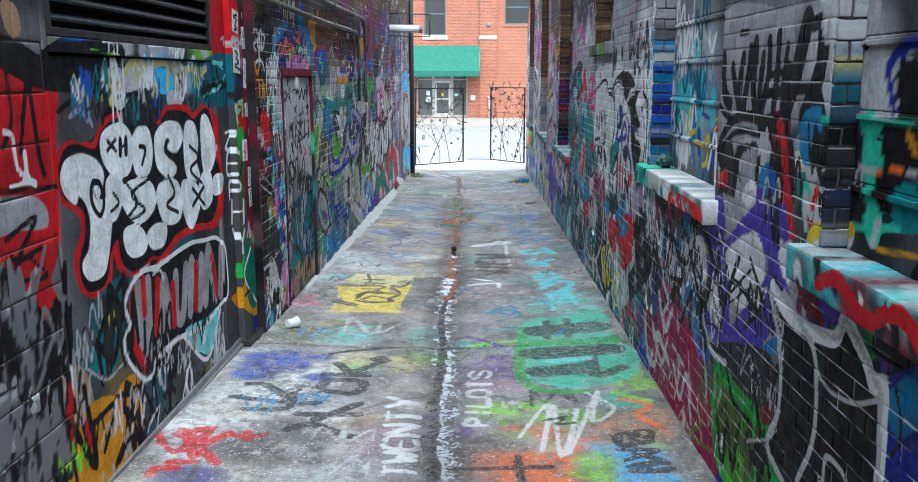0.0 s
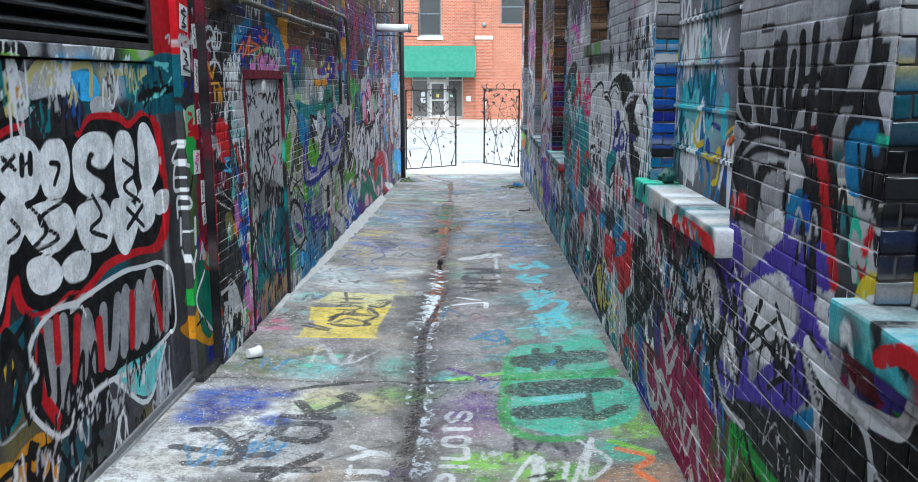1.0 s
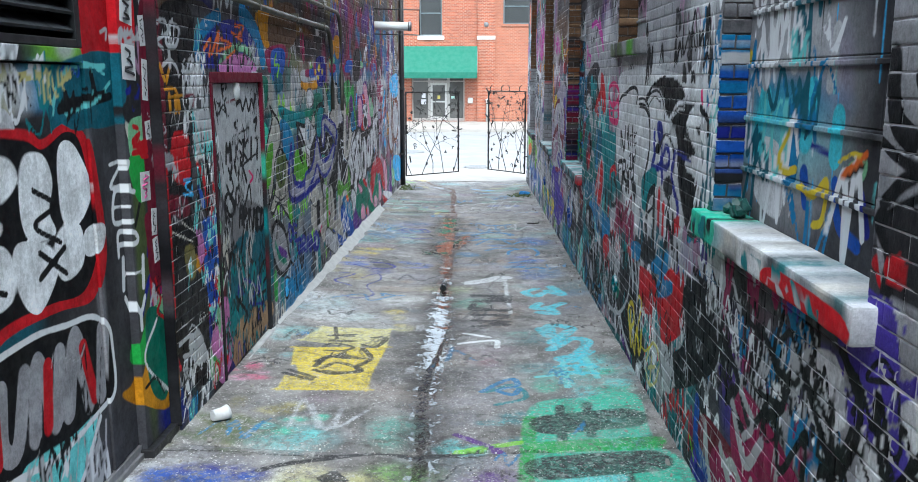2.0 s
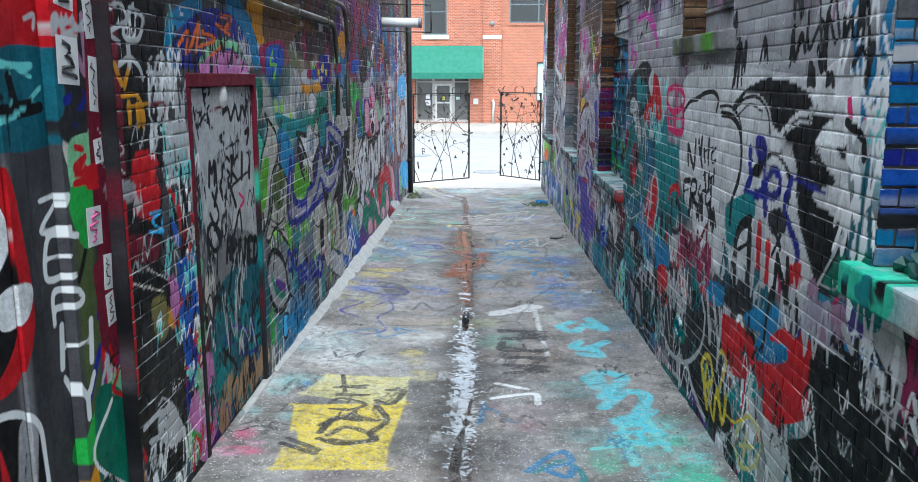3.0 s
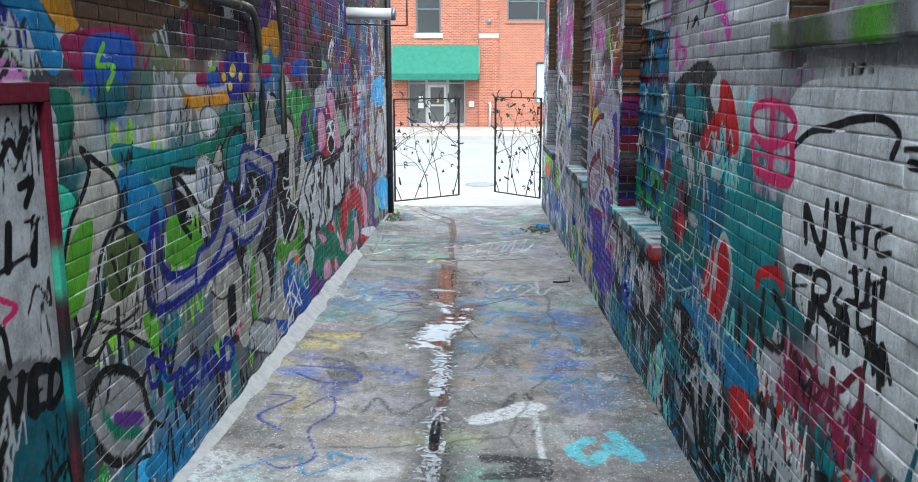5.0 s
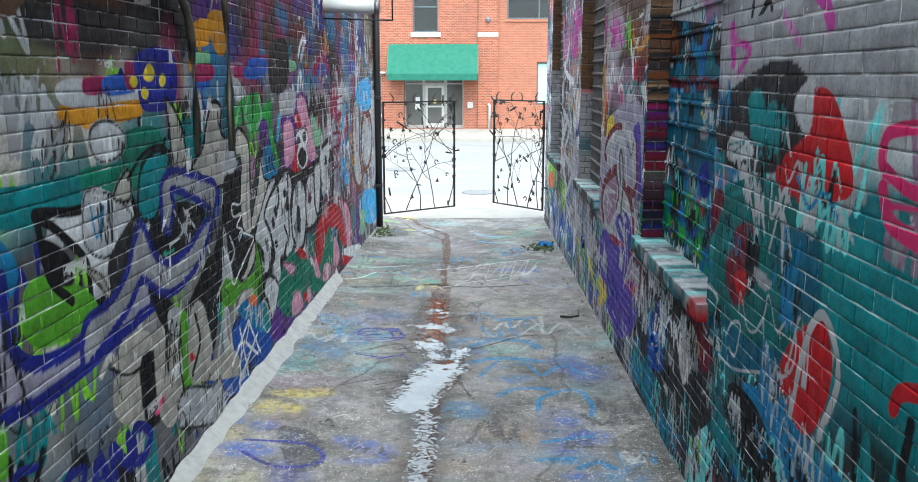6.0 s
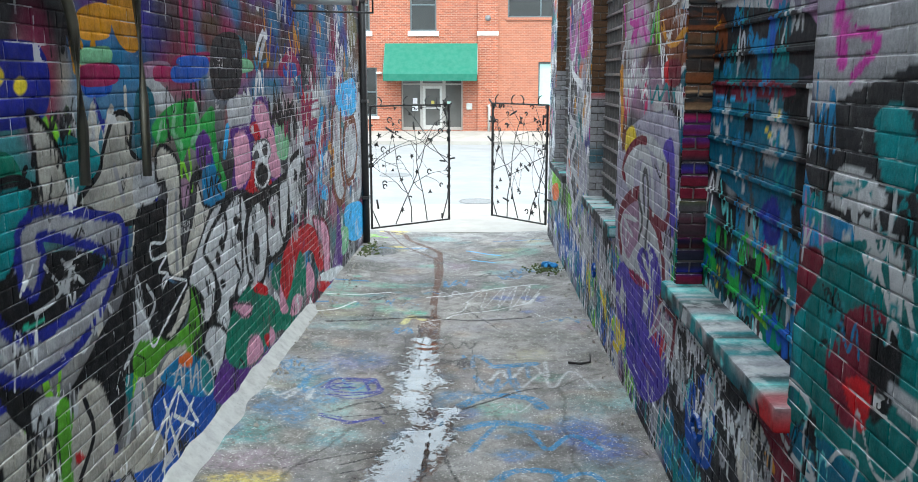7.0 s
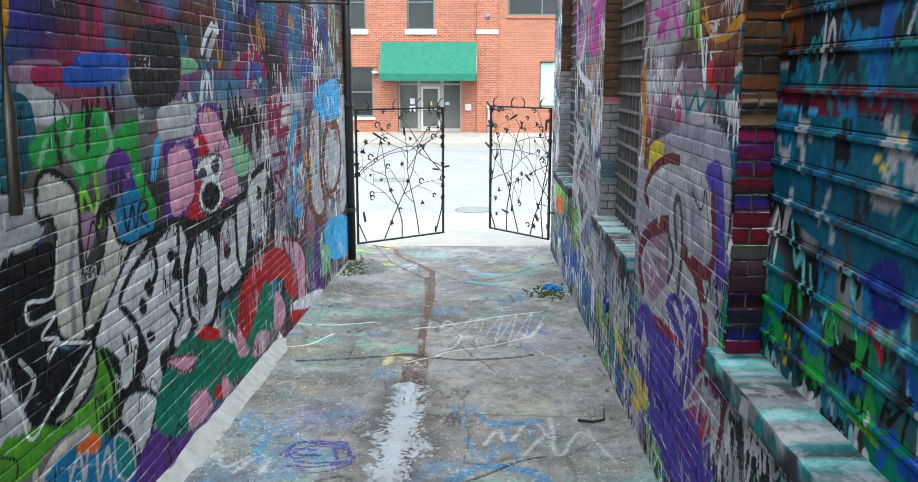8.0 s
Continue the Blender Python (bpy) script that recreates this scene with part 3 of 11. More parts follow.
# years of older tags under the newer pieces
WL.blots("soot black navy maroon grey petrol", 6.4, 9.2, -0.2, 2.4, 60, 0.22, 101)
WL.tags("silver white red black navy mauve", 6.4, 7.5, 0.0, 2.3, 60, 0.26, 0.03, 102, True)
WL.blots("teal grey mid soot bone azure", 9.0, 14.0, -0.2, 2.3, 80, 0.25, 103)
WL.tags("black silver teal lime bone navy", 9.0, 14.0, -0.1, 2.1, 110, 0.32, 0.035, 104, True)
WL.blots("silver grey red mauve teal soot", 14.0, 21.2, -0.3, 2.2, 110, 0.28, 105)
WL.tags("black silver white wine azure", 14.0, 21.2, -0.3, 2.3, 150, 0.34, 0.035, 106, True)
WL.blots("brown soot maroon char olive", 6.4, 21.2, 2.25, 4.0, 130, 0.35, 107)
WL.tags("black silver amber wine blue", 6.4, 21.2, 2.2, 3.6, 90, 0.35, 0.03, 108, True)
WR.blots("soot violet black grey wine", 0.0, 6.5, -0.1, 1.3, 70, 0.22, 111)
WR.tags("black silver violet white azure wine", 0.0, 6.5, -0.1, 1.35, 130, 0.3, 0.035, 112, True)
WR.blots("soot char mid grey purple", 3.0, 11.0, 1.9, 4.0, 90, 0.3, 113)
WR.tags("black silver mid mauve", 6.0, 11.0, 1.5, 3.4, 70, 0.3, 0.03, 114, True)
WR.blots("teal black soot silver wine petrol", 6.2, 9.5, -0.2, 1.6, 60, 0.24, 115)
WR.tags("black white silver red teal", 6.2, 9.5, -0.2, 0.9, 90, 0.3, 0.033, 116, True)
WR.blots("teal petrol azure soot maroon", 9.5, 13.0, -0.2, 1.9, 80, 0.26, 117)
WR.tags("black aqua silver azure", 9.5, 13.1, -0.2, 2.0, 90, 0.3, 0.03, 118, True)
WR.blots("lilac mauve violet soot silver brown", 13.0, 15.3, -0.3, 3.6, 70, 0.25, 119)
WR.tags("white lilac silver violet", 13.0, 15.3, -0.2, 2.4, 50, 0.3, 0.03, 120, True)
WR.blots("silver mid soot lilac teal", 15.2, 22.0, -0.4, 3.8, 130, 0.28, 121)
WR.tags("white silver soot black lilac", 15.2, 22.0, -0.3, 3.0, 220, 0.32, 0.032, 122, True)
WR.tags("black blue silver teal lime", 13.0, 22.0, -0.4, 0.85, 140, 0.28, 0.03, 123, True)
FL.blots("grey soot tan lilac grey", -1.6, 1.1, 3.0, 22.0, 140, 0.3, 131, 0.45)
FL.blots("aqua azure teal lilac straw mint", -1.6, 1.1, 3.0, 22.0, 70, 0.25, 132, 0.55)
FL.tags("soot azure char silver", -1.6, 1.1, 3.5, 21.5, 40, 0.4, 0.03, 133, True)
FL.blots("white silver cream", -1.7, -0.8, 2.5, 6.3, 26, 0.3, 134, 0.75)
FL.blots("tan mauve grey soot", -1.6, 1.1, 3.0, 22.0, 90, 0.2, 135, 0.6)

# thin scrawls all over the murals, and runs of paint
WL.tags("black soot", 9.0, 15.0, -0.1, 2.0, 90, 0.2, 0.013, 141)
WL.tags("black silver white wine", 15.0, 21.2, -0.2, 2.3, 130, 0.22, 0.013, 142)
WL.tags("silver white black aqua", 6.6, 7.4, 0.0, 2.4, 40, 0.16, 0.012, 143)
WL.tags("black silver", 3.4, 5.8, 0.0, 0.9, 26, 0.22, 0.014, 144)
WR.tags("black white silver", 3.0, 6.3, -0.1, 1.25, 60, 0.18, 0.01, 145)
WR.tags("black white silver teal", 6.3, 9.4, -0.2, 0.8, 90, 0.2, 0.014, 146)
WR.tags("black silver aqua", 9.4, 13.0, -0.2, 0.95, 90, 0.2, 0.014, 147)
WR.tags("white silver lilac black", 13.0, 22.0, -0.3, 2.6, 200, 0.22, 0.014, 148)
WR.drips("black soot mid", 3.0, 11.0, 0.6, 3.0, 70, 0.25, 0.012, 149)
WL.drips("black soot silver", 9.0, 21.0, 0.4, 2.6, 90, 0.25, 0.012, 150)
WR.drips("white silver aqua sky", 4.3, 6.0, 1.6, 2.9, 40, 0.3, 0.018, 151)
WALL_END = Paint("soot")
WALL_END.wash("maroon", 6.56, 1.0, 0.5, 0.35, 1, 0.2)
WALL_END.wash("red", 6.56, 1.95, 0.5, 0.2, 1, 0.2)
WALL_END.blots("black soot black maroon soot char", 6.5, 6.6, 0.0, 3.2, 50, 0.12, 152, 0.9)

# west side: block wall and metal door

WL.blots("soot grey char petrol", 3.30, 5.34, -0.71, 2.28, 26, 0.35, 11, 0.8)
WL.fill("tan", "3.31,2.27 3.40,2.26 3.42,2.18 3.36,2.16 3.32,2.20")
WL.line("grey", 0.05, "3.07,1.02 3.20,1.06 3.22,0.92 3.08,0.87")
WL.line("grey", 0.05, "3.32,0.99 3.25,0.86 3.35,0.77 3.41,0.93 3.32,1.00")
WL.line("grey", 0.05, "3.01,0.71 3.17,0.69 3.23,0.51")
WL.line("grey", 0.05, "3.25,0.61 3.14,0.50 3.26,0.42")
WL.line("silver", 0.03, "3.02,0.78 3.28,0.77 3.49,0.83")
WL.fill("white", "3.23,0.82 3.35,0.77 3.35,0.65 3.26,0.71")
WL.fill("white", "3.06,0.76 3.18,0.74 3.17,0.69 3.05,0.73")
WL.fill("black", "3.23,0.51 3.43,0.49 3.58,0.27 3.46,0.24 3.21,0.36")
WL.tags("black soot", 3.07, 3.54, 0.20, 1.06, 12, 0.35, 0.035, 3)
WL.fill("tan", "3.51,0.72 3.71,0.65 3.71,0.41 3.54,0.44")
WL.fill("tan", "3.68,0.37 3.77,0.34 3.75,0.10 3.64,0.14")
WL.line("lime", 0.025, "3.41,0.40 3.45,0.30 3.53,0.37 3.59,0.24")
WL.line("lime", 0.025, "3.56,0.27 3.65,0.32 3.67,0.23")
WL.line("red", 0.04, "3.53,0.54 3.55,0.41")
WL.line("red", 0.04, "3.68,0.40 3.70,0.30")

# the metal door: pale bubble letters, rimmed red
WL.wash("soot", 4.88, 1.20, 1.13, 0.85, 1, 0.15)
WL.blots("petrol char olive moss", 3.60, 5.76, -0.64, 1.12, 14, 0.25, 5, 0.8)
WL.blots("blue silver soot lime", 3.79, 5.71, 2.07, 2.18, 16, 0.12, 6, 0.8)
WL.blots("sky straw silver petrol", 4.33, 6.20, 1.79, 2.11, 10, 0.16, 8, 0.8)
WL.fill("silver", "4.42,2.03 4.62,2.07 4.73,1.94 4.56,1.89 4.42,1.91")
WL.fill("sky", "4.80,2.02 5.05,2.02 5.09,1.92 4.85,1.92")
WL.fill("silver", "5.01,1.89 5.17,1.90 5.22,1.82 5.04,1.82")
WL.line("straw", 0.03, "4.41,2.00 4.51,2.07 4.70,2.06 4.77,1.99")
WL.line("straw", 0.03, "4.80,2.06 5.02,2.07 5.01,1.93")
WL.line("straw", 0.03, "5.28,2.03 5.47,2.04 5.49,1.95")
WL.fill("petrol", "5.53,2.04 5.82,2.11 6.13,2.08 6.22,1.94 5.81,1.92 5.57,1.80")
WL.line("aqua", 0.012, "5.56,1.87 5.64,2.02 5.87,2.10 6.10,2.05")
WL.line("aqua", 0.012, "5.68,1.88 5.97,1.96")
WL.line("black", 0.03, "5.62,1.89 6.15,1.94")
WL.line("black", 0.03, "5.69,1.96 5.70,1.86")
WL.line("black", 0.03, "5.94,2.05 5.97,1.96")
WL.fill("black", "4.14,1.82 4.51,1.91 4.80,1.92 4.88,1.87 4.58,1.81 4.34,1.78")
WL.line("amber", 0.03, "4.16,1.94 4.34,1.95")
WL.fill("amber", "4.00,0.41 4.22,0.45 4.32,0.35 4.32,0.12 4.09,0.18 4.04,0.27")
WL.fill("amber", "4.02,0.20 4.26,0.10 4.23,-0.08 4.04,-0.06 4.01,0.03")
WL.tags("black", 3.94, 4.85, -0.22, 0.56, 12, 0.28, 0.03, 9)
WL.tags("black soot", 3.80, 4.16, 0.61, 1.01, 4, 0.3, 0.04, 10)

# door frame and post
WL.fill("red", "5.86,2.50 6.36,2.54 6.37,2.13 6.22,2.07 5.87,2.13")
WL.fill("petrol", "5.87,2.12 6.34,2.11 6.32,1.85 5.87,1.82")
WL.wash("char", 6.20, 1.24, 0.15, 0.56, 1, 0.2)
WL.wash("grey", 5.87, 1.14, 0.04, 0.66, 1, 0.3)

WL.fill("bottle", "8.53,0.79 8.78,0.94 8.83,0.85 8.59,0.69")
WL.line("black", 0.022, "8.55,0.46 8.74,0.53 8.78,0.39 8.59,0.36")
WL.line("black", 0.022, "8.44,0.29 8.74,0.28")

WL.wash("soot", 6.44, 2.10, 0.24, 0.42, 1, 0.1)
WL.wash("moss", 6.31, 0.93, 0.09, 0.86, 0.9, 0.2)
WL.line("red", 0.02, "6.28,1.70 6.40,1.66 6.27,1.64 6.47,1.64")
WL.fill("bone", "6.22,1.81 6.44,1.83 6.55,1.69 6.29,1.68")
WL.line("silver", 0.014, "6.09,2.25 6.16,2.27 6.15,2.22")
WL.line("silver", 0.014, "6.21,2.27 6.20,2.22 6.27,2.26 6.29,2.21")
WL.line("silver", 0.014, "6.37,2.28 6.39,2.23")
WL.line("silver", 0.014, "6.46,2.27 6.42,2.23 6.52,2.25")
WL.line("navy", 0.025, "6.25,1.96 6.41,1.98 6.32,1.87")

# west bricks up to the door

WL.wash("soot", 6.93, 1.21, 0.16, 1.36, 1, 0.15)
WL.line("silver", 0.02, "6.62,0.48 6.85,0.47 7.04,0.33 6.98,0.21")
WL.line("silver", 0.02, "6.68,0.39 7.04,0.32")
WL.line("silver", 0.02, "6.85,0.44 6.79,0.31")
WL.fill("blue", "7.18,0.91 7.45,0.90 7.55,0.64 7.25,0.55")
WL.fill("pink", "7.35,0.84 7.48,0.81 7.44,0.74")
WL.stroke("magenta", 0.06, "7.40,0.33 7.47,0.18 7.53,-0.02")
WL.fill("green", "7.21,0.29 7.35,0.30 7.35,0.04 7.21,0.07")
WL.tags("white aqua black red", 7.22, 7.59, 0.04, 1.85, 26, 0.16, 0.016, 13)
WL.tags("silver soot", 6.69, 7.19, 0.45, 2.09, 16, 0.14, 0.014, 14)

WL.wash("char", 7.22, 1.90, 0.12, 0.41, 0.8, 0.3)
WL.tags("white silver black", 7.07, 7.38, 1.82, 2.17, 10, 0.2, 0.018, 15)

# over the door: a blue arch with a pink half moon
WL.tags("black soot", 7.33, 8.71, 2.13, 2.38, 12, 0.25, 0.02, 16)
WL.tags("silver", 8.35, 8.80, 2.14, 2.34, 5, 0.14, 0.015, 17)
WL.fill("amber", "8.80,2.55 9.19,2.59 9.13,2.30 8.92,2.32")
WL.fill("brown", "9.27,2.60 10.16,2.69 10.10,2.35 9.17,2.30")
WL.fill("bottle", "8.79,2.01 9.01,2.01 8.98,1.82 8.81,1.81")
WL.wash("tan", 11.42, 1.84, 1.70, 0.30, 0.55, 0.4)
WL.wash("teal", 9.91, 1.69, 0.87, 0.19, 0.7, 0.4)
WL.wash("soot", 12.54, 2.52, 2.38, 0.17, 0.8, 0.3)
WL.wash("amber", 10.39, 2.46, 0.54, 0.06, 0.4, 0.4)

# the steel door

WL.fill("tan", "7.87,0.19 8.74,0.00 8.72,-0.52 7.80,-0.06")
WL.tags("soot char black", 7.53, 8.68, -0.01, 1.52, 70, 0.2, 0.016, 301, False, True)
WL.tags("silver white bone", 7.63, 8.77, 0.50, 1.87, 40, 0.2, 0.02, 302, False, True)
WL.tags("petrol azure black teal", 7.77, 8.65, -0.31, 0.74, 30, 0.22, 0.024, 303, False, True)

WL.fill("mint", "8.70,1.61 8.85,1.66 8.98,1.56 8.89,1.41 8.68,1.42")
WL.wash("soot", 8.66, 0.59, 0.05, 0.78, 0.9, 0.3)

WL.fill("green", "8.99,0.36 9.07,0.34 9.06,0.13 8.97,0.15")

# west mural: pale flame and lips

WL.wash("teal", 9.44, 1.57, 0.51, 0.18, 0.8, 0.4)
WL.wash("grey", 11.21, 0.02, 2.30, 1.59, 0.7, 0.2)

WL.wash("azure", 9.96, -0.11, 0.73, 0.53, 0.8, 0.4)
WL.piece("sky", "black", 0.026, "9.38,0.22 9.56,0.18 9.49,0.04 9.37,0.06")
WL.tags("black", 9.70, 11.45, -0.45, 0.91, 12, 0.22, 0.022, 22)

# west mural: the lips, fingers and the dark shapes

WL.wash("teal", 11.62, 1.71, 1.00, 0.29, 0.8, 0.3)
WL.wash("azure", 10.73, 1.88, 0.09, 0.14, 0.7, 0.4)
WL.piece("blue", "black", 0.026, "12.03,-0.13 13.17,0.43 13.69,-0.09 12.45,-0.10")
WL.line("white", 0.02, "12.55,0.13 13.01,0.32")
WL.line("white", 0.02, "12.69,-0.05 13.26,0.15")
WL.line("white", 0.02, "12.92,0.18 13.23,-0.01")

WL.fill("silver", "12.84,2.13 13.17,2.03 13.25,1.93 13.06,1.94 12.92,2.04")
WL.fill("magenta", "12.11,2.17 12.37,2.18 12.38,2.12 12.11,2.11")
WL.fill("blue", "12.11,2.11 12.36,2.12 12.36,2.06 12.13,2.05")
WL.fill("celery", "12.11,2.24 12.39,2.26 12.38,2.20 12.10,2.19")
WL.fill("amber", "12.11,2.41 12.39,2.46 12.40,2.33 12.12,2.31")
WL.fill("amber", "12.43,2.49 12.79,2.52 12.75,2.28 12.53,2.30")
WL.wash("silver", 12.27, 2.02, 0.46, 0.07, 0.7, 0.4)
WL.wash("soot", 11.75, 2.38, 0.26, 0.11, 0.9, 0.3)
WL.wash("brown", 12.50, 2.41, 0.44, 0.15, 0.8, 0.3)

# west mural: figure with a mask, silver letters, green and red figures

WL.wash("brown", 13.53, 2.42, 0.74, 0.14, 0.9, 0.2)
WL.wash("maroon", 13.76, 2.37, 0.43, 0.06, 0.5, 0.4)
WL.wash("soot", 13.46, 2.25, 0.72, 0.04, 0.6, 0.3)
WL.wash("grey", 13.71, 1.87, 0.54, 0.28, 0.7, 0.3)
WL.wash("char", 17.10, 2.43, 2.79, 0.07, 0.9, 0.3)
WL.wash("maroon", 15.47, 2.53, 0.78, 0.07, 0.6, 0.4)
WL.wash("wine", 15.60, 2.16, 1.34, 0.05, 0.6, 0.4)
WL.wash("azure", 15.58, 2.04, 1.33, 0.12, 0.6, 0.4)
WL.wash("white", 17.94, 1.97, 0.78, 0.13, 0.6, 0.4)
WL.wash("silver", 15.84, 1.72, 1.44, 0.26, 0.7, 0.3)
WL.fill("wine", "13.28,2.23 13.91,2.28 13.96,2.24 13.35,2.20")
WL.fill("blue", "13.36,2.23 13.86,2.25 13.86,2.16 13.39,2.14")
WL.fill("wine", "13.18,2.18 13.36,2.19 13.34,2.12 13.18,2.12")
WL.fill("mauve", "12.82,2.19 13.18,2.20 13.17,2.12 12.83,2.12")
WL.fill("wine", "15.96,2.24 16.32,2.35 16.58,2.33 16.85,2.17 15.95,2.15")
WL.fill("blue", "16.12,2.23 16.57,2.25 16.65,2.15 16.16,2.14")
WL.fill("blue", "18.34,2.29 18.80,2.32 18.95,2.18 18.40,2.16")
WL.fill("celery", "14.28,2.23 14.85,2.26 15.01,2.19 14.30,2.16")
WL.fill("petrol", "14.27,2.37 14.67,2.42 14.87,2.33 14.29,2.24")
WL.line("white", 0.04, "15.39,2.49 15.25,2.41 15.15,2.31")
WL.line("white", 0.04, "15.44,2.47 15.52,2.46")
WL.fill("silver", "12.83,2.10 13.01,2.10 13.14,1.97 12.94,1.97")
WL.tags("black", 15.54, 17.09, 1.71, 1.94, 7, 0.3, 0.03, 30)
WL.tags("white red", 16.62, 17.77, 1.42, 1.96, 8, 0.3, 0.028, 31)
WL.tags("white silver", 18.88, 20.73, 2.15, 2.77, 10, 0.35, 0.03, 32)
WL.fill("sky", "18.91,1.96 19.53,2.05 20.49,2.08 20.56,1.67 19.21,1.66")
WL.tags("black", 18.80, 20.97, 2.15, 2.70, 6, 0.35, 0.022, 33)
WL.tags("red mauve white black", 16.75, 18.33, 0.37, 1.56, 18, 0.3, 0.025, 34)

# east side: under and between the first windows

WR.wash("grey", 3.60, 1.91, 0.77, 0.47, 1, 0.15)
WR.wash("char", 4.30, 1.04, 0.89, 0.27, 0.8, 0.3)
WR.blots("mid char silver", 2.92, 4.38, 1.86, 2.37, 10, 0.2, 40, 0.7)
WR.fill("mid", "3.23,1.75 3.14,1.80 3.02,1.78 3.06,1.70 3.18,1.70")
WR.fill("red", "4.26,1.51 4.14,1.54 4.09,1.44")
WR.tags("black silver", 2.94, 3.63, 1.46, 1.78, 8, 0.2, 0.025, 41)
WR.wash("soot", 2.88, 1.69, 0.14, 0.23, 0.7, 0.3)
WR.wash("blue", 2.92, 1.93, 0.09, 0.05, 0.6, 0.4)
WR.wash("violet", 3.82, 1.10, 0.92, 0.09, 0.95, 0.25)
WR.wash("violet", 2.62, 1.27, 0.41, 0.09, 0.8, 0.3)
WR.tags("black", 3.11, 5.32, 0.93, 1.13, 12, 0.22, 0.014, 42)
WR.tags("black white silver", 4.15, 6.11, 0.76, 1.17, 26, 0.2, 0.02, 43)
WR.tags("azure wine violet", 4.12, 6.06, 0.64, 0.97, 10, 0.2, 0.03, 44, True)
WR.fill("azure", "3.47,1.00 3.26,1.02 3.31,0.91 3.49,0.90")
WR.line("white", 0.042, "3.36,1.17 3.21,1.11 3.03,1.10 2.79,1.13 2.72,1.16 2.68,1.23 2.57,1.18 2.50,1.14 2.45,1.09 2.38,1.10 2.36,0.82")
WR.tags("black moss", 3.33, 4.25, 0.34, 0.48, 14, 0.25, 0.03, 45)
WR.line("silver", 0.016, "4.64,0.47 4.52,0.24 4.39,0.22")
WR.line("silver", 0.016, "4.35,0.63 4.23,0.42 4.23,0.29")
WR.line("silver", 0.016, "4.81,0.27 4.90,0.09")
WR.stroke("navy", 0.09, "5.99,0.02 4.92,0.04 3.87,0.04")
WR.line("straw", 0.014, "4.70,0.10 4.48,0.05 4.38,0.16")
WR.line("straw", 0.014, "4.40,0.29 4.24,0.09")
WR.line("lime", 0.014, "6.16,0.15 6.05,0.05")
WR.line("black", 0.05, "2.45,1.22 2.31,1.23 2.22,1.27")
WR.fill("green", "2.89,1.24 2.71,1.27 2.45,1.23 2.51,1.16 2.73,1.18")
WR.fill("maroon", "3.12,1.27 2.91,1.30 2.79,1.21 2.99,1.17")

WR.fill("red", "4.23,1.53 4.13,1.55 4.12,1.47 4.21,1.46")
WR.tags("silver mid white azure", 4.22, 6.57, 0.58, 0.94, 30, 0.18, 0.03, 310, True)
WR.tags("black", 4.10, 6.06, 0.64, 1.04, 30, 0.2, 0.02, 311, True)

# east: shutters and sill fronts

WR.wash("silver", 5.56, 1.99, 0.74, 0.54, 0.9, 0.3)
WR.wash("azure", 5.50, 1.94, 0.54, 0.10, 0.9, 0.4)
WR.wash("cyan", 5.62, 1.79, 0.58, 0.17, 0.7, 0.5)
WR.wash("grey", 5.78, 2.39, 0.73, 0.16, 0.7, 0.4)
WR.tags("azure white petrol", 4.82, 6.31, 1.45, 2.53, 22, 0.3, 0.03, 46)
WR.tags("white aqua", 4.85, 6.26, 1.61, 2.28, 12, 0.3, 0.025, 47)
WR.wash("silver", 2.98, 2.07, 0.25, 0.20, 0.9, 0.3)
WR.fill("teal", "3.12,1.80 3.03,1.81 3.03,1.70 3.12,1.69")
WR.fill("bone", "3.23,1.71 2.97,1.72 2.96,1.69 3.25,1.66")
WR.fill("mint", "3.00,1.66 3.00,1.45 3.11,1.52 3.09,1.65")
WR.line("yellow", 0.04, "3.04,1.38 3.00,1.45 2.92,1.48")
WR.line("red", 0.03, "3.02,1.55 3.00,1.60")
WR.blots("black char olive teal", 2.64, 3.27, 1.46, 1.80, 12, 0.14, 48, 0.8)

# east: the black and white face, the red heart

WR.wash("mid", 9.13, 2.21, 2.23, 0.19, 0.8, 0.3)
WR.wash("silver", 7.88, 1.78, 1.07, 0.22, 0.9, 0.2)
WR.wash("char", 8.29, 2.20, 0.73, 0.15, 0.8, 0.3)
WR.wash("soot", 7.20, 2.12, 0.29, 0.10, 0.6, 0.4)
WR.wash("magenta", 7.82, 2.17, 0.10, 0.04, 0.7, 0.3)
WR.fill("silver", "7.73,2.07 7.57,2.11 7.32,2.12 7.26,2.07")
WR.tags("black soot", 7.97, 8.74, 1.20, 1.24, 9, 0.16, 0.02, 50)
WR.line("magenta", 0.04, "10.72,2.54 10.34,2.55 9.96,2.37")
WR.line("magenta", 0.04, "10.17,2.57 9.97,2.41")
WR.wash("teal", 10.06, 1.71, 1.22, 0.27, 0.9, 0.3)
WR.wash("mid", 10.18, 2.29, 1.21, 0.25, 0.6, 0.3)
WR.tags("silver aqua", 8.86, 11.24, 1.54, 1.79, 12, 0.22, 0.02, 51)

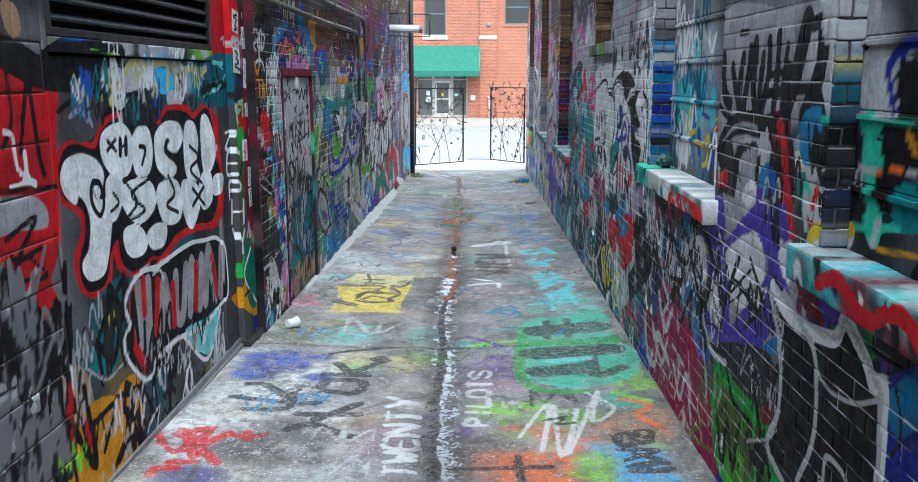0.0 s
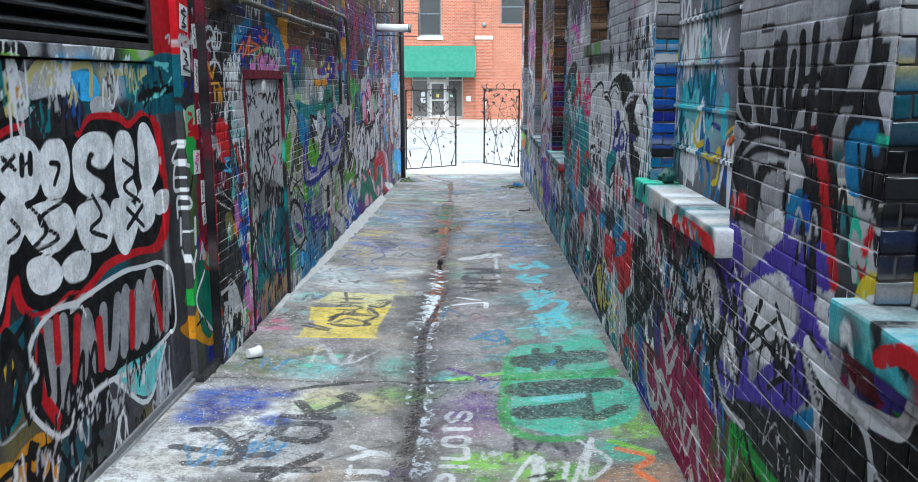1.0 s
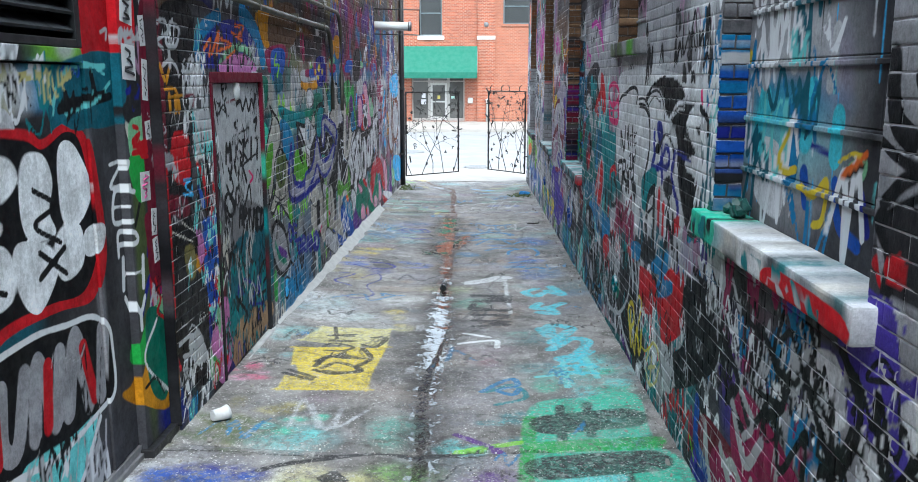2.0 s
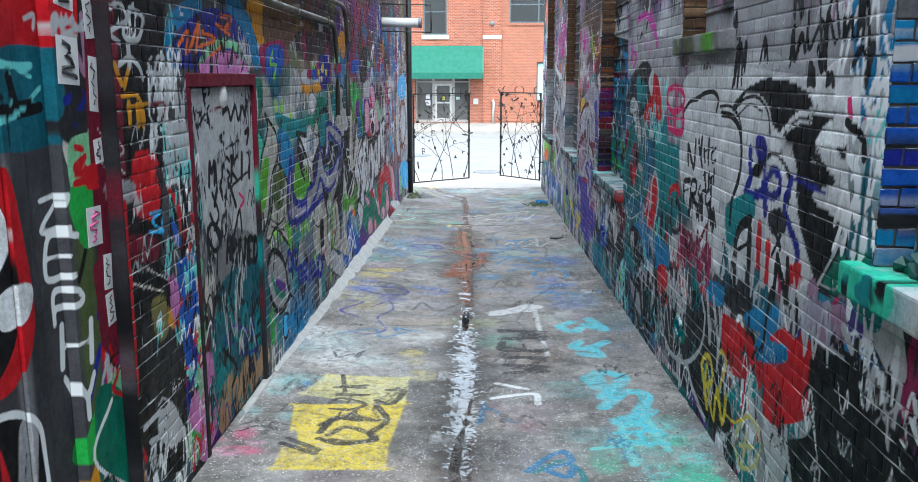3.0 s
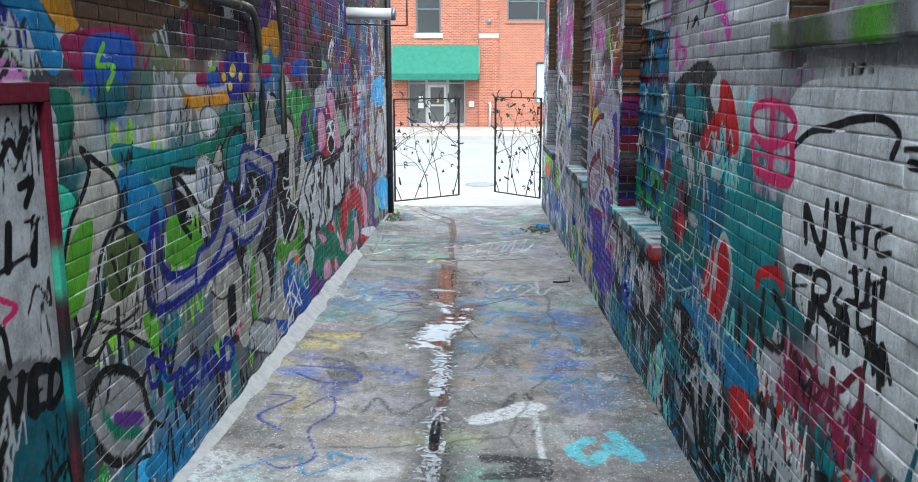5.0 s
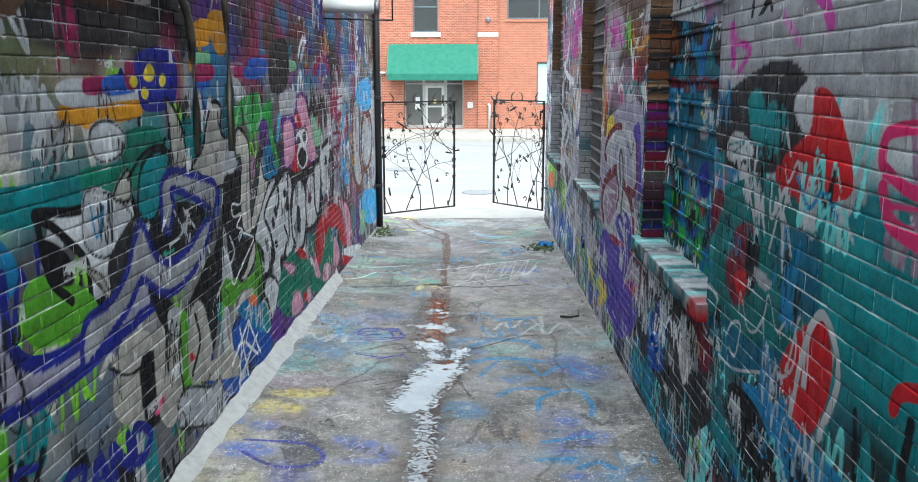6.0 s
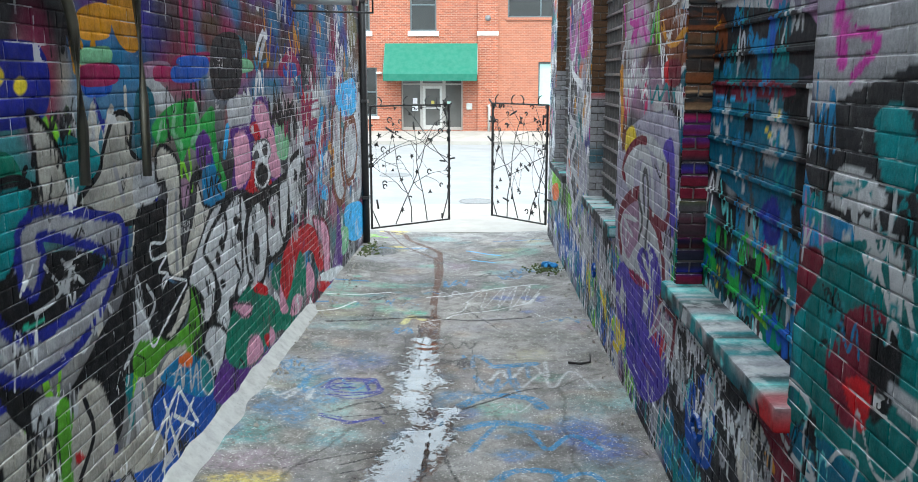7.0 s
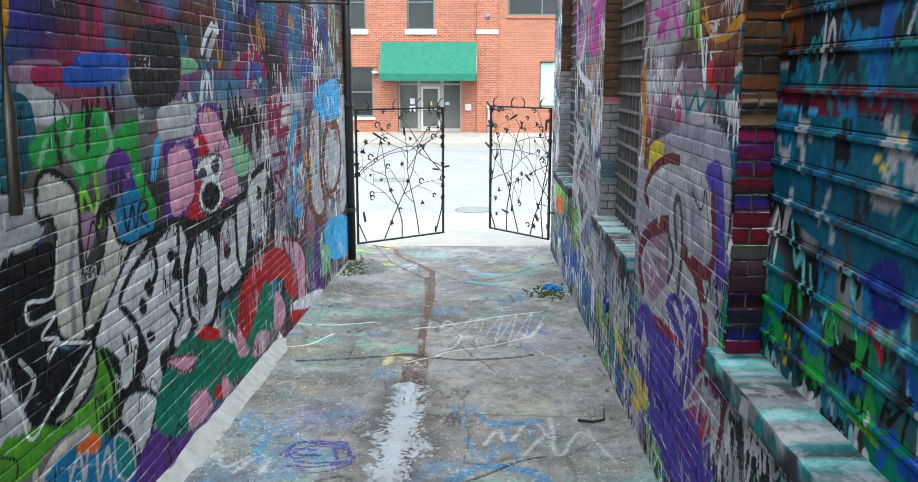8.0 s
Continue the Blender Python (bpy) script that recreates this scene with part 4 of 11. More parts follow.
WR.wash("teal", 10.28, 1.17, 1.54, 0.15, 0.9, 0.25)
WR.wash("silver", 8.43, 1.44, 0.52, 0.22, 0.9, 0.2)
WR.wash("char", 9.04, 0.72, 1.72, 0.19, 0.8, 0.2)
WR.wash("teal", 7.77, 1.31, 0.37, 0.04, 0.8, 0.3)
WR.tags("wine silver black", 7.94, 8.99, 0.92, 0.95, 22, 0.24, 0.022, 52)
WR.line("black", 0.03, "10.72,0.29 10.33,0.17 10.81,-0.22")
WR.tags("black silver", 7.89, 9.17, 0.40, 0.64, 12, 0.25, 0.025, 53)

WR.tags("silver lilac black", 6.14, 6.78, 1.00, 1.12, 10, 0.25, 0.025, 54)
WR.wash("teal", 9.83, 0.41, 1.24, 0.12, 0.7, 0.3)
WR.tags("black silver", 8.59, 10.79, 0.28, 0.54, 18, 0.22, 0.022, 55)

# east: above and round the petrol shutter

WR.wash("mid", 10.90, 2.29, 0.40, 0.14, 0.9, 0.2)
WR.wash("soot", 10.85, 1.92, 0.44, 0.19, 0.9, 0.25)
WR.wash("teal", 10.85, 1.33, 0.56, 0.22, 1, 0.2)
WR.wash("blue", 11.11, 2.17, 0.12, 0.06, 0.8, 0.4)
WR.wash("bone", 10.85, 2.12, 0.15, 0.04, 0.7, 0.3)
WR.tags("petrol black azure", 10.29, 11.34, 1.12, 1.52, 12, 0.4, 0.035, 56, True)

WR.wash("black", 12.46, 1.98, 1.26, 0.69, 1, 0.05)
WR.fill("soot", "13.38,2.48 11.99,2.40 11.63,2.33 11.59,2.15 13.28,2.15")
WR.fill("azure", "12.28,2.28 12.10,2.27 12.10,2.18 12.24,2.18")
WR.fill("emerald", "11.99,1.05 11.75,1.12 11.73,1.01 11.93,0.96")
WR.tags("azure teal petrol", 11.90, 13.43, 1.82, 2.49, 26, 0.2, 0.02, 312, False, True)
WR.tags("black soot", 11.85, 13.33, 1.61, 2.02, 26, 0.22, 0.03, 313, False, True)
WR.tags("green emerald black blue", 11.73, 13.17, 1.01, 1.28, 40, 0.2, 0.03, 314, False, True)
WR.blots("silver mid", 12.34, 13.09, 1.48, 1.63, 5, 0.05, 315, 0.6)

# east: the violet pier with pale swirls, and the far piers

WR.wash("lilac", 14.05, 1.32, 1.17, 0.40, 0.9, 0.2)
WR.wash("mauve", 14.21, 2.04, 1.13, 0.18, 0.8, 0.3)
WR.wash("brown", 14.17, 2.56, 1.32, 0.33, 0.95, 0.2)
WR.wash("violet", 13.89, 0.56, 1.10, 0.10, 0.9, 0.3)
WR.line("magenta", 0.035, "15.13,2.67 14.99,2.44")
WR.line("magenta", 0.035, "14.68,2.66 14.54,2.38")
WR.line("magenta", 0.035, "14.35,2.56 14.17,2.37")
WR.line("magenta", 0.035, "14.83,2.54 14.48,2.48")
WR.line("lime", 0.03, "13.88,2.53 13.81,2.35")
WR.line("lime", 0.03, "13.81,2.57 13.72,2.29")
WR.line("amber", 0.02, "13.69,2.43 13.41,2.31 13.07,2.39")
WR.fill("red", "13.54,2.20 13.25,2.21 13.18,2.11 13.46,2.10")
WR.tags("silver rose white", 13.58, 15.13, 1.93, 2.19, 14, 0.18, 0.02, 70)
WR.tags("silver mauve", 12.91, 13.92, 0.61, 0.64, 10, 0.24, 0.02, 71)
WR.fill("soot", "13.74,0.41 13.51,0.54 13.22,0.26 13.43,0.16")
WR.fill("teal", "13.11,0.47 12.94,0.57 12.87,0.44 13.04,0.35")
WR.wash("soot", 12.45, 0.91, 0.60, 0.04, 0.9, 0.3)
WR.tags("silver black white", 11.94, 12.95, 0.84, 0.91, 24, 0.22, 0.025, 72)
WR.tags("red", 13.12, 13.51, 0.49, 0.54, 3, 0.2, 0.02, 73)
WR.wash("silver", 17.06, 1.73, 1.29, 0.83, 0.7, 0.3)
WR.wash("mauve", 17.69, 2.69, 1.60, 0.42, 0.8, 0.3)
WR.tags("white silver lilac soot", 15.52, 19.10, 0.94, 2.34, 40, 0.3, 0.03, 74)
WR.tags("soot mid silver", 14.52, 17.85, 0.33, 0.48, 40, 0.25, 0.025, 75)
WR.fill("magenta", "17.97,2.87 17.17,2.85 17.25,2.41 17.94,2.38")
WR.stroke("yellow", 0.06, "15.90,0.21 15.32,0.04")
WR.stroke("yellow", 0.06, "15.06,-0.04 14.84,-0.03")
WR.tags("yellow lime teal", 14.47, 16.90, 0.11, 0.13, 14, 0.22, 0.03, 76)
WR.wash("blue", 18.96, 0.02, 1.73, 0.21, 0.9, 0.3)
WR.tags("blue azure white", 16.88, 20.69, 0.03, 0.23, 14, 0.3, 0.035, 77)
WR.wash("lime", 20.29, 0.71, 1.03, 0.23, 0.7, 0.4)
WR.fill("orange", "20.85,3.12 19.27,3.01 19.19,2.69 20.78,2.82")
WR.fill("black", "20.77,2.78 19.18,2.68 19.15,2.53 20.73,2.63")
WR.fill("silver", "20.88,2.60 19.14,2.50 19.37,2.22 20.79,2.27")
WR.wash("black", 20.59, 1.88, 1.04, 0.27, 0.8, 0.4)
WR.tags("soot white orange", 18.75, 22.14, 0.89, 2.24, 16, 0.35, 0.03, 78)
WR.fill("lime", "21.28,0.79 20.31,0.98 20.00,0.65 21.01,0.46")
WR.fill("orange", "21.20,0.48 20.38,0.63 20.18,0.47 20.98,0.33")

# newer pieces: west wall between post and door

WL.fill("celery", "6.26,1.80 6.47,1.80 6.50,1.60 6.27,1.59")
WL.line("red", 0.02, "6.29,1.68 6.38,1.74")
WL.line("red", 0.02, "6.37,1.69 6.47,1.65 6.38,1.62 6.47,1.61")
WL.line("red", 0.02, "6.30,1.78 6.36,1.77")
WL.line("silver", 0.014, "6.21,2.26 6.24,2.28 6.24,2.24 6.22,2.23")
WL.line("silver", 0.014, "6.28,2.28 6.27,2.25")
WL.line("silver", 0.014, "6.32,2.28 6.30,2.25 6.34,2.26")
WL.line("silver", 0.014, "6.36,2.27 6.36,2.22 6.32,2.22")
WL.line("soot", 0.03, "6.32,2.00 6.39,1.98 6.31,1.94")
WL.line("soot", 0.03, "6.33,1.89 6.39,1.90")
WL.fill("soot", "6.22,2.05 6.41,2.04 6.39,1.81 6.20,1.84")

WL.fill("blue", "7.22,0.99 7.44,0.97 7.55,0.68 7.33,0.61 7.21,0.84")
WL.fill("orchid", "7.27,0.34 7.64,0.37 7.72,0.05 7.42,-0.04 7.28,0.10")
WL.fill("green", "7.18,0.28 7.32,0.29 7.33,0.05 7.18,0.08")
WL.line("silver", 0.025, "6.81,0.42 7.08,0.31")
WL.line("silver", 0.025, "6.95,0.42 6.91,0.29")
WL.line("silver", 0.025, "6.84,0.33 6.94,0.35 7.05,0.24")
WL.tags("white silver", 6.67, 7.06, 0.11, 0.44, 8, 0.12, 0.016, 201)
WL.tags("silver black aqua", 6.95, 7.51, 1.15, 1.76, 14, 0.16, 0.018, 202)

# newer pieces: west mural seen close

WL.wash("soot", 10.61, 2.33, 0.58, 0.13, 0.95, 0.2)
WL.tags("mid silver", 9.96, 10.39, 1.81, 2.09, 8, 0.24, 0.025, 203)
WL.tags("silver", 11.62, 11.94, 1.07, 1.27, 3, 0.12, 0.015, 204)
WL.piece("blue", "black", 0.026, "11.97,0.26 12.60,0.16 12.95,0.37 13.48,0.22 13.62,-0.13 12.41,-0.11")
WL.line("white", 0.02, "12.78,0.33 12.95,-0.08")
WL.line("white", 0.02, "13.02,0.31 13.31,-0.02")

# newer pieces: east face mural and heart

WR.fill("mid", "8.94,2.21 7.98,2.28 6.02,2.22 5.97,2.09 6.59,2.07 7.83,2.11")
WR.fill("silver", "7.71,2.15 7.17,2.15 7.08,2.10 7.61,2.08")
WR.tags("soot black", 5.98, 7.89, 2.03, 2.37, 14, 0.16, 0.03, 205)
WR.fill("yellow", "6.08,2.12 5.96,2.15 5.93,2.06 6.04,2.04")
WR.fill("soot", "6.18,2.14 6.09,2.15 6.05,1.99 6.14,1.99")
WR.fill("rose", "6.29,1.96 6.17,1.98 6.14,1.91 6.25,1.90")
WR.wash("soot", 6.22, 2.02, 0.26, 0.08, 0.6, 0.4)
WR.line("black", 0.03, "6.29,1.88 6.15,1.83 6.12,1.76")
WR.line("white", 0.04, "6.24,1.75 6.16,1.69 6.14,1.54")
WR.fill("black", "6.42,0.93 6.15,1.02 5.80,0.97 5.78,0.66 6.56,0.27 6.73,0.38 6.38,0.59")
WR.line("straw", 0.018, "7.37,0.15 7.20,0.33 7.00,0.32 7.02,0.15 7.24,0.03 7.37,0.09")
WR.line("straw", 0.018, "7.22,0.06 7.19,0.24")
WR.line("straw", 0.018, "7.29,0.13 7.08,0.21")
WR.line("silver", 0.026, "6.90,0.42 6.73,0.38 6.77,0.18")
WR.line("silver", 0.026, "6.67,0.46 6.56,0.28")
WR.fill("silver", "6.98,0.39 6.74,0.43 6.59,0.27 6.77,0.18")
WR.line("silver", 0.03, "6.17,1.11 6.08,1.05")
WR.tags("black petrol silver", 6.57, 7.85, 0.99, 1.06, 10, 0.16, 0.024, 206)
WR.fill("silver", "5.94,1.18 5.78,1.27 5.69,1.10 5.78,1.06")
WR.fill("teal", "6.21,1.31 5.92,1.31 5.90,1.19 6.04,1.19")
WR.fill("bottle", "6.29,1.45 6.04,1.43 6.01,1.29 6.21,1.31")

# newer pieces: east teal stretch

WR.fill("mid", "10.09,2.34 9.27,2.28 9.24,2.10 9.93,2.07")
WR.stroke("magenta", 0.07, "9.94,2.37 9.87,2.29")
WR.fill("mid", "12.21,0.52 11.76,0.73 11.63,0.48 12.00,0.36")
WR.line("maroon", 0.05, "11.72,0.88 11.36,0.78 11.22,0.69")
WR.stroke("lime", 0.03, "11.59,0.29 11.46,0.13")
WR.stroke("lime", 0.03, "11.41,0.29 11.31,0.06")
WR.stroke("lime", 0.03, "11.25,0.28 11.14,0.10")
WR.tags("silver soot white", 11.40, 13.09, 0.36, 0.80, 34, 0.2, 0.022, 207)
WR.tags("azure teal", 11.74, 13.01, -0.08, -0.07, 14, 0.18, 0.022, 208)

# the sky-blue and pale far end of the west wall

WR.tags("silver mid", 3.29, 4.30, 1.66, 2.17, 10, 0.2, 0.02, 371, False, True)
WR.tags("silver white violet", 3.18, 4.38, 1.11, 1.35, 16, 0.2, 0.03, 372, False, True)

WL.tags("white silver red azure black", 6.73, 7.35, 0.00, 1.88, 40, 0.14, 0.022, 374, False, True)

# the arrow, hands and flames of the west mural

WL.piece("blue", "black", 0.022, "12.65,0.40 13.44,0.35 13.69,-0.09 13.20,-0.18 12.35,-0.05 12.09,0.20 12.61,0.14")
WL.line("white", 0.016, "12.80,0.23 12.71,-0.10")
WL.line("white", 0.016, "12.89,0.20 12.71,0.06")
WL.line("white", 0.016, "13.04,0.31 12.93,0.18")
WL.tags("silver white", 10.60, 12.39, 0.15, 1.90, 14, 0.16, 0.012, 365)

# the lagoon-blue arch and the red end beside the petrol shutter

WR.tags("black", 10.71, 11.02, 1.28, 1.56, 8, 0.2, 0.014, 366, False, True)
WR.tags("petrol black", 9.76, 11.30, 1.08, 1.44, 14, 0.3, 0.025, 367, False, True)
WR.fill("soot", "12.99,0.74 11.47,0.96 11.06,0.67 11.01,0.41 11.80,0.02 12.88,0.22")
WR.fill("maroon", "11.64,0.82 11.38,0.96 11.08,0.74 11.21,0.60")
WR.fill("red", "11.51,0.94 11.37,0.99 11.35,0.94 11.49,0.88")
WR.fill("amber", "11.43,0.69 11.32,0.76 11.29,0.65")
WR.fill("blue", "12.60,0.48 12.14,0.70 12.12,0.29 12.54,0.20")
WR.fill("bone", "11.76,0.63 11.48,0.79 11.40,0.61 11.60,0.38")
WR.tags("silver black mid", 11.02, 13.37, 0.45, 0.69, 44, 0.16, 0.016, 368, False, True)
WR.tags("teal azure", 11.82, 13.24, 0.09, 0.09, 16, 0.18, 0.018, 369, False, True)

# loops on the violet pier

# floor

FL.blots("silver mid lilac", -2.50, 0.97, 3.97, 6.70, 14, 0.4, 80, 0.5)
FL.blots("teal aqua azure", -2.99, 1.24, 7.60, 16.60, 14, 0.35, 81, 0.5)
FL.wash("white", -1.46, 5.18, 0.33, 0.60, 0.7, 0.4)
FL.blots("blue navy", -1.70, -1.05, 5.64, 6.07, 12, 0.16, 83, 0.9)
FL.blots("olive moss straw", -1.72, -1.06, 6.20, 7.10, 8, 0.15, 182, 0.8)
FL.wash("aqua", -1.09, 6.59, 0.27, 0.21, 0.7, 0.4)
FL.blots("lilac purple", -0.13, 0.25, 5.57, 6.26, 8, 0.16, 183, 0.7)
FL.blots("orange lime", 0.11, 1.06, 3.98, 4.74, 26, 0.17, 184, 0.8)
FL.blots("sky aqua", 0.58, 0.89, 3.97, 4.38, 8, 0.16, 185, 0.8)
FL.blots("mauve", -0.75, -0.44, 4.31, 4.71, 4, 0.15, 186, 0.7)
FL.blots("char soot", -1.30, -0.93, 4.21, 4.56, 8, 0.13, 187, 0.7)
FL.blots("azure", -1.04, -0.77, 4.37, 4.59, 4, 0.12, 188, 0.6)
FL.line("soot", 0.05, "-1.54,5.38 -1.42,5.38 -1.21,5.13")
FL.line("soot", 0.05, "-1.57,5.13 -1.41,5.10 -1.18,5.07")
FL.line("soot", 0.05, "-1.44,4.93 -1.20,4.97 -1.21,5.24")
FL.line("soot", 0.055, "-1.11,4.64 -0.99,4.74 -0.73,4.57")
FL.line("soot", 0.055, "-0.98,4.82 -0.76,5.10")
FL.line("soot", 0.055, "-1.10,4.89 -0.74,4.92")
FL.line("soot", 0.055, "-1.11,5.06 -1.03,5.09")
FL.line("soot", 0.055, "-1.07,5.37 -1.02,5.52 -0.83,5.54 -0.77,5.43 -0.83,5.29 -0.99,5.31")
FL.line("soot", 0.055, "-1.07,5.64 -0.78,5.65")
FL.line("soot", 0.055, "-1.03,5.91 -0.89,5.66")
FL.line("soot", 0.055, "-0.89,5.71 -0.76,5.91")
FL.line("soot", 0.055, "-0.78,6.05 -0.71,5.97")
FL.line("soot", 0.055, "-0.74,6.10 -0.68,6.01")
FL.blots("mint aqua", 0.38, 1.01, 5.38, 7.51, 16, 0.13, 84, 0.8)
FL.blots("aqua teal", -0.14, 0.37, 6.40, 6.94, 8, 0.12, 189, 0.8)
FL.line("aqua", 0.035, "0.47,7.72 0.78,7.77")
FL.line("aqua", 0.035, "0.69,8.05 0.67,7.48")
FL.line("aqua", 0.035, "0.87,8.14 0.90,7.66")
FL.line("teal", 0.03, "0.11,7.42 0.28,7.56 0.37,7.30 0.16,7.16")
FL.line("lime", 0.04, "-0.08,6.42 0.29,6.54")
FL.line("purple", 0.035, "-0.09,6.67 0.19,6.41")
FL.line("soot", 0.035, "-0.11,4.16 0.38,4.19")
FL.line("soot", 0.035, "0.21,4.32 0.22,4.01")
FL.line("orange", 0.035, "0.90,5.17 1.06,5.04 0.97,4.91")
FL.line("orange", 0.035, "0.96,4.86 1.06,4.66")
FL.line("lime", 0.035, "0.88,5.28 1.08,5.10")
FL.line("soot", 0.035, "0.80,4.56 0.79,4.44 0.96,4.47")
FL.line("soot", 0.035, "0.86,4.60 0.96,4.52")
FL.line("soot", 0.035, "0.81,4.40 0.95,4.35")
FL.line("soot", 0.035, "0.85,4.31 0.97,4.23")
FL.line("soot", 0.035, "0.83,4.17 0.99,4.19")
FL.line("soot", 0.035, "0.88,4.10 1.00,4.12")
FL.line("red", 0.045, "-1.56,4.05 -1.65,4.04 -1.66,3.96")
FL.line("red", 0.045, "-1.63,4.26 -1.53,4.32 -1.38,4.15")
FL.line("red", 0.045, "-1.61,4.12 -1.50,4.14")
FL.line("red", 0.045, "-1.67,4.46 -1.58,4.60")
FL.line("red", 0.045, "-1.52,4.36 -1.43,4.54")
FL.line("red", 0.045, "-1.67,4.54 -1.52,4.21")
FL.tags("red", -1.90, -1.33, 4.09, 4.62, 3, 0.24, 0.04, 82)

FL.fill("straw", "-1.32,9.00 -1.32,9.00 -1.32,9.00 -0.73,9.01 -0.73,9.01 -0.73,9.01 -0.71,8.48 -0.71,8.48 -0.71,8.48 -0.90,8.44 -0.90,8.44 -0.90,8.44 -1.41,8.58 -1.41,8.58 -1.41,8.58")
FL.fill("yellow", "-1.42,8.37 -1.42,8.37 -1.42,8.37 -0.71,8.46 -0.71,8.46 -0.71,8.46 -0.75,7.77 -0.75,7.77 -0.75,7.77 -0.73,7.44 -0.73,7.44 -0.73,7.44 -1.33,7.38 -1.33,7.38 -1.33,7.38 -1.34,7.64 -1.34,7.64 -1.34,7.64 -1.24,7.67 -1.24,7.67 -1.24,7.67 -1.31,7.93 -1.31,7.93 -1.31,7.93 -1.36,7.97 -1.36,7.97 -1.36,7.97")
FL.stroke("soot", 0.05, "-1.12,7.89 -1.04,8.02 -0.92,7.98 -0.83,7.87 -0.97,7.80 -1.09,7.82")
FL.stroke("soot", 0.05, "-1.16,8.02 -1.12,8.16 -0.98,8.16")
FL.line("soot", 0.034, "-1.18,7.92 -1.13,8.14 -0.96,8.14")
FL.line("soot", 0.034, "-1.17,7.83 -1.03,7.76 -0.83,7.83")
FL.line("soot", 0.034, "-0.90,8.44 -0.79,8.16 -0.87,7.96 -0.83,7.85")
FL.line("soot", 0.034, "-1.37,7.73 -1.15,7.60")
FL.line("soot", 0.034, "-1.35,7.81 -1.14,7.66")
FL.line("soot", 0.034, "-0.90,8.51 -0.79,8.45 -0.73,8.72 -0.85,8.73")
FL.line("soot", 0.026, "-1.21,8.76 -1.01,8.76")
FL.line("soot", 0.026, "-1.18,8.62 -1.00,8.62")
FL.line("soot", 0.026, "-1.21,8.41 -1.15,8.53 -0.97,8.44 -1.04,8.32 -1.18,8.32")
FL.line("soot", 0.026, "-1.21,9.02 -1.14,8.67")
FL.line("white", 0.035, "-0.11,8.60 0.18,8.69 0.20,8.48")
FL.line("white", 0.035, "-0.07,8.91 0.14,8.78")
FL.line("cyan", 0.036, "0.63,7.95 0.89,7.97")
FL.line("cyan", 0.036, "0.63,7.81 0.91,7.76")
FL.line("cyan", 0.036, "0.77,7.93 0.80,7.74")
FL.line("azure", 0.034, "0.07,7.43 0.17,7.58 0.29,7.70 0.32,7.54 0.18,7.46 0.28,7.35 0.33,7.46")
FL.blots("blue azure", 0.49, 0.88, 10.97, 12.69, 8, 0.2, 88, 0.6)
FL.wash("white", 0.12, 8.72, 0.23, 0.25, 0.45, 0.4)
FL.blots("aqua teal mint", 0.48, 1.03, 7.19, 8.15, 12, 0.2, 190, 0.5)
FL.blots("mauve lilac wine", -0.11, 0.20, 7.97, 8.60, 5, 0.16, 191, 0.5)
FL.blots("silver white", -1.74, -0.45, 8.83, 10.21, 14, 0.22, 192, 0.45)
FL.line("soot", 0.02, "-1.66,7.88 -1.58,7.98 -1.46,7.96")
FL.line("soot", 0.02, "-1.51,7.86 -1.50,8.05")
FL.line("soot", 0.02, "-1.49,8.25 -1.48,8.36")

FL.blots("yellow straw", -1.86, -1.08, 11.11, 12.13, 5, 0.18, 89, 0.5)
FL.line("navy", 0.025, "-1.49,12.01 -1.10,11.99 -0.95,11.75 -1.20,11.63 -1.48,11.83")
FL.blots("aqua azure", -2.06, -1.10, 9.42, 10.04, 10, 0.25, 90, 0.5)
FL.wash("white", -1.50, 9.88, 0.52, 0.37, 0.35, 0.4)

FL.blots("azure blue", 0.59, 0.90, 13.36, 14.22, 8, 0.16, 193, 0.7)
FL.line("azure", 0.034, "0.43,12.63 0.47,12.87 0.73,13.04 0.82,12.72 0.79,12.49")
FL.line("azure", 0.034, "0.53,13.41 0.69,13.62 0.85,13.37")
FL.line("azure", 0.034, "0.43,12.06 0.58,12.10 0.74,12.13")
FL.line("azure", 0.034, "0.37,11.79 0.59,11.80")
FL.line("azure", 0.034, "0.61,11.65 0.72,11.73 0.81,11.64")
FL.blots("azure", -0.28, 0.01, 11.84, 12.77, 12, 0.12, 194, 0.7)
FL.blots("blue", -0.86, -0.49, 11.75, 12.09, 8, 0.12, 195, 0.7)
FL.blots("yellow straw", -1.50, -1.07, 12.59, 13.02, 8, 0.13, 196, 0.7)
FL.blots("azure aqua", -1.76, -0.83, 13.40, 14.64, 12, 0.2, 197, 0.5)
FL.line("navy", 0.02, "-1.16,14.56 -1.08,14.78 -0.83,14.77 -0.69,14.52 -0.90,14.40 -1.09,14.41")
FL.line("navy", 0.02, "-1.08,13.97 -0.84,13.87 -0.64,13.97")
FL.fill("char", "-1.32,12.23 -1.06,12.11 -0.95,11.72 -1.11,11.62")
FL.blots("navy", -1.21, -1.03, 11.44, 11.77, 3, 0.12, 198, 0.7)
FL.blots("mauve", -1.66, -1.24, 13.07, 13.73, 6, 0.16, 199, 0.5)

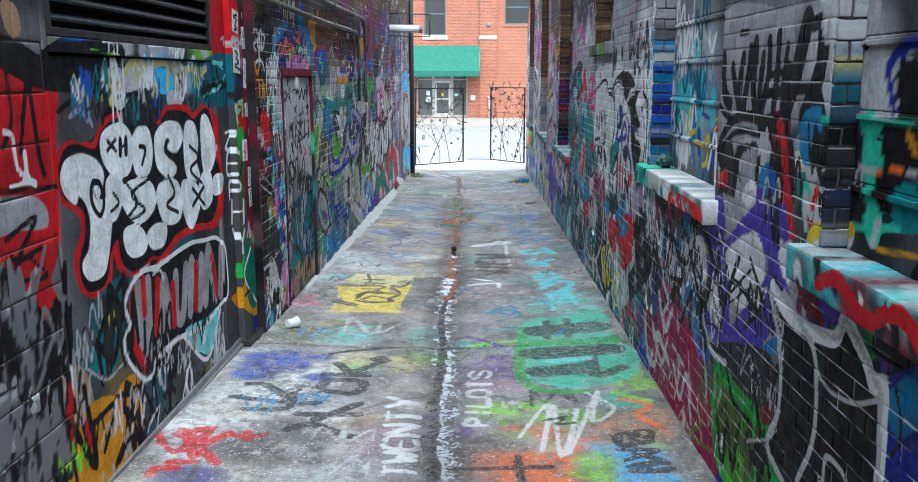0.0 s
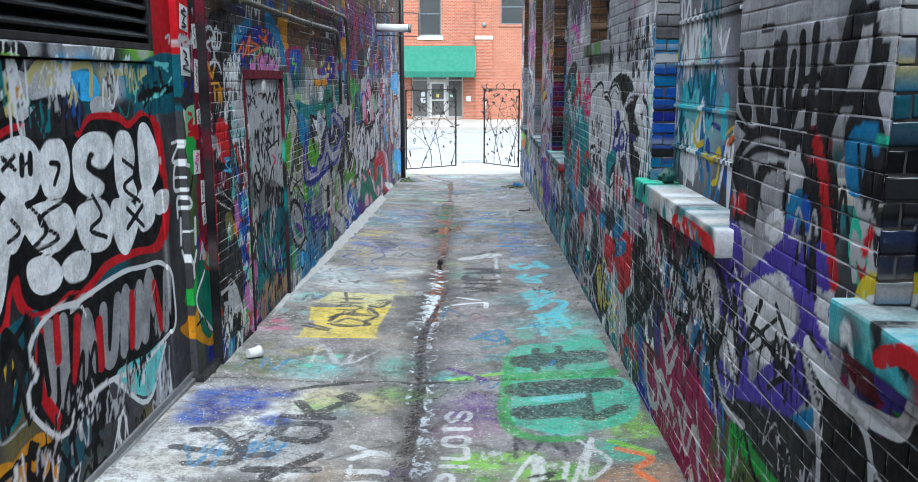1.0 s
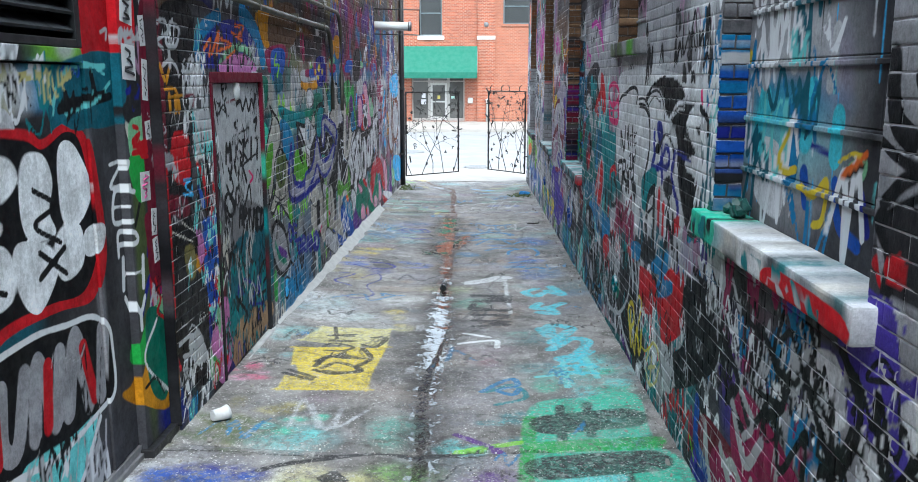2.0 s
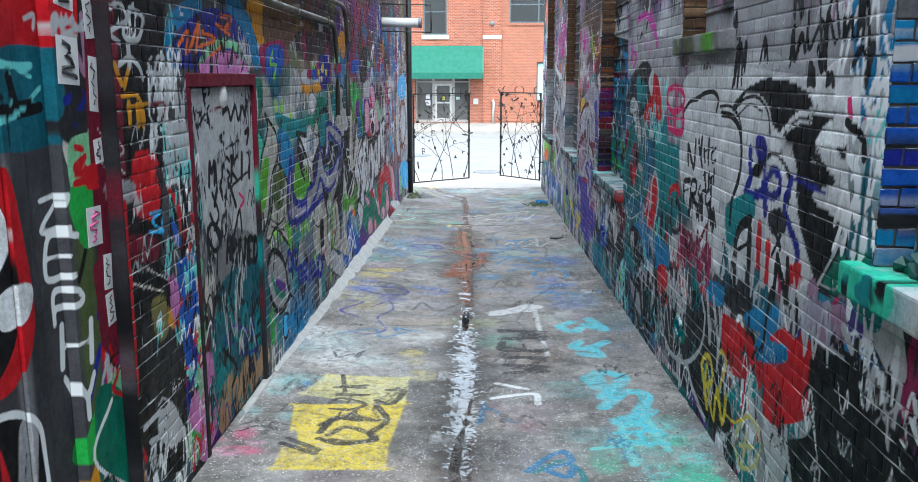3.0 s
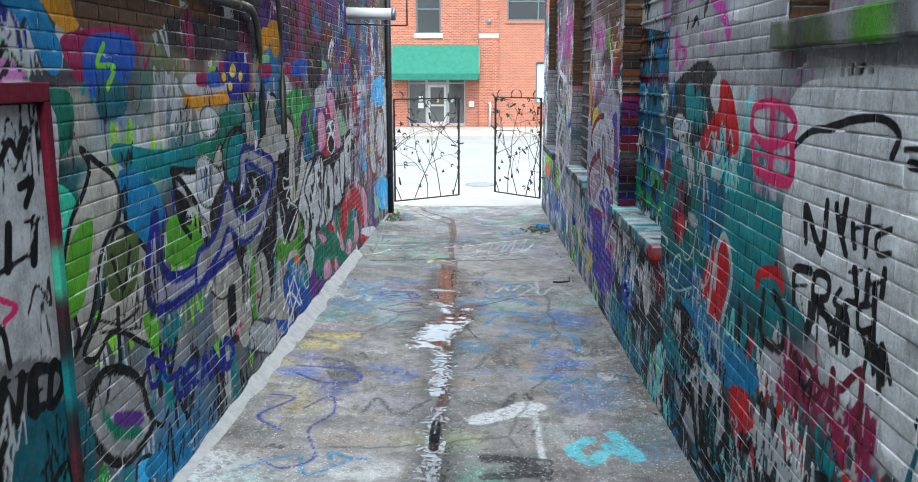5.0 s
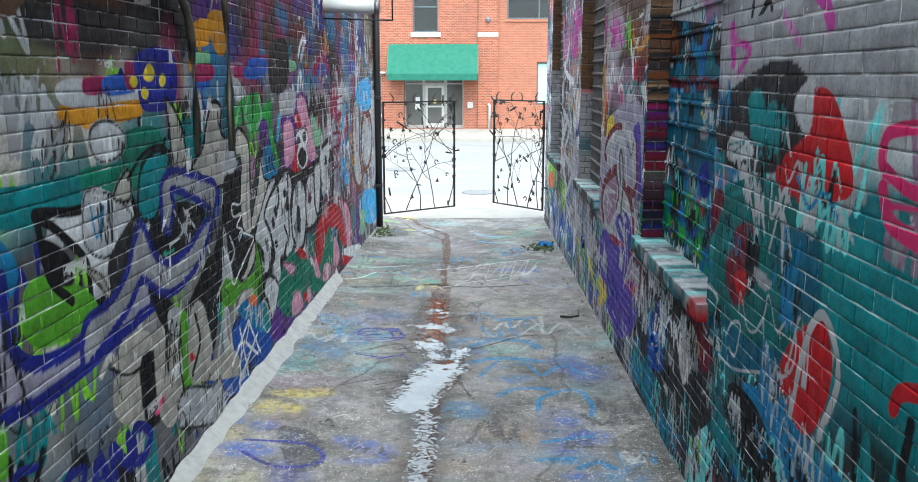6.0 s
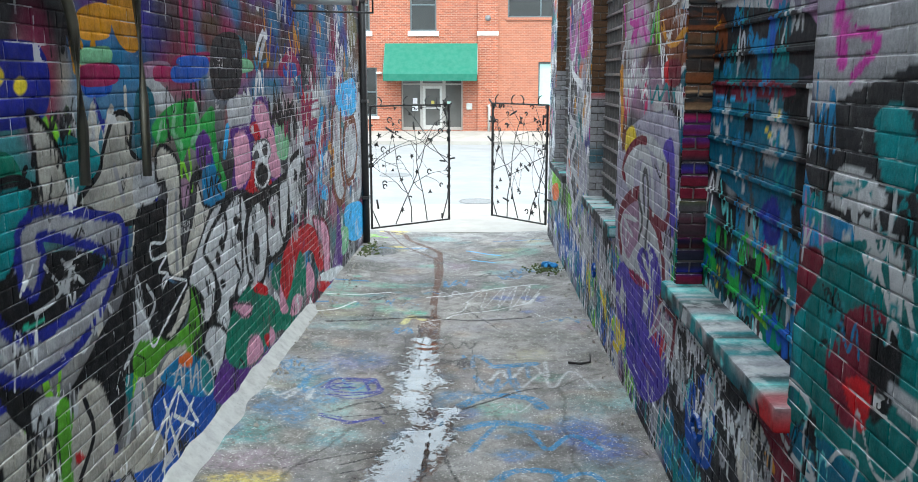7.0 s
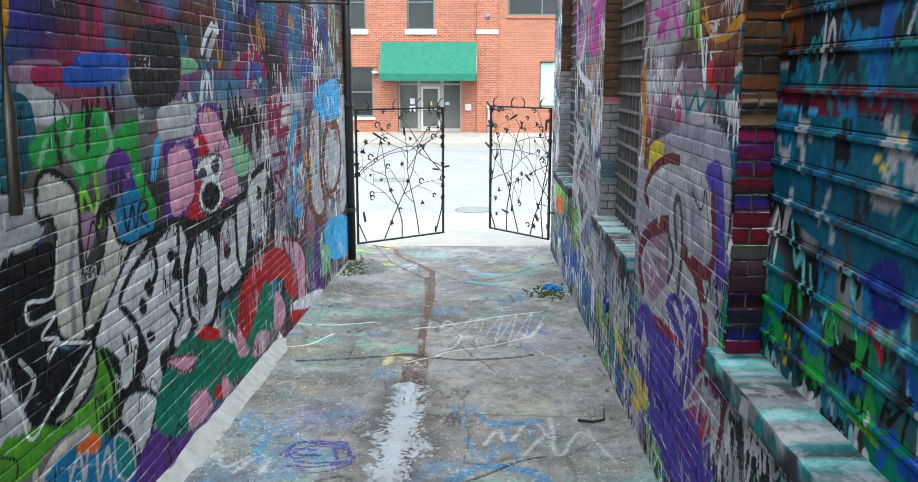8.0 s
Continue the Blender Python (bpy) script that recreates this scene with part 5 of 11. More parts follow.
FL.line("navy", 0.022, "-1.13,14.58 -1.09,14.77 -0.89,14.76 -0.78,14.80 -0.72,14.52 -0.84,14.47 -0.99,14.46 -1.11,14.55")
FL.line("navy", 0.022, "-1.09,14.67 -0.93,14.66")
FL.line("navy", 0.022, "-1.05,14.58 -0.91,14.57")
FL.line("navy", 0.022, "-0.85,14.75 -0.79,14.52")
FL.line("white", 0.018, "-1.89,16.81 -1.49,16.95 -1.30,17.39")
FL.line("white", 0.018, "-1.94,17.67 -1.41,17.69 -0.96,17.89")
FL.blots("azure blue teal", -1.59, -0.89, 14.74, 15.29, 10, 0.25, 92, 0.6)
FL.blots("teal mint", -2.31, -0.53, 17.09, 18.44, 10, 0.2, 93, 0.6)
FL.line("azure", 0.04, "-2.31,18.44 -1.96,18.59 -1.70,17.96")
FL.line("azure", 0.04, "-1.74,18.46 -1.28,18.45")
FL.line("azure", 0.04, "-1.93,17.18 -1.57,17.33")
FL.line("lime", 0.05, "-1.78,21.23 -1.68,21.72 -1.42,21.72")
FL.line("sky", 0.04, "-0.11,20.69 0.36,20.28")
FL.line("sky", 0.04, "-0.02,19.95 0.27,19.76")
FL.blots("blue", 0.25, 0.87, 16.85, 17.71, 5, 0.15, 94, 0.7)
FL.line("azure", 0.03, "-1.94,20.71 -0.68,20.86")
FL.line("azure", 0.03, "0.30,21.52 1.06,21.55")
FL.fill("char", "-1.57,20.65 -1.25,20.96 -1.15,20.38 -1.47,20.18")
FL.wash("straw", 0.52, 15.45, 0.20, 0.23, 0.5, 0.4)

# the drain line: rust, then standing water

FL.line("oxide", 0.021, "-1.47,22.28 -1.27,21.62 -1.08,21.02 -0.64,20.22 -0.43,19.46 -0.42,17.92 -0.39,16.72")
FL.stroke("oxide", 0.031, "-0.98,20.79 -0.63,20.13")

FL.line("oxide", 0.031, "-0.34,13.46 -0.35,12.54 -0.35,11.97")
FL.stroke("oxide", 0.099, "-0.39,13.59 -0.21,13.86")
FL.stroke("oxide", 0.099, "-0.49,16.10 -0.38,14.95")
FL.line("oxide", 0.043, "-0.54,13.20 -0.37,13.46 -0.18,13.78")
FL.line("oxide", 0.043, "-0.51,12.86 -0.38,12.54")
FL.stroke("oxide", 0.074, "-0.57,12.85 -0.40,13.09")

FL.line("oxide", 0.022, "-0.34,12.41 -0.31,10.84 -0.30,9.70")
FL.stroke("oxide", 0.062, "-0.32,12.41 -0.31,10.42")

FL.line("oxide", 0.021, "-0.43,17.11 -0.32,11.91 -0.29,9.76 -0.26,8.24 -0.26,7.22")

FL.water(0.09, "-0.23,4.79 -0.24,5.27 -0.26,6.04 -0.31,7.09 -0.31,8.17 -0.30,9.11")

FL.water(0.1, "-0.18,4.01 -0.22,4.65 -0.23,5.58 -0.25,6.26")

FL.water(0.17, "-0.30,7.94 -0.30,8.63 -0.30,9.64")
FL.water(0.1, "-0.33,10.38 -0.34,11.11")

FL.water(0.13, "-0.32,9.30 -0.32,9.81 -0.31,10.53")
FL.water(0.12, "-0.34,11.47 -0.36,12.54")

FL.water(0.34, "-0.49,12.73 -0.40,13.21 -0.28,13.64")
FL.water(0.14, "-0.24,13.69 -0.14,14.13")
FL.water(0.1, "-0.49,14.24 -0.34,13.90")
FL.water(0.03, "-0.52,14.50 -0.20,14.64")

FL.water(0.26, "-0.44,14.22 -0.42,15.19 -0.44,15.95")
FL.water(0.12, "-0.53,14.40 -0.26,14.78 -0.60,14.97")

FL.line("black", 0.012, "-1.95,6.23 -1.49,6.32 -0.92,6.32 -0.35,6.39 -0.02,6.33 0.35,6.44 0.71,6.32")

FL.line("black", 0.014, "-0.80,13.15 -0.60,13.29 -0.42,13.44")
FL.line("black", 0.014, "-0.18,13.49 -0.13,13.22 -0.07,12.97")

FL.line("black", 0.012, "-1.13,13.08 -0.80,13.30 -0.44,13.40")
FL.line("black", 0.012, "-0.20,13.46 -0.03,12.86")
FL.line("black", 0.012, "-0.92,13.95 -0.47,14.05 -0.02,14.00")

FL.blots("lime leaf", 0.08, 0.64, 4.80, 5.13, 6, 0.16, 330, 0.95)
FL.blots("orange", 0.27, 0.54, 4.00, 4.39, 7, 0.15, 331, 0.95)
FL.blots("orange tan", 0.85, 1.14, 4.17, 5.07, 10, 0.12, 332, 0.95)
FL.blots("lime mint", 0.80, 1.13, 5.03, 5.78, 7, 0.12, 333, 0.9)
FL.blots("sky azure", 0.76, 0.89, 3.97, 4.29, 5, 0.13, 334, 0.95)
FL.blots("lime", 0.55, 0.71, 3.99, 4.38, 5, 0.13, 335, 0.95)
FL.blots("white bone", -1.83, -0.84, 4.45, 5.91, 12, 0.2, 336, 0.85)
FL.blots("blue navy", -1.70, -1.03, 5.52, 6.07, 10, 0.13, 337, 0.95)
FL.blots("olive moss", -1.92, -1.18, 6.33, 7.09, 8, 0.14, 338, 0.9)
FL.blots("aqua mint", -1.39, -0.91, 6.37, 6.99, 5, 0.12, 339, 0.9)
FL.blots("lime straw", -0.91, -0.23, 5.58, 6.37, 6, 0.14, 340, 0.7)
FL.blots("purple mauve", -0.08, 0.32, 5.45, 6.12, 7, 0.14, 341, 0.85)
FL.blots("char soot", -1.35, -0.80, 4.22, 4.73, 8, 0.14, 342, 0.8)
FL.blots("navy lilac", -1.50, -1.05, 3.96, 4.14, 4, 0.14, 343, 0.8)
FL.blots("purple lilac", -0.36, -0.12, 4.48, 5.02, 4, 0.1, 344, 0.8)

FL.blots("mint aqua", 0.50, 1.11, 7.23, 8.35, 14, 0.12, 345, 0.9)
FL.blots("aqua", -1.90, -1.16, 8.10, 8.92, 6, 0.16, 346, 0.6)
FL.blots("white", -2.36, -0.92, 8.56, 10.19, 10, 0.2, 347, 0.6)
FL.blots("pink rose", -1.96, -1.50, 7.43, 7.90, 5, 0.12, 348, 0.8)
FL.blots("yellow straw", -1.07, -0.54, 8.96, 9.80, 4, 0.08, 349, 0.7)
FL.blots("azure blue", 0.49, 0.88, 10.97, 12.69, 7, 0.12, 350, 0.85)
FL.blots("blue", -1.73, -1.06, 11.75, 12.47, 5, 0.14, 351, 0.8)
FL.blots("brown tan", -0.46, 0.59, 9.07, 12.73, 12, 0.2, 352, 0.6)
FL.blots("soot char", -0.69, 0.06, 7.30, 10.02, 14, 0.14, 353, 0.6)

FL.blots("azure", -0.50, 0.93, 14.86, 14.92, 1, 0.1, 354, 0.5)
FL.blots("azure blue", -0.38, 0.42, 12.94, 14.50, 14, 0.14, 355, 0.7)
FL.blots("azure teal", -1.99, -0.77, 13.46, 15.05, 14, 0.16, 356, 0.75)
FL.blots("mint teal", -1.62, -0.54, 16.83, 18.69, 8, 0.16, 357, 0.7)
FL.blots("lime yellow", -2.12, -1.13, 20.50, 22.54, 6, 0.12, 358, 0.95)
FL.blots("soot char brown", -1.19, 0.00, 12.95, 16.29, 16, 0.16, 359, 0.6)
FL.blots("soot", -0.05, 0.76, 13.46, 16.84, 10, 0.18, 360, 0.45)

# pale sharks, ribbon and navy lettering
WL.fill("wine", "9.02,2.25 9.70,2.31 9.67,2.18 9.14,2.08 9.04,2.14")
WL.fill("blue", "9.21,2.24 9.69,2.26 9.56,2.05 9.21,2.02")
WL.line("lime", 0.024, "9.37,2.23 9.29,2.14 9.46,2.13 9.37,2.04")
WL.fill("petrol", "9.29,2.05 9.56,2.05 9.53,1.93 9.28,1.92")
WL.fill("amber", "10.43,1.99 11.17,2.00 11.16,1.92 10.48,1.93")
WL.fill("silver", "10.45,2.09 11.18,2.07 11.14,2.00 10.46,2.00")
WL.fill("teal", "9.41,1.78 10.01,1.70 11.12,1.69 11.10,1.58 10.10,1.55 9.49,1.68")
WL.fill("azure", "9.44,1.65 9.77,1.58 9.95,1.39 9.71,1.28 9.45,1.45")
WL.piece("putty", "black", 0.032, "9.07,1.79 9.19,1.73 9.39,1.62 9.40,1.46 9.20,1.34 9.05,1.09 8.96,1.02 8.86,0.96 8.91,1.04 8.86,1.19 8.84,1.34 8.92,1.50 9.07,1.62 9.13,1.71")
WL.fill("leaf", "8.94,1.44 9.11,1.47 8.99,1.19 8.86,1.13 8.84,1.28")
WL.piece("putty", "black", 0.032, "9.35,1.41 9.52,1.35 9.75,1.17 9.77,0.99 9.65,0.92 9.67,0.74 9.26,0.94 9.04,0.88 8.94,0.94 9.11,1.05 9.22,1.21")
WL.fill("moss", "9.24,1.32 9.58,1.33 9.50,1.09 9.26,1.10")
WL.line("black", 0.021, "9.28,1.29 9.38,1.11 9.49,1.29")
WL.line("black", 0.012, "9.07,1.05 9.32,0.96 9.56,0.97")
WL.line("black", 0.030, "9.30,1.03 9.28,0.74")
WL.line("black", 0.011, "9.10,0.98 9.55,0.87")
WL.fill("leaf", "9.59,0.90 9.75,0.89 9.73,0.68")
WL.piece("pale", "black", 0.046, "10.11,1.59 10.48,1.55 10.94,1.59 11.07,1.41 10.86,1.18 10.55,1.11 10.51,1.31 10.27,1.50")
WL.fill("leaf", "10.06,1.34 10.42,1.22 10.57,1.06 10.13,1.06 9.96,1.17")
WL.line("black", 0.034, "10.12,1.55 10.18,1.32 10.35,1.18")
WL.fill("black", "10.15,1.47 10.34,1.37 10.36,1.26 10.18,1.32")
WL.piece("lilac", "navy", 0.069, "9.84,1.40 9.85,1.16 10.00,1.02 10.38,0.98 10.83,1.02 11.21,1.22 11.77,1.10 11.74,0.96 11.15,0.92 10.36,0.86 9.92,0.87 9.70,0.94 9.68,1.12 9.77,1.31")
WL.piece("mid", "black", 0.054, "8.93,0.72 9.10,0.79 9.32,0.73 9.50,0.60 9.56,0.45 9.60,0.33 9.33,0.28 9.11,0.37 8.97,0.53 8.90,0.67")
WL.fill("emerald", "9.07,0.62 9.20,0.50 9.41,0.41 9.45,0.35 9.18,0.46")
WL.fill("purple", "9.19,0.56 9.47,0.45 9.46,0.41 9.24,0.49")
WL.line("black", 0.022, "9.60,0.36 9.73,0.28 9.83,0.32")
WL.fill("azure", "9.62,0.17 10.22,0.06 10.00,-0.10 9.50,0.11")
# red lettering, dark lettering on pale, and turquoise round it
WR.fill("teal", "11.08,1.54 10.07,1.70 9.30,1.57 8.98,1.55 9.03,1.32 9.22,1.16 9.84,1.24 10.60,1.10")
WR.fill("azure", "10.53,0.76 10.12,0.82 9.68,0.82 9.14,0.80 9.23,0.67 9.63,0.58 10.15,0.62")
WR.fill("black", "10.74,0.67 10.34,0.72 10.04,0.53 10.45,0.36")
WR.fill("pale", "8.89,1.89 8.51,1.95 8.14,1.97 7.93,1.94 8.00,1.81 8.54,1.74")
WR.fill("pale", "8.88,1.65 8.04,1.74 7.92,1.30 8.05,1.20 8.50,1.15 8.86,1.34")
WR.line("black", 0.029, "8.70,1.48 8.72,1.61 8.55,1.47 8.53,1.65")
WR.line("black", 0.027, "8.45,1.65 8.40,1.56 8.37,1.68")
WR.line("black", 0.026, "8.40,1.56 8.35,1.50")
WR.line("black", 0.026, "8.31,1.61 8.29,1.54")
WR.line("black", 0.026, "8.21,1.68 8.21,1.53")
WR.line("black", 0.010, "8.30,1.60 8.11,1.64")
WR.line("black", 0.016, "8.05,1.64 8.14,1.60 8.12,1.55 8.04,1.57")
WR.line("black", 0.027, "8.27,1.47 8.24,1.39")
WR.line("black", 0.010, "8.31,1.45 8.21,1.48")
WR.line("black", 0.025, "8.17,1.48 8.17,1.40")
WR.line("black", 0.010, "8.18,1.44 8.09,1.47")
WR.line("black", 0.024, "8.07,1.51 8.07,1.43")
WR.line("black", 0.028, "8.63,1.38 8.78,1.35 8.77,1.22")
WR.line("black", 0.012, "8.77,1.29 8.65,1.32")
WR.line("black", 0.024, "8.57,1.21 8.59,1.37 8.47,1.39 8.47,1.32 8.56,1.29 8.41,1.25")
WR.line("black", 0.017, "8.36,1.38 8.41,1.32 8.33,1.31 8.39,1.24")
WR.line("black", 0.021, "8.28,1.28 8.32,1.34 8.23,1.36")
WR.line("black", 0.019, "8.15,1.38 8.22,1.35 8.20,1.28 8.12,1.31")
WR.line("black", 0.025, "8.12,1.44 8.09,1.21")
WR.line("black", 0.010, "8.14,1.21 8.00,1.23")
WR.piece("teal", "black", 0.023, "8.02,1.74 7.92,1.78 7.79,1.73 7.73,1.65 7.73,1.58 7.85,1.55 7.96,1.60")
WR.line("black", 0.014, "8.02,1.88 7.82,1.89 7.65,1.84 7.58,1.75 7.56,1.58 7.65,1.43")
WR.line("black", 0.022, "8.58,1.91 8.35,1.95 8.17,1.96 8.06,1.92 8.09,1.85")
WR.line("black", 0.022, "8.89,1.82 8.72,1.89 8.53,1.91")
WR.fill("rose", "8.56,1.82 8.26,1.86 8.22,1.81 8.51,1.77")
WR.fill("maroon", "8.29,1.81 8.01,1.85 8.06,1.73 8.21,1.72")
WR.fill("red", "9.97,2.05 9.78,2.02 9.61,1.76 9.93,1.71 10.26,1.74 10.02,1.84")
WR.line("rose", 0.031, "9.42,1.91 9.37,1.96 9.12,1.98 8.91,1.93 8.92,1.86 9.18,1.80 9.40,1.85 9.42,1.91")
WR.line("rose", 0.041, "9.40,1.79 9.31,1.69 8.92,1.68 8.91,1.85")
WR.line("rose", 0.041, "9.16,1.97 9.14,1.68")
WR.line("rose", 0.012, "9.34,1.75 8.90,1.77")
WR.fill("red", "9.78,1.29 9.66,1.20 9.67,1.03 9.81,0.85 9.98,0.89 9.85,1.06")
WR.line("silver", 0.028, "9.97,0.85 9.88,1.16 9.74,1.31 9.58,1.15 9.70,0.88")
WR.line("red", 0.039, "9.22,1.18 9.17,1.25 8.98,1.29 8.91,1.25")
WR.line("black", 0.032, "9.11,1.18 9.12,0.99 8.88,1.00 8.86,1.15 9.00,1.20")
WR.line("maroon", 0.043, "8.76,1.03 8.67,0.85")
WR.line("maroon", 0.023, "8.62,1.04 8.46,0.98 8.55,0.89")
WR.line("maroon", 0.034, "8.37,1.08 8.37,0.92")
WR.line("maroon", 0.027, "8.29,1.05 8.15,1.15 8.15,0.90")
WR.line("black", 0.026, "8.71,1.03 8.60,0.90")
WR.fill("red", "9.50,0.58 9.21,0.65 9.11,0.43 9.34,0.37")
WR.line("silver", 0.033, "9.10,0.65 9.11,0.49")
WR.line("silver", 0.032, "8.96,0.69 8.95,0.52")
WR.line("silver", 0.010, "9.12,0.56 8.94,0.61")
WR.line("silver", 0.023, "8.82,0.72 8.86,0.56 8.69,0.53 8.65,0.69 8.80,0.73")
WR.fill("mid", "10.61,0.24 9.62,0.52 9.49,0.21 10.20,0.05")
WR.line("black", 0.058, "10.46,-0.01 10.26,0.31 10.04,0.07")
WR.line("black", 0.056, "10.03,0.38 9.92,0.08 9.76,0.33")
WR.line("black", 0.043, "9.70,0.46 9.74,0.11 9.47,0.40")
WR.line("black", 0.043, "10.18,-0.07 9.72,-0.03 9.90,0.13")
WL.line("navy", 0.027, "9.63,0.53 9.60,0.68 9.67,0.66 9.75,0.61 9.76,0.56 9.70,0.52 9.63,0.53")
WL.line("navy", 0.026, "9.95,0.62 9.80,0.65 9.83,0.50 9.99,0.47")
WL.line("navy", 0.013, "9.82,0.57 9.93,0.55")
WL.line("navy", 0.030, "10.12,0.44 10.05,0.47 9.98,0.45 9.98,0.36 10.05,0.33 10.12,0.34 10.12,0.39 10.05,0.40")
WL.line("navy", 0.031, "10.17,0.31 10.17,0.45 10.29,0.44 10.33,0.41 10.32,0.39 10.29,0.37 10.17,0.38 10.33,0.29")
WL.line("navy", 0.044, "10.39,0.28 10.47,0.42 10.55,0.25")
WL.line("navy", 0.016, "10.43,0.32 10.51,0.31")
WL.line("navy", 0.045, "10.62,0.24 10.61,0.40 10.79,0.22 10.79,0.38")
WL.line("navy", 0.043, "10.86,0.21 10.86,0.37 10.95,0.36 11.05,0.29 11.05,0.24 10.96,0.19 10.86,0.21")
# the blue-edged ribbon and pale creatures
WL.fill("amber", "10.62,1.96 11.21,1.99 11.22,1.93 10.85,1.91 10.60,1.90")
WL.fill("wine", "10.64,2.10 10.84,2.10 10.83,2.05 10.63,2.05")
WL.fill("blue", "10.84,2.10 11.18,2.11 11.16,2.05 10.85,2.04")
WL.fill("wine", "11.09,2.18 11.24,2.17 11.21,2.07 11.09,2.07")
WL.fill("navy", "11.25,2.22 11.74,2.24 11.72,1.98 11.31,1.95 11.22,2.05")
WL.fill("yellow", "11.38,2.17 11.44,2.14 11.42,2.11 11.36,2.10 11.31,2.12")
WL.fill("yellow", "11.18,2.11 11.21,2.09 11.17,2.07 11.13,2.09")
WL.fill("yellow", "11.30,2.05 11.34,2.03 11.30,2.01 11.26,2.03")
WL.fill("yellow", "11.56,2.12 11.60,2.10 11.56,2.07 11.52,2.09")
WL.fill("wine", "12.10,2.17 12.45,2.18 12.44,2.11 12.10,2.10")
WL.fill("bottle", "11.00,1.83 11.41,1.84 11.50,1.69 11.26,1.67 11.00,1.70")
WL.fill("emerald", "10.57,1.71 11.10,1.67 11.14,1.58 10.79,1.58 10.56,1.63")
WL.piece("silver", "black", 0.017, "10.66,1.89 10.85,1.91 11.01,1.84 10.96,1.75 10.74,1.73 10.64,1.80")
WL.fill("teal", "11.85,1.88 12.23,1.74 12.12,1.60 11.85,1.69")
WL.piece("teal", "black", 0.029, "11.11,1.45 11.19,1.66 11.37,1.72 11.57,1.69 11.52,1.58 11.39,1.41 11.26,1.37")
WL.line("black", 0.019, "11.01,1.62 11.21,1.72 11.45,1.75 11.60,1.70")
WL.piece("putty", "black", 0.028, "11.59,1.99 11.72,1.93 11.84,1.78 11.84,1.59 11.62,1.62 11.63,1.79")
WL.piece("putty", "black", 0.032, "12.24,1.78 12.39,1.94 12.52,1.95 12.60,1.90 12.57,1.75 12.79,1.66 12.80,1.41 12.31,1.42 12.07,1.53 11.95,1.58 12.18,1.69")
WL.line("mid", 0.030, "12.36,1.70 12.43,1.53")
WL.piece("silver", "black", 0.014, "10.55,1.61 10.75,1.59 10.98,1.48 11.01,1.40 10.75,1.29 10.51,1.39")
WL.line("azure", 0.013, "10.58,1.56 10.63,1.40 10.72,1.53")
WL.line("azure", 0.008, "10.53,1.50 10.77,1.48")
WL.piece("putty", "black", 0.020, "10.83,1.56 11.02,1.67 11.02,1.52")
WL.fill("soot", "11.01,1.41 11.11,1.41 11.19,1.27 11.00,1.13 10.79,1.10 10.73,1.26")
WL.piece("putty", "black", 0.013, "10.50,1.29 10.67,1.20 10.71,1.09 10.63,1.17")
WL.fill("black", "11.17,1.03 11.37,0.94 11.69,0.77 12.24,0.99 12.30,0.69 12.15,0.38 11.73,0.60 11.40,0.73")
WL.fill("silver", "11.45,0.83 11.65,0.77 11.56,0.67 11.43,0.74")
WL.fill("black", "11.55,1.40 11.87,1.37 12.15,1.27 11.85,1.17 11.57,1.13 11.26,1.22 11.25,1.33")
WL.line("silver", 0.015, "11.61,1.37 11.73,1.23 11.51,1.19")
WL.line("silver", 0.015, "11.76,1.36 11.94,1.22")
WL.stroke("mint", 0.021, "11.41,1.16 11.57,1.15")
WL.fill("putty", "10.79,0.84 11.10,0.81 11.20,0.63 11.03,0.37 10.68,0.54")
WL.line("black", 0.012, "10.64,0.78 10.86,0.67 11.13,0.66")
WL.fill("black", "11.02,0.69 11.31,0.62 11.35,0.40 11.20,0.29 11.02,0.37")
WL.fill("putty", "11.21,0.76 11.40,0.67 11.51,0.51 11.54,0.30 11.38,0.19 11.21,0.34")
WL.fill("leaf", "11.60,0.72 11.72,0.71 11.70,0.30 11.60,0.28")
WL.line("black", 0.017, "11.60,0.71 11.55,0.49 11.60,0.28")
WL.fill("putty", "11.79,0.72 12.00,0.71 12.12,0.37 11.82,0.27 11.70,0.43")
WL.line("black", 0.025, "11.85,0.70 11.92,0.51 11.75,0.35")
WL.fill("putty", "11.85,0.31 12.57,0.23 12.71,0.02 12.09,0.20")
WL.piece("silver", "black", 0.023, "11.60,0.31 12.09,0.15 12.28,0.13 12.35,-0.17 11.73,0.02 11.46,0.15")
WL.fill("red", "11.74,0.48 11.80,0.44 11.75,0.44")
WL.stroke("rose", 0.031, "11.16,0.34 11.27,0.38")
WL.piece("mid", "navy", 0.048, "10.45,1.05 10.70,1.08 10.90,1.16 11.03,1.30 11.12,1.38 11.19,1.32 11.26,1.22 11.35,1.14 11.56,1.09 11.83,1.12 12.05,1.19 12.26,1.28 11.63,1.49 11.61,1.40 11.53,1.27 11.44,1.32 11.43,1.51 11.52,1.58 11.69,1.59 12.06,1.51 12.40,1.41 12.27,1.18 11.97,0.99 11.57,0.92 11.31,0.98 11.10,1.09 10.92,1.00 10.67,0.92 10.41,0.86")
WL.fill("black", "12.22,0.92 12.47,1.10 12.76,1.01 12.67,0.73 12.49,0.63 12.19,0.72")
WL.line("silver", 0.019, "12.30,0.69 12.50,0.78 12.74,0.90 12.65,1.03")
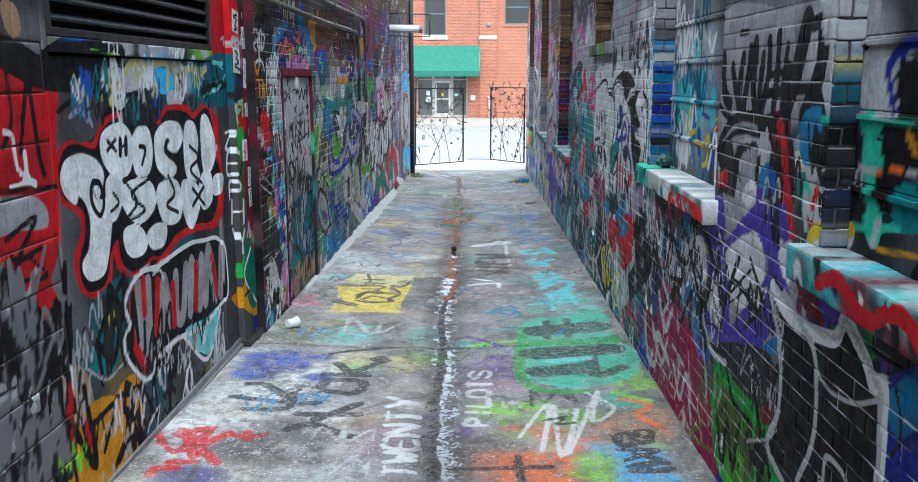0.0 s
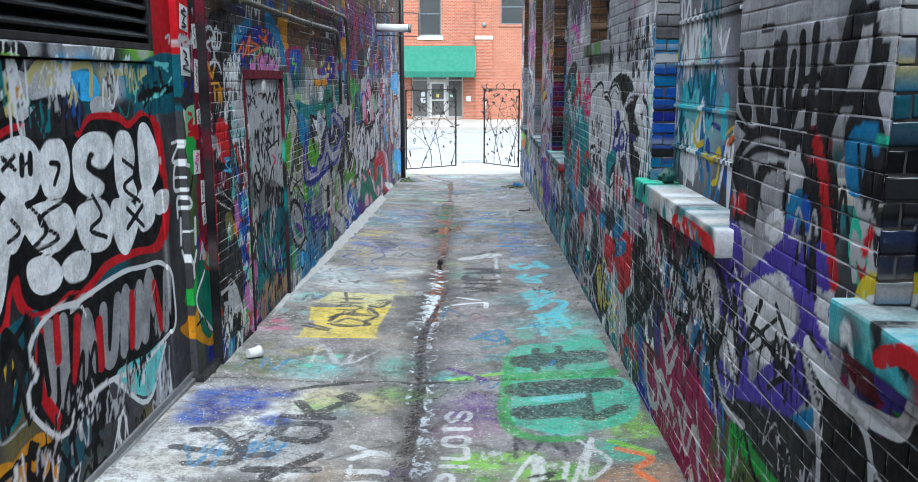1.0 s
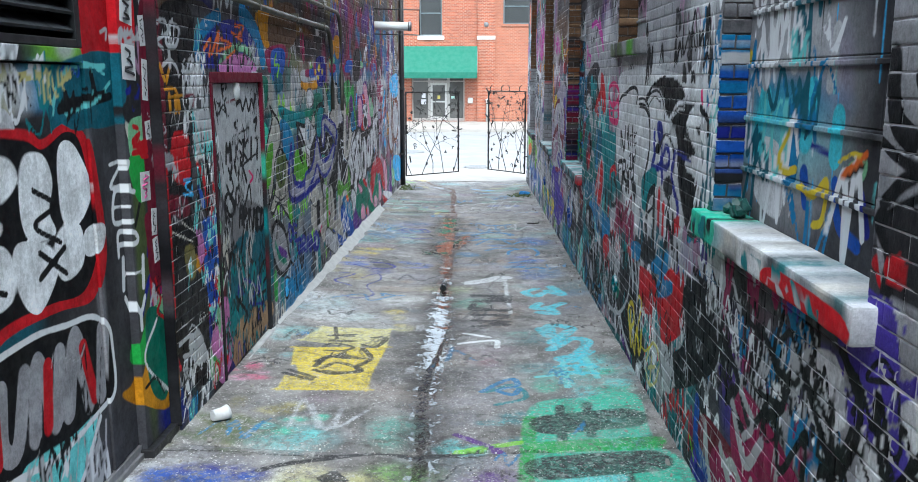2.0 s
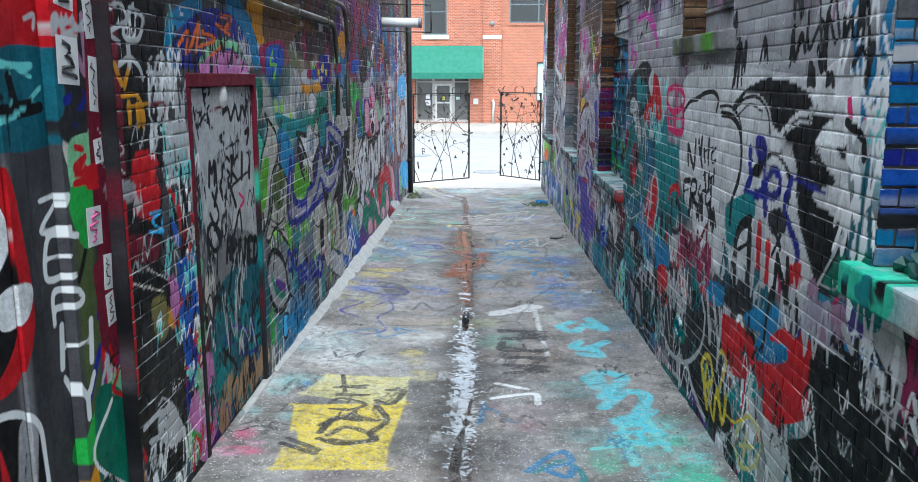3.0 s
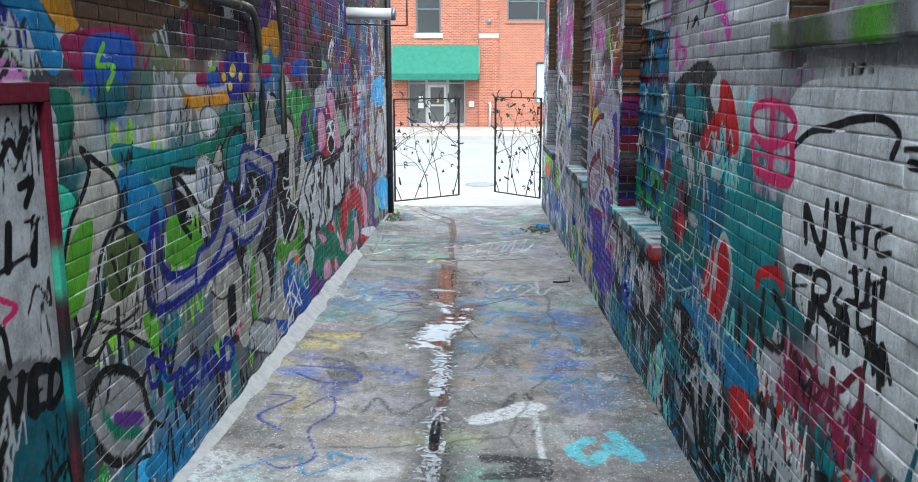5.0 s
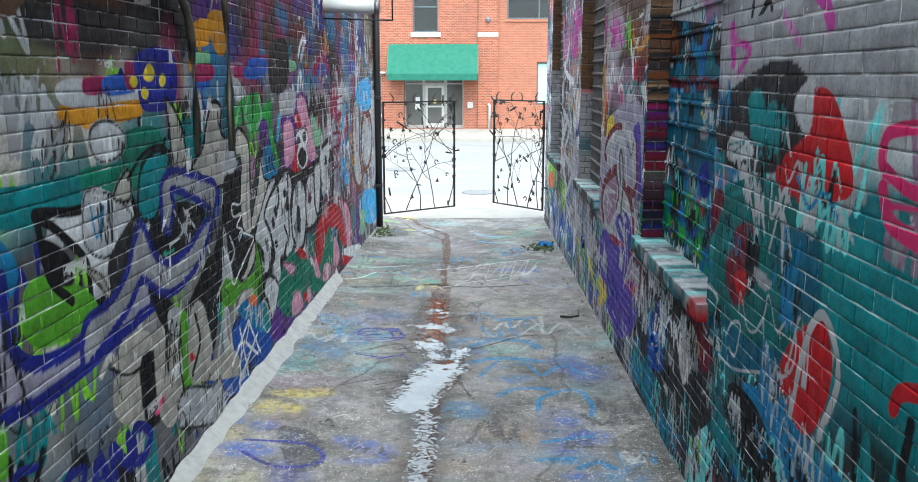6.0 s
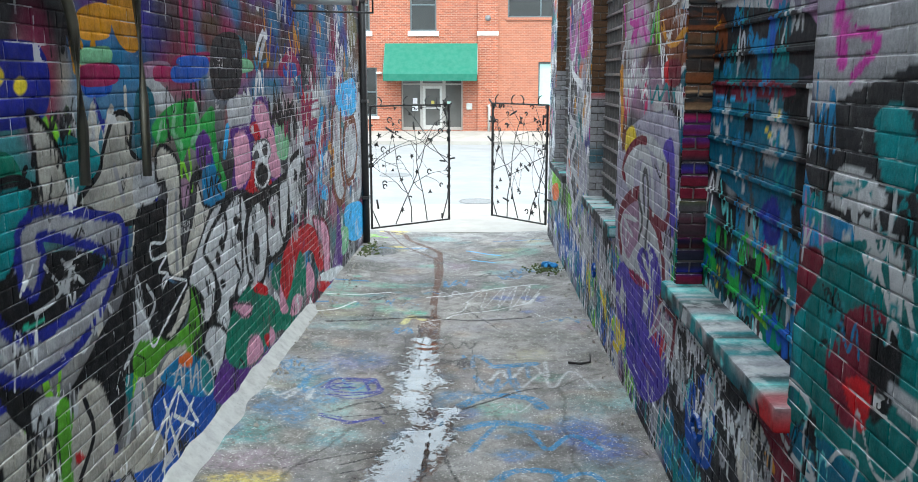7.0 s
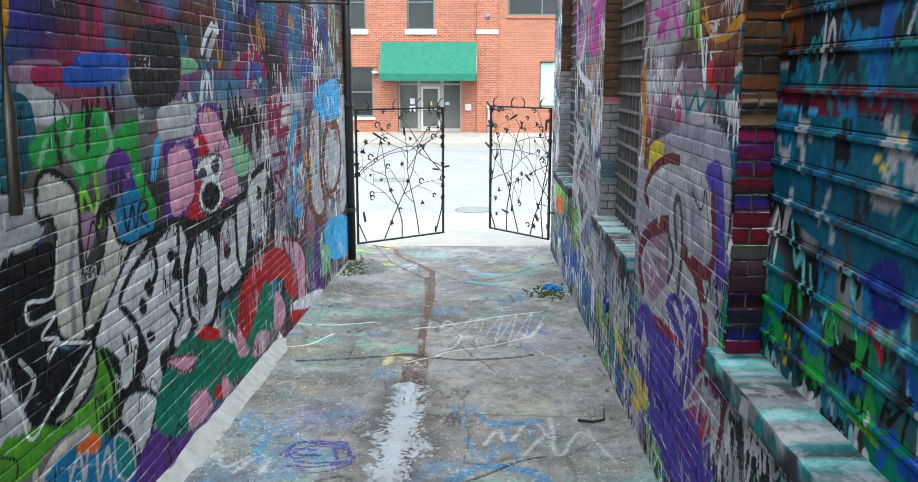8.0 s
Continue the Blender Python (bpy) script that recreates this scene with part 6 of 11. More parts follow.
# the mural with the pale face, pale letters and green creature
WL.fill("silver", "12.62,1.67 12.88,1.65 12.90,1.50 12.59,1.47")
WL.fill("black", "12.57,1.40 12.82,1.44 12.99,1.42 12.97,1.18 12.96,0.97 13.34,0.84 12.90,0.67 12.66,0.67 12.48,0.89")
WL.fill("silver", "12.52,1.11 12.60,0.87 12.67,0.71 12.45,0.74")
WL.fill("petrol", "12.69,2.04 12.89,2.05 12.92,1.86 12.80,1.73 12.64,1.75")
WL.fill("green", "12.88,1.84 12.97,1.90 13.20,1.96 13.59,1.98 13.58,1.82 13.93,1.93 13.96,1.81 13.61,1.69 13.44,1.72 13.31,1.64 13.17,1.81 12.97,1.76")
WL.stroke("celery", 0.049, "13.24,1.94 13.19,1.82 13.32,1.72")
WL.stroke("celery", 0.053, "13.61,1.95 13.65,1.80 13.50,1.73")
WL.stroke("celery", 0.036, "12.95,1.79 13.02,1.88")
WL.stroke("soot", 0.036, "13.10,1.90 13.13,1.77")
WL.stroke("soot", 0.050, "13.42,1.96 13.39,1.82")
WL.fill("purple", "13.74,1.78 13.86,1.71 13.86,1.60 13.72,1.54 13.60,1.61 13.59,1.72")
WL.fill("azure", "13.68,1.52 13.88,1.55 14.09,1.51 14.12,1.31 13.89,1.30 13.70,1.31")
WL.stroke("green", 0.114, "13.93,1.76 13.98,1.59 14.13,1.40")
WL.stroke("sky", 0.087, "14.27,1.77 14.17,1.60")
WL.line("black", 0.017, "13.74,1.50 13.77,1.35 13.85,1.48 13.88,1.34 13.96,1.48 14.06,1.45 13.95,1.40 14.05,1.33")
WL.fill("mauve", "13.27,1.52 13.40,1.49 13.40,1.41 13.31,1.35 13.26,1.43")
WL.fill("silver", "14.34,1.97 14.96,1.96 14.88,1.77 14.37,1.77")
WL.fill("purple", "14.37,1.76 14.88,1.77 14.99,1.92 15.47,1.92 15.80,1.31 15.85,1.20 14.43,1.29 14.41,1.55")
WL.fill("pink", "14.44,1.70 14.77,1.68 14.82,1.41 14.48,1.33 14.42,1.46")
WL.fill("pink", "15.02,1.88 15.40,1.87 15.81,1.36 15.67,1.27 15.32,1.38 15.22,1.63")
WL.fill("red", "14.87,1.74 14.99,1.65 14.91,1.51 14.81,1.36 14.57,1.20 15.13,1.13 15.49,1.24 15.05,1.38 15.15,1.64 15.05,1.77")
WL.piece("white", "soot", 0.019, "14.93,1.58 15.11,1.62 15.41,1.60 15.49,1.49 15.38,1.43 15.46,1.30 15.24,1.22 14.98,1.27 14.94,1.37 15.00,1.46 14.90,1.51")
WL.fill("char", "15.03,1.55 15.10,1.50 15.01,1.46 14.93,1.51")
WL.fill("char", "15.31,1.58 15.38,1.53 15.31,1.48 15.21,1.54")
WL.fill("black", "15.16,1.43 15.33,1.38 15.36,1.30 15.18,1.26 15.02,1.31 15.00,1.39")
WL.fill("celery", "15.70,1.70 16.04,1.73 16.21,1.54 16.06,1.40 15.75,1.46")
WL.fill("char", "16.05,1.77 16.43,1.77 16.60,1.62 16.26,1.54")
WL.line("black", 0.042, "15.51,1.90 15.56,1.74 15.70,1.87 15.80,1.74")
WL.line("black", 0.044, "15.90,1.89 15.83,1.75 16.04,1.76 16.12,1.89")
WL.line("black", 0.058, "16.24,1.90 16.20,1.76")
WL.line("black", 0.028, "16.46,1.91 16.28,1.84 16.49,1.76")
WL.fill("silver", "16.81,1.93 17.73,1.96 17.75,1.59 16.86,1.60")
WL.line("wine", 0.066, "16.87,1.90 16.91,1.65 17.12,1.87 17.22,1.64")
WL.line("wine", 0.065, "17.36,1.94 17.26,1.65 17.60,1.65")
WL.line("wine", 0.014, "16.78,1.78 17.78,1.79")
WL.line("wine", 0.019, "16.90,1.85 17.72,1.88")
WL.fill("lilac", "16.89,1.54 17.54,1.55 17.47,0.83 16.94,0.81 16.78,1.15")
WL.line("maroon", 0.028, "16.96,1.46 17.47,1.43 17.39,1.28 16.97,1.28 17.31,1.07 16.89,1.05")
WL.stroke("sky", 0.171, "17.96,1.72 17.64,1.43 17.87,1.17 17.62,0.95 18.09,0.79")
WL.stroke("azure", 0.148, "18.24,1.74 18.40,1.42 17.97,1.31")
WL.stroke("amber", 0.138, "18.33,1.34 18.93,1.05 18.43,0.99")
WL.fill("silver", "18.70,1.68 19.21,1.69 19.18,0.82 19.43,0.68 19.28,0.53 18.70,0.69 18.70,1.08")
WL.fill("silver", "19.60,1.50 20.27,1.53 20.60,1.32 20.43,0.81 19.89,0.80 19.53,1.12")
WL.fill("silver", "20.67,1.74 21.16,1.76 21.08,0.56 20.56,0.48")
WL.line("umber", 0.076, "18.64,1.72 18.53,1.41 18.62,0.80 19.03,0.54 19.46,0.64 19.21,1.02 19.25,1.69")
WL.line("umber", 0.079, "19.60,1.50 19.38,1.14 19.64,0.76 20.23,0.75 20.66,1.09 20.45,1.52 19.68,1.52")
WL.fill("sky", "19.26,1.99 20.48,2.04 20.67,1.74 19.58,1.67 19.05,1.76")
WL.fill("sky", "19.42,0.40 21.03,0.24 21.07,-0.22 19.71,-0.05")
WL.fill("celery", "18.73,0.22 19.61,0.11 19.49,-0.15 18.75,-0.08")
# pale letters
WL.fill("black", "13.26,0.92 13.73,1.24 14.47,1.30 15.02,1.21 16.13,1.28 16.83,1.42 16.89,0.76 15.92,0.57 15.27,0.57 14.65,0.45 14.17,0.39 14.01,0.30 13.75,0.07 13.50,0.38 13.55,0.65")
WL.piece("pale", "black", 0.033, "13.30,0.92 13.80,1.25 14.05,1.25 13.62,1.03 13.81,0.81 13.74,0.59 13.57,0.55 13.54,0.71 13.43,0.81")
WL.piece("pale", "black", 0.041, "13.61,1.01 13.78,1.13 14.10,1.22 14.43,1.29 14.50,1.21 14.43,1.04 14.38,0.97 14.63,0.88 14.64,0.65 14.45,0.53 14.12,0.56 14.12,0.42 14.02,0.34 13.79,0.49 13.80,0.57 13.91,0.65 13.74,0.90")
WL.piece("pale", "black", 0.049, "14.51,1.26 14.67,1.10 14.56,0.92 14.67,0.58 14.34,0.51 14.32,0.63 14.48,0.69")
WL.piece("pale", "black", 0.057, "14.61,0.91 14.76,1.11 15.03,1.16 15.25,1.01 15.27,0.76 15.11,0.51 14.91,0.48 14.67,0.61 14.60,0.77")
WL.piece("pale", "black", 0.058, "15.32,1.08 15.65,1.14 15.81,0.97 15.72,0.82 15.88,0.68 15.79,0.60 15.30,0.62")
WL.piece("pale", "black", 0.066, "15.79,1.21 16.22,1.19 16.13,1.06 15.94,0.67 15.77,0.74 15.73,0.98")
WL.piece("pale", "black", 0.065, "16.12,1.31 16.70,1.40 16.71,1.20 16.57,1.10 16.72,0.92 16.52,0.81 16.16,0.80 16.13,1.06")
WL.piece("pale", "black", 0.036, "13.61,0.51 13.84,0.46 14.02,0.33 13.93,0.23 13.77,0.08 13.63,0.29 13.51,0.41")
WL.fill("black", "14.85,0.90 14.98,0.84 14.94,0.65 14.84,0.71")
WL.fill("black", "14.02,1.03 14.06,0.98 14.00,0.95 13.95,1.01")
WL.fill("black", "13.90,0.95 13.94,0.90 13.89,0.87 13.85,0.92")
WL.fill("black", "13.98,0.74 14.03,0.70 13.97,0.69 13.92,0.73")
WL.fill("black", "14.37,1.13 14.42,1.09 14.35,1.07 14.31,1.11")
WL.fill("black", "15.45,0.95 15.55,0.90 15.49,0.85 15.41,0.88")
WL.fill("black", "16.40,1.25 16.51,1.20 16.42,1.15 16.33,1.19")
WL.line("black", 0.034, "14.10,1.22 14.13,1.07 14.07,1.01")
WL.line("black", 0.024, "14.29,0.82 14.42,0.67 14.25,0.58")
WL.line("silver", 0.020, "14.49,0.67 14.35,0.60")
# green creature below the letters
WL.fill("purple", "13.66,0.00 13.78,0.14 14.00,0.15 14.55,-0.09 15.79,-0.19 16.99,-0.28 17.97,-0.31 18.60,0.05 18.85,0.53 18.99,-0.35 16.97,-0.36 16.13,-0.33 14.89,-0.26 14.11,-0.20")
WL.fill("red", "15.65,0.43 16.05,0.61 16.49,0.66 17.13,0.57 18.04,0.10 17.51,0.00 17.09,0.33 16.44,0.36 16.04,0.10 15.79,0.16")
WL.piece("pink", "maroon", 0.048, "17.24,0.65 17.90,0.50 18.18,0.26 18.11,-0.16 17.80,-0.11 17.74,0.22 17.38,0.47")
WL.fill("emerald", "16.04,0.14 16.53,0.42 16.79,0.03 16.37,-0.08 15.92,-0.19 15.50,-0.08 14.47,-0.05 13.99,0.18 14.13,0.42 14.66,0.52 15.39,0.23 15.66,0.08")
WL.fill("emerald", "15.44,0.51 15.71,0.46 15.55,0.29 15.34,0.40")
WL.line("silver", 0.017, "15.46,0.46 15.58,0.29")
WL.piece("pink", "bottle", 0.014, "14.54,0.12 14.84,0.08 14.97,-0.11 14.51,-0.07")
WL.fill("pink", "16.23,0.04 16.56,-0.06 16.36,-0.15 16.01,-0.07")
WL.fill("pink", "15.23,0.02 15.39,-0.11 15.21,-0.12")
WL.fill("red", "15.03,0.01 15.18,-0.03 15.12,-0.10")
WL.fill("red", "14.83,0.51 15.16,0.39 15.15,0.34 14.77,0.47")
WL.piece("pink", "black", 0.016, "14.21,0.50 14.64,0.39 14.67,0.32 14.49,0.33 14.32,0.41")
WL.fill("pink", "15.63,0.27 15.78,0.13 15.91,-0.01 15.64,0.06")
WL.fill("pink", "16.84,0.23 17.14,0.07 17.16,-0.10 16.79,-0.08")
WL.fill("white", "17.53,-0.06 18.90,-0.26 19.14,-0.39 17.64,-0.18")
WL.fill("red", "17.39,-0.11 18.07,-0.27 18.20,-0.40 17.50,-0.22")
# pale forms and bright green at the near end
WL.piece("bone", "black", 0.034, "12.92,1.73 13.01,1.75 13.15,1.70 13.24,1.61 13.24,1.38 13.22,1.14 13.21,0.95 13.03,0.99 12.96,1.09 12.96,1.28 13.02,1.42 12.99,1.55 12.90,1.55 12.89,1.66")
WL.piece("bone", "black", 0.026, "13.50,1.50 13.54,1.41 13.41,1.24 13.23,1.05 13.24,0.96 13.44,1.03 13.74,1.23 13.79,1.28 13.65,1.32 13.59,1.44")
WL.stroke("mid", 0.046, "13.18,1.45 13.12,1.24 13.12,1.02")
WL.stroke("black", 0.012, "12.91,1.57 13.01,1.55")
WL.fill("leaf", "12.45,0.75 12.64,0.72 13.01,0.64 13.25,0.65 13.34,0.84 13.40,0.80 13.50,0.60 13.44,0.42 13.33,0.39 13.12,0.55 12.87,0.60 12.64,0.55 12.43,0.62")
WL.piece("bone", "black", 0.027, "12.82,0.70 12.97,0.70 13.27,0.87 13.31,0.81 13.26,0.72 13.01,0.64 12.89,0.66")
WL.line("black", 0.026, "13.36,0.84 13.45,0.68 13.49,0.51 13.45,0.37")
WL.stroke("bone", 0.059, "13.16,0.51 12.90,0.53 12.73,0.47")
WL.line("black", 0.011, "12.45,0.71 12.56,0.64 12.54,0.56")
WL.fill("azure", "12.82,0.48 13.11,0.48 13.33,0.39 13.47,0.31 13.46,0.10 12.81,0.43")
WL.line("silver", 0.019, "12.96,0.36 13.06,0.44 13.09,0.29 13.14,0.42")
WL.line("silver", 0.021, "13.23,0.38 13.23,0.22 13.35,0.34 13.36,0.18")
WL.line("silver", 0.008, "12.89,0.45 13.40,0.24")
WL.fill("orange", "13.06,0.48 13.24,0.45 13.25,0.38 13.09,0.44")
WL.piece("teal", "silver", 0.018, "13.45,0.36 13.62,0.24 13.65,0.08 13.52,0.08 13.42,0.19")
WL.line("white", 0.013, "13.03,1.44 12.96,1.22 12.75,1.24 12.75,1.15 12.97,1.14 12.83,1.07 12.97,1.02 12.87,0.96 12.92,1.01 13.27,0.91")
WL.line("white", 0.013, "13.27,0.89 12.92,0.77 12.68,0.68 12.62,0.83 12.50,0.99")
# the west wall's upper band
WL.fill("wine", "12.98,2.18 13.23,2.17 13.23,2.12 12.97,2.12")
WL.fill("blue", "13.27,2.18 13.72,2.20 13.72,2.12 13.27,2.11")
WL.stroke("silver", 0.073, "15.50,2.49 15.27,2.28")
WL.fill("soot", "14.04,2.36 14.67,2.41 14.61,2.04 14.02,2.01")
# the turquoise figure
WR.fill("mid", "11.17,2.29 10.42,2.36 10.01,2.32 9.96,2.06 10.22,2.16 10.56,2.14 11.04,1.98")
WR.stroke("magenta", 0.079, "11.01,2.33 10.97,2.19")
WR.stroke("magenta", 0.037, "11.00,2.28 10.74,2.23 10.89,2.13")
WR.stroke("orchid", 0.037, "10.34,2.35 10.14,2.23")
WR.fill("soot", "11.18,1.96 10.56,2.14 10.21,2.16 9.98,2.04 10.02,1.91 10.21,1.78 10.47,1.73 11.04,1.72")
WR.fill("teal", "10.70,2.01 10.54,2.04 10.45,1.87 10.60,1.84")
WR.fill("teal", "10.45,1.99 10.25,1.98 10.23,1.87 10.39,1.82")
WR.fill("silver", "10.15,2.00 10.04,2.09 9.96,2.06 10.00,1.91")
WR.fill("red", "9.96,2.06 9.98,1.91 10.22,1.80 10.30,1.72 10.11,1.67 9.89,1.73")
WR.fill("pine", "11.22,1.25 11.03,1.53 10.47,1.69 9.86,1.58 9.81,1.29 10.06,1.05 10.67,0.78 11.12,0.85")
WR.fill("lagoon", "10.09,1.52 9.86,1.54 9.81,1.31 10.07,1.24")
WR.fill("lagoon", "11.04,0.94 10.42,0.98 10.07,1.04 10.67,0.78 11.09,0.81")
WR.stroke("teal", 0.076, "11.08,1.48 11.15,1.27 11.13,1.01")
WR.stroke("teal", 0.024, "10.95,1.55 10.46,1.67")
WR.fill("silver", "10.98,1.78 10.86,1.86 10.63,1.81 10.66,1.77 10.93,1.74")
WR.line("teal", 0.008, "10.94,1.80 10.72,1.83 10.90,1.76")
WR.line("silver", 0.019, "10.70,1.62 10.64,1.56 10.60,1.63")
WR.line("silver", 0.021, "10.55,1.67 10.51,1.56")
WR.line("silver", 0.020, "10.46,1.67 10.41,1.56")
WR.line("silver", 0.017, "10.34,1.69 10.33,1.56 10.28,1.58")
WR.line("silver", 0.017, "10.25,1.68 10.18,1.55")
WR.line("silver", 0.016, "10.16,1.69 10.18,1.61")
WR.fill("maroon", "10.86,1.35 10.63,1.48 10.50,1.42 10.55,1.23 10.72,1.09 10.88,1.19")
WR.fill("black", "10.60,1.42 10.45,1.43 10.47,1.26 10.57,1.18")
WR.fill("red", "10.75,1.20 10.61,1.25 10.62,1.12")
WR.fill("mid", "10.48,1.30 10.28,1.29 10.38,1.25")
WR.line("silver", 0.019, "11.25,0.99 11.17,1.06 10.99,1.03 11.03,0.89 10.92,0.80 11.21,0.82 11.27,0.93")
WR.line("silver", 0.011, "10.93,0.77 10.67,0.79 10.31,0.90 10.09,0.96 9.98,1.04 9.97,1.16 10.06,1.20 10.17,1.12 10.28,1.24 10.33,1.14 10.43,1.04 10.54,1.04 10.65,1.16 10.66,1.06")
WR.line("silver", 0.013, "10.82,0.91 10.74,0.99 10.62,1.01 10.68,0.85 10.77,0.86")
WR.line("black", 0.019, "10.15,1.53 10.09,1.38 10.14,1.19")
WR.line("black", 0.015, "10.93,1.46 10.82,1.37 10.95,1.27")
WR.fill("red", "10.04,1.09 9.80,1.25 9.76,1.04 10.08,0.92")
WR.piece("silver", "teal", 0.009, "10.02,1.67 9.89,1.72 9.86,1.57 9.99,1.58")
WR.fill("maroon", "11.24,1.50 11.01,1.56 11.07,1.43 11.23,1.30")
WR.stroke("soot", 0.084, "11.22,1.63 11.24,1.35 11.22,1.04")
# the white looped figure on mauve, and scrawls round it
WR.fill("lilac", "14.91,1.67 13.28,1.92 13.08,1.43 13.18,1.03 13.57,0.79 14.79,0.70 15.31,1.07")
WR.fill("violet", "14.79,0.70 14.25,0.71 13.75,0.76 13.43,0.72 13.28,0.54 13.08,0.33 13.79,-0.02 14.66,0.12 15.06,0.47")
WR.fill("violet", "13.48,1.69 13.22,1.74 13.09,1.30 13.21,1.24 13.26,1.50")
WR.fill("silver", "14.96,1.44 14.63,1.64 14.17,1.73 13.83,1.74 13.53,1.68 13.32,1.57 13.24,1.37 13.30,1.24 13.54,1.22 13.76,1.22 13.33,1.16 13.24,1.01 13.23,0.79 13.51,0.81 13.82,0.77 14.34,0.74 14.85,0.77 15.06,0.96 14.89,1.15 14.55,1.30 14.90,1.36")
WR.fill("lilac", "14.53,1.36 14.41,1.58 14.08,1.65 13.75,1.63 13.55,1.54 13.45,1.33 13.61,1.27 13.86,1.27 14.39,1.31")
WR.fill("mauve", "14.78,1.09 14.29,1.26 14.04,1.14 14.15,0.95 14.53,0.81 14.80,0.90")
WR.line("maroon", 0.044, "14.79,1.36 14.92,1.43 14.71,1.58 14.31,1.69 14.03,1.71")
WR.line("maroon", 0.076, "14.86,0.80 15.01,0.95 14.85,1.14 14.46,1.28 14.20,1.33")
WR.line("maroon", 0.065, "13.82,1.25 13.54,1.19 13.37,1.06 13.31,0.91 13.37,0.75")
WR.line("maroon", 0.051, "13.33,1.60 13.26,1.37 13.37,1.24 13.79,1.25")
WR.line("silver", 0.055, "14.47,1.33 14.41,1.55 14.07,1.62 13.83,1.56 13.70,1.28")
WR.line("silver", 0.078, "14.09,1.03 14.14,1.45 13.98,1.52 13.88,1.33")
WR.line("silver", 0.039, "14.44,0.80 14.08,1.00 13.80,1.00 13.69,0.78")
WR.fill("violet", "14.16,0.88 13.81,1.03 13.49,1.00 13.38,0.83 13.71,0.78")
WR.line("silver", 0.036, "13.97,0.93 13.73,0.84")
WR.line("silver", 0.027, "14.26,1.13 14.78,1.07 14.40,0.99")
WR.line("char", 0.043, "13.99,1.25 14.08,1.46 13.95,1.49 13.86,1.27 13.90,1.01")
WR.line("soot", 0.036, "14.23,1.30 14.05,1.17 14.16,1.01")
WR.fill("wine", "14.46,0.72 13.96,0.76 13.75,0.76 14.25,0.69")
WR.line("silver", 0.024, "13.40,1.08 13.14,1.04 13.18,0.81")
WR.line("silver", 0.021, "13.91,0.55 13.62,0.76 13.65,0.48 13.33,0.76 13.39,0.49")
WR.line("silver", 0.013, "13.68,0.44 13.16,0.70 13.26,0.43 12.93,0.71")
WR.line("maroon", 0.022, "13.23,0.76 12.98,0.75 13.03,0.53")
WR.line("maroon", 0.027, "12.93,0.95 12.95,0.73 12.99,0.50")
WR.line("silver", 0.020, "13.14,0.60 13.01,0.46 12.89,0.76")
WR.line("navy", 0.042, "14.52,0.33 14.15,0.24 14.27,0.42 13.92,0.27")
WR.line("purple", 0.022, "13.84,0.23 13.40,0.28")
# above the figure
WR.fill("umber", "13.71,2.51 12.89,2.44 12.85,2.17 13.29,2.19 13.62,2.34")
WR.line("amber", 0.016, "13.67,2.49 13.55,2.38 13.34,2.31 13.14,2.34 12.93,2.42")
WR.fill("orchid", "14.67,2.59 14.14,2.55 14.19,2.46 13.91,2.36 14.32,2.41")
WR.stroke("magenta", 0.090, "14.71,2.39 14.49,2.51")
WR.stroke("green", 0.076, "13.93,2.47 14.01,2.37")
WR.fill("maroon", "13.42,2.21 13.18,2.22 13.10,2.13 13.26,2.08 13.40,2.12")
WR.line("teal", 0.025, "13.97,2.06 13.89,1.97 13.73,2.07 13.65,1.99 13.46,2.08 13.39,2.01")
WR.line("silver", 0.034, "14.74,2.15 14.63,2.05 14.42,2.18 14.24,2.06 14.07,2.21")
WR.line("silver", 0.017, "13.75,1.92 13.43,1.95 13.52,1.87")
WR.fill("silver", "13.09,2.18 12.86,2.20 12.86,2.14 13.04,2.12")
WR.fill("silver", "13.21,2.05 13.06,2.07 13.03,1.98 13.15,1.97")
WR.stroke("silver", 0.019, "12.93,1.89 12.81,1.88")
WR.fill("yellow", "14.91,1.67 14.57,1.77 14.39,1.69 14.76,1.58")
WR.stroke("amber", 0.161, "15.12,2.15 14.98,1.71")
WR.stroke("umber", 0.155, "14.89,1.82 14.92,1.64")
WR.line("silver", 0.068, "18.93,1.65 18.09,1.46 18.63,1.10 17.72,0.92 18.37,0.50 17.83,0.37")
WR.line("silver", 0.106, "18.36,1.56 19.10,1.11 18.30,0.64")
WR.line("white", 0.064, "18.36,2.56 18.79,2.22 17.77,2.04")
WR.line("orchid", 0.126, "19.23,2.85 18.83,2.40 18.38,2.68")
# the blue shutter's paint
WR.fill("lagoon", "12.99,1.97 11.86,1.97 11.77,1.56 12.27,1.55 12.96,1.68")
WR.fill("petrol", "12.99,2.17 11.90,2.18 11.88,2.09 12.96,2.03")
WR.fill("maroon", "12.94,2.09 12.34,2.11 11.88,2.09 11.87,2.06 12.93,2.02")
WR.stroke("red", 0.011, "12.57,2.03 11.90,2.04")
WR.stroke("sky", 0.016, "12.96,2.03 12.60,2.03")
WR.stroke("azure", 0.078, "12.36,2.01 12.37,1.95")
WR.stroke("blue", 0.102, "12.10,2.34 12.14,2.17")
WR.stroke("yellow", 0.022, "11.95,1.97 12.02,1.88 12.10,1.90")
WR.stroke("silver", 0.041, "12.72,1.93 12.68,1.80")
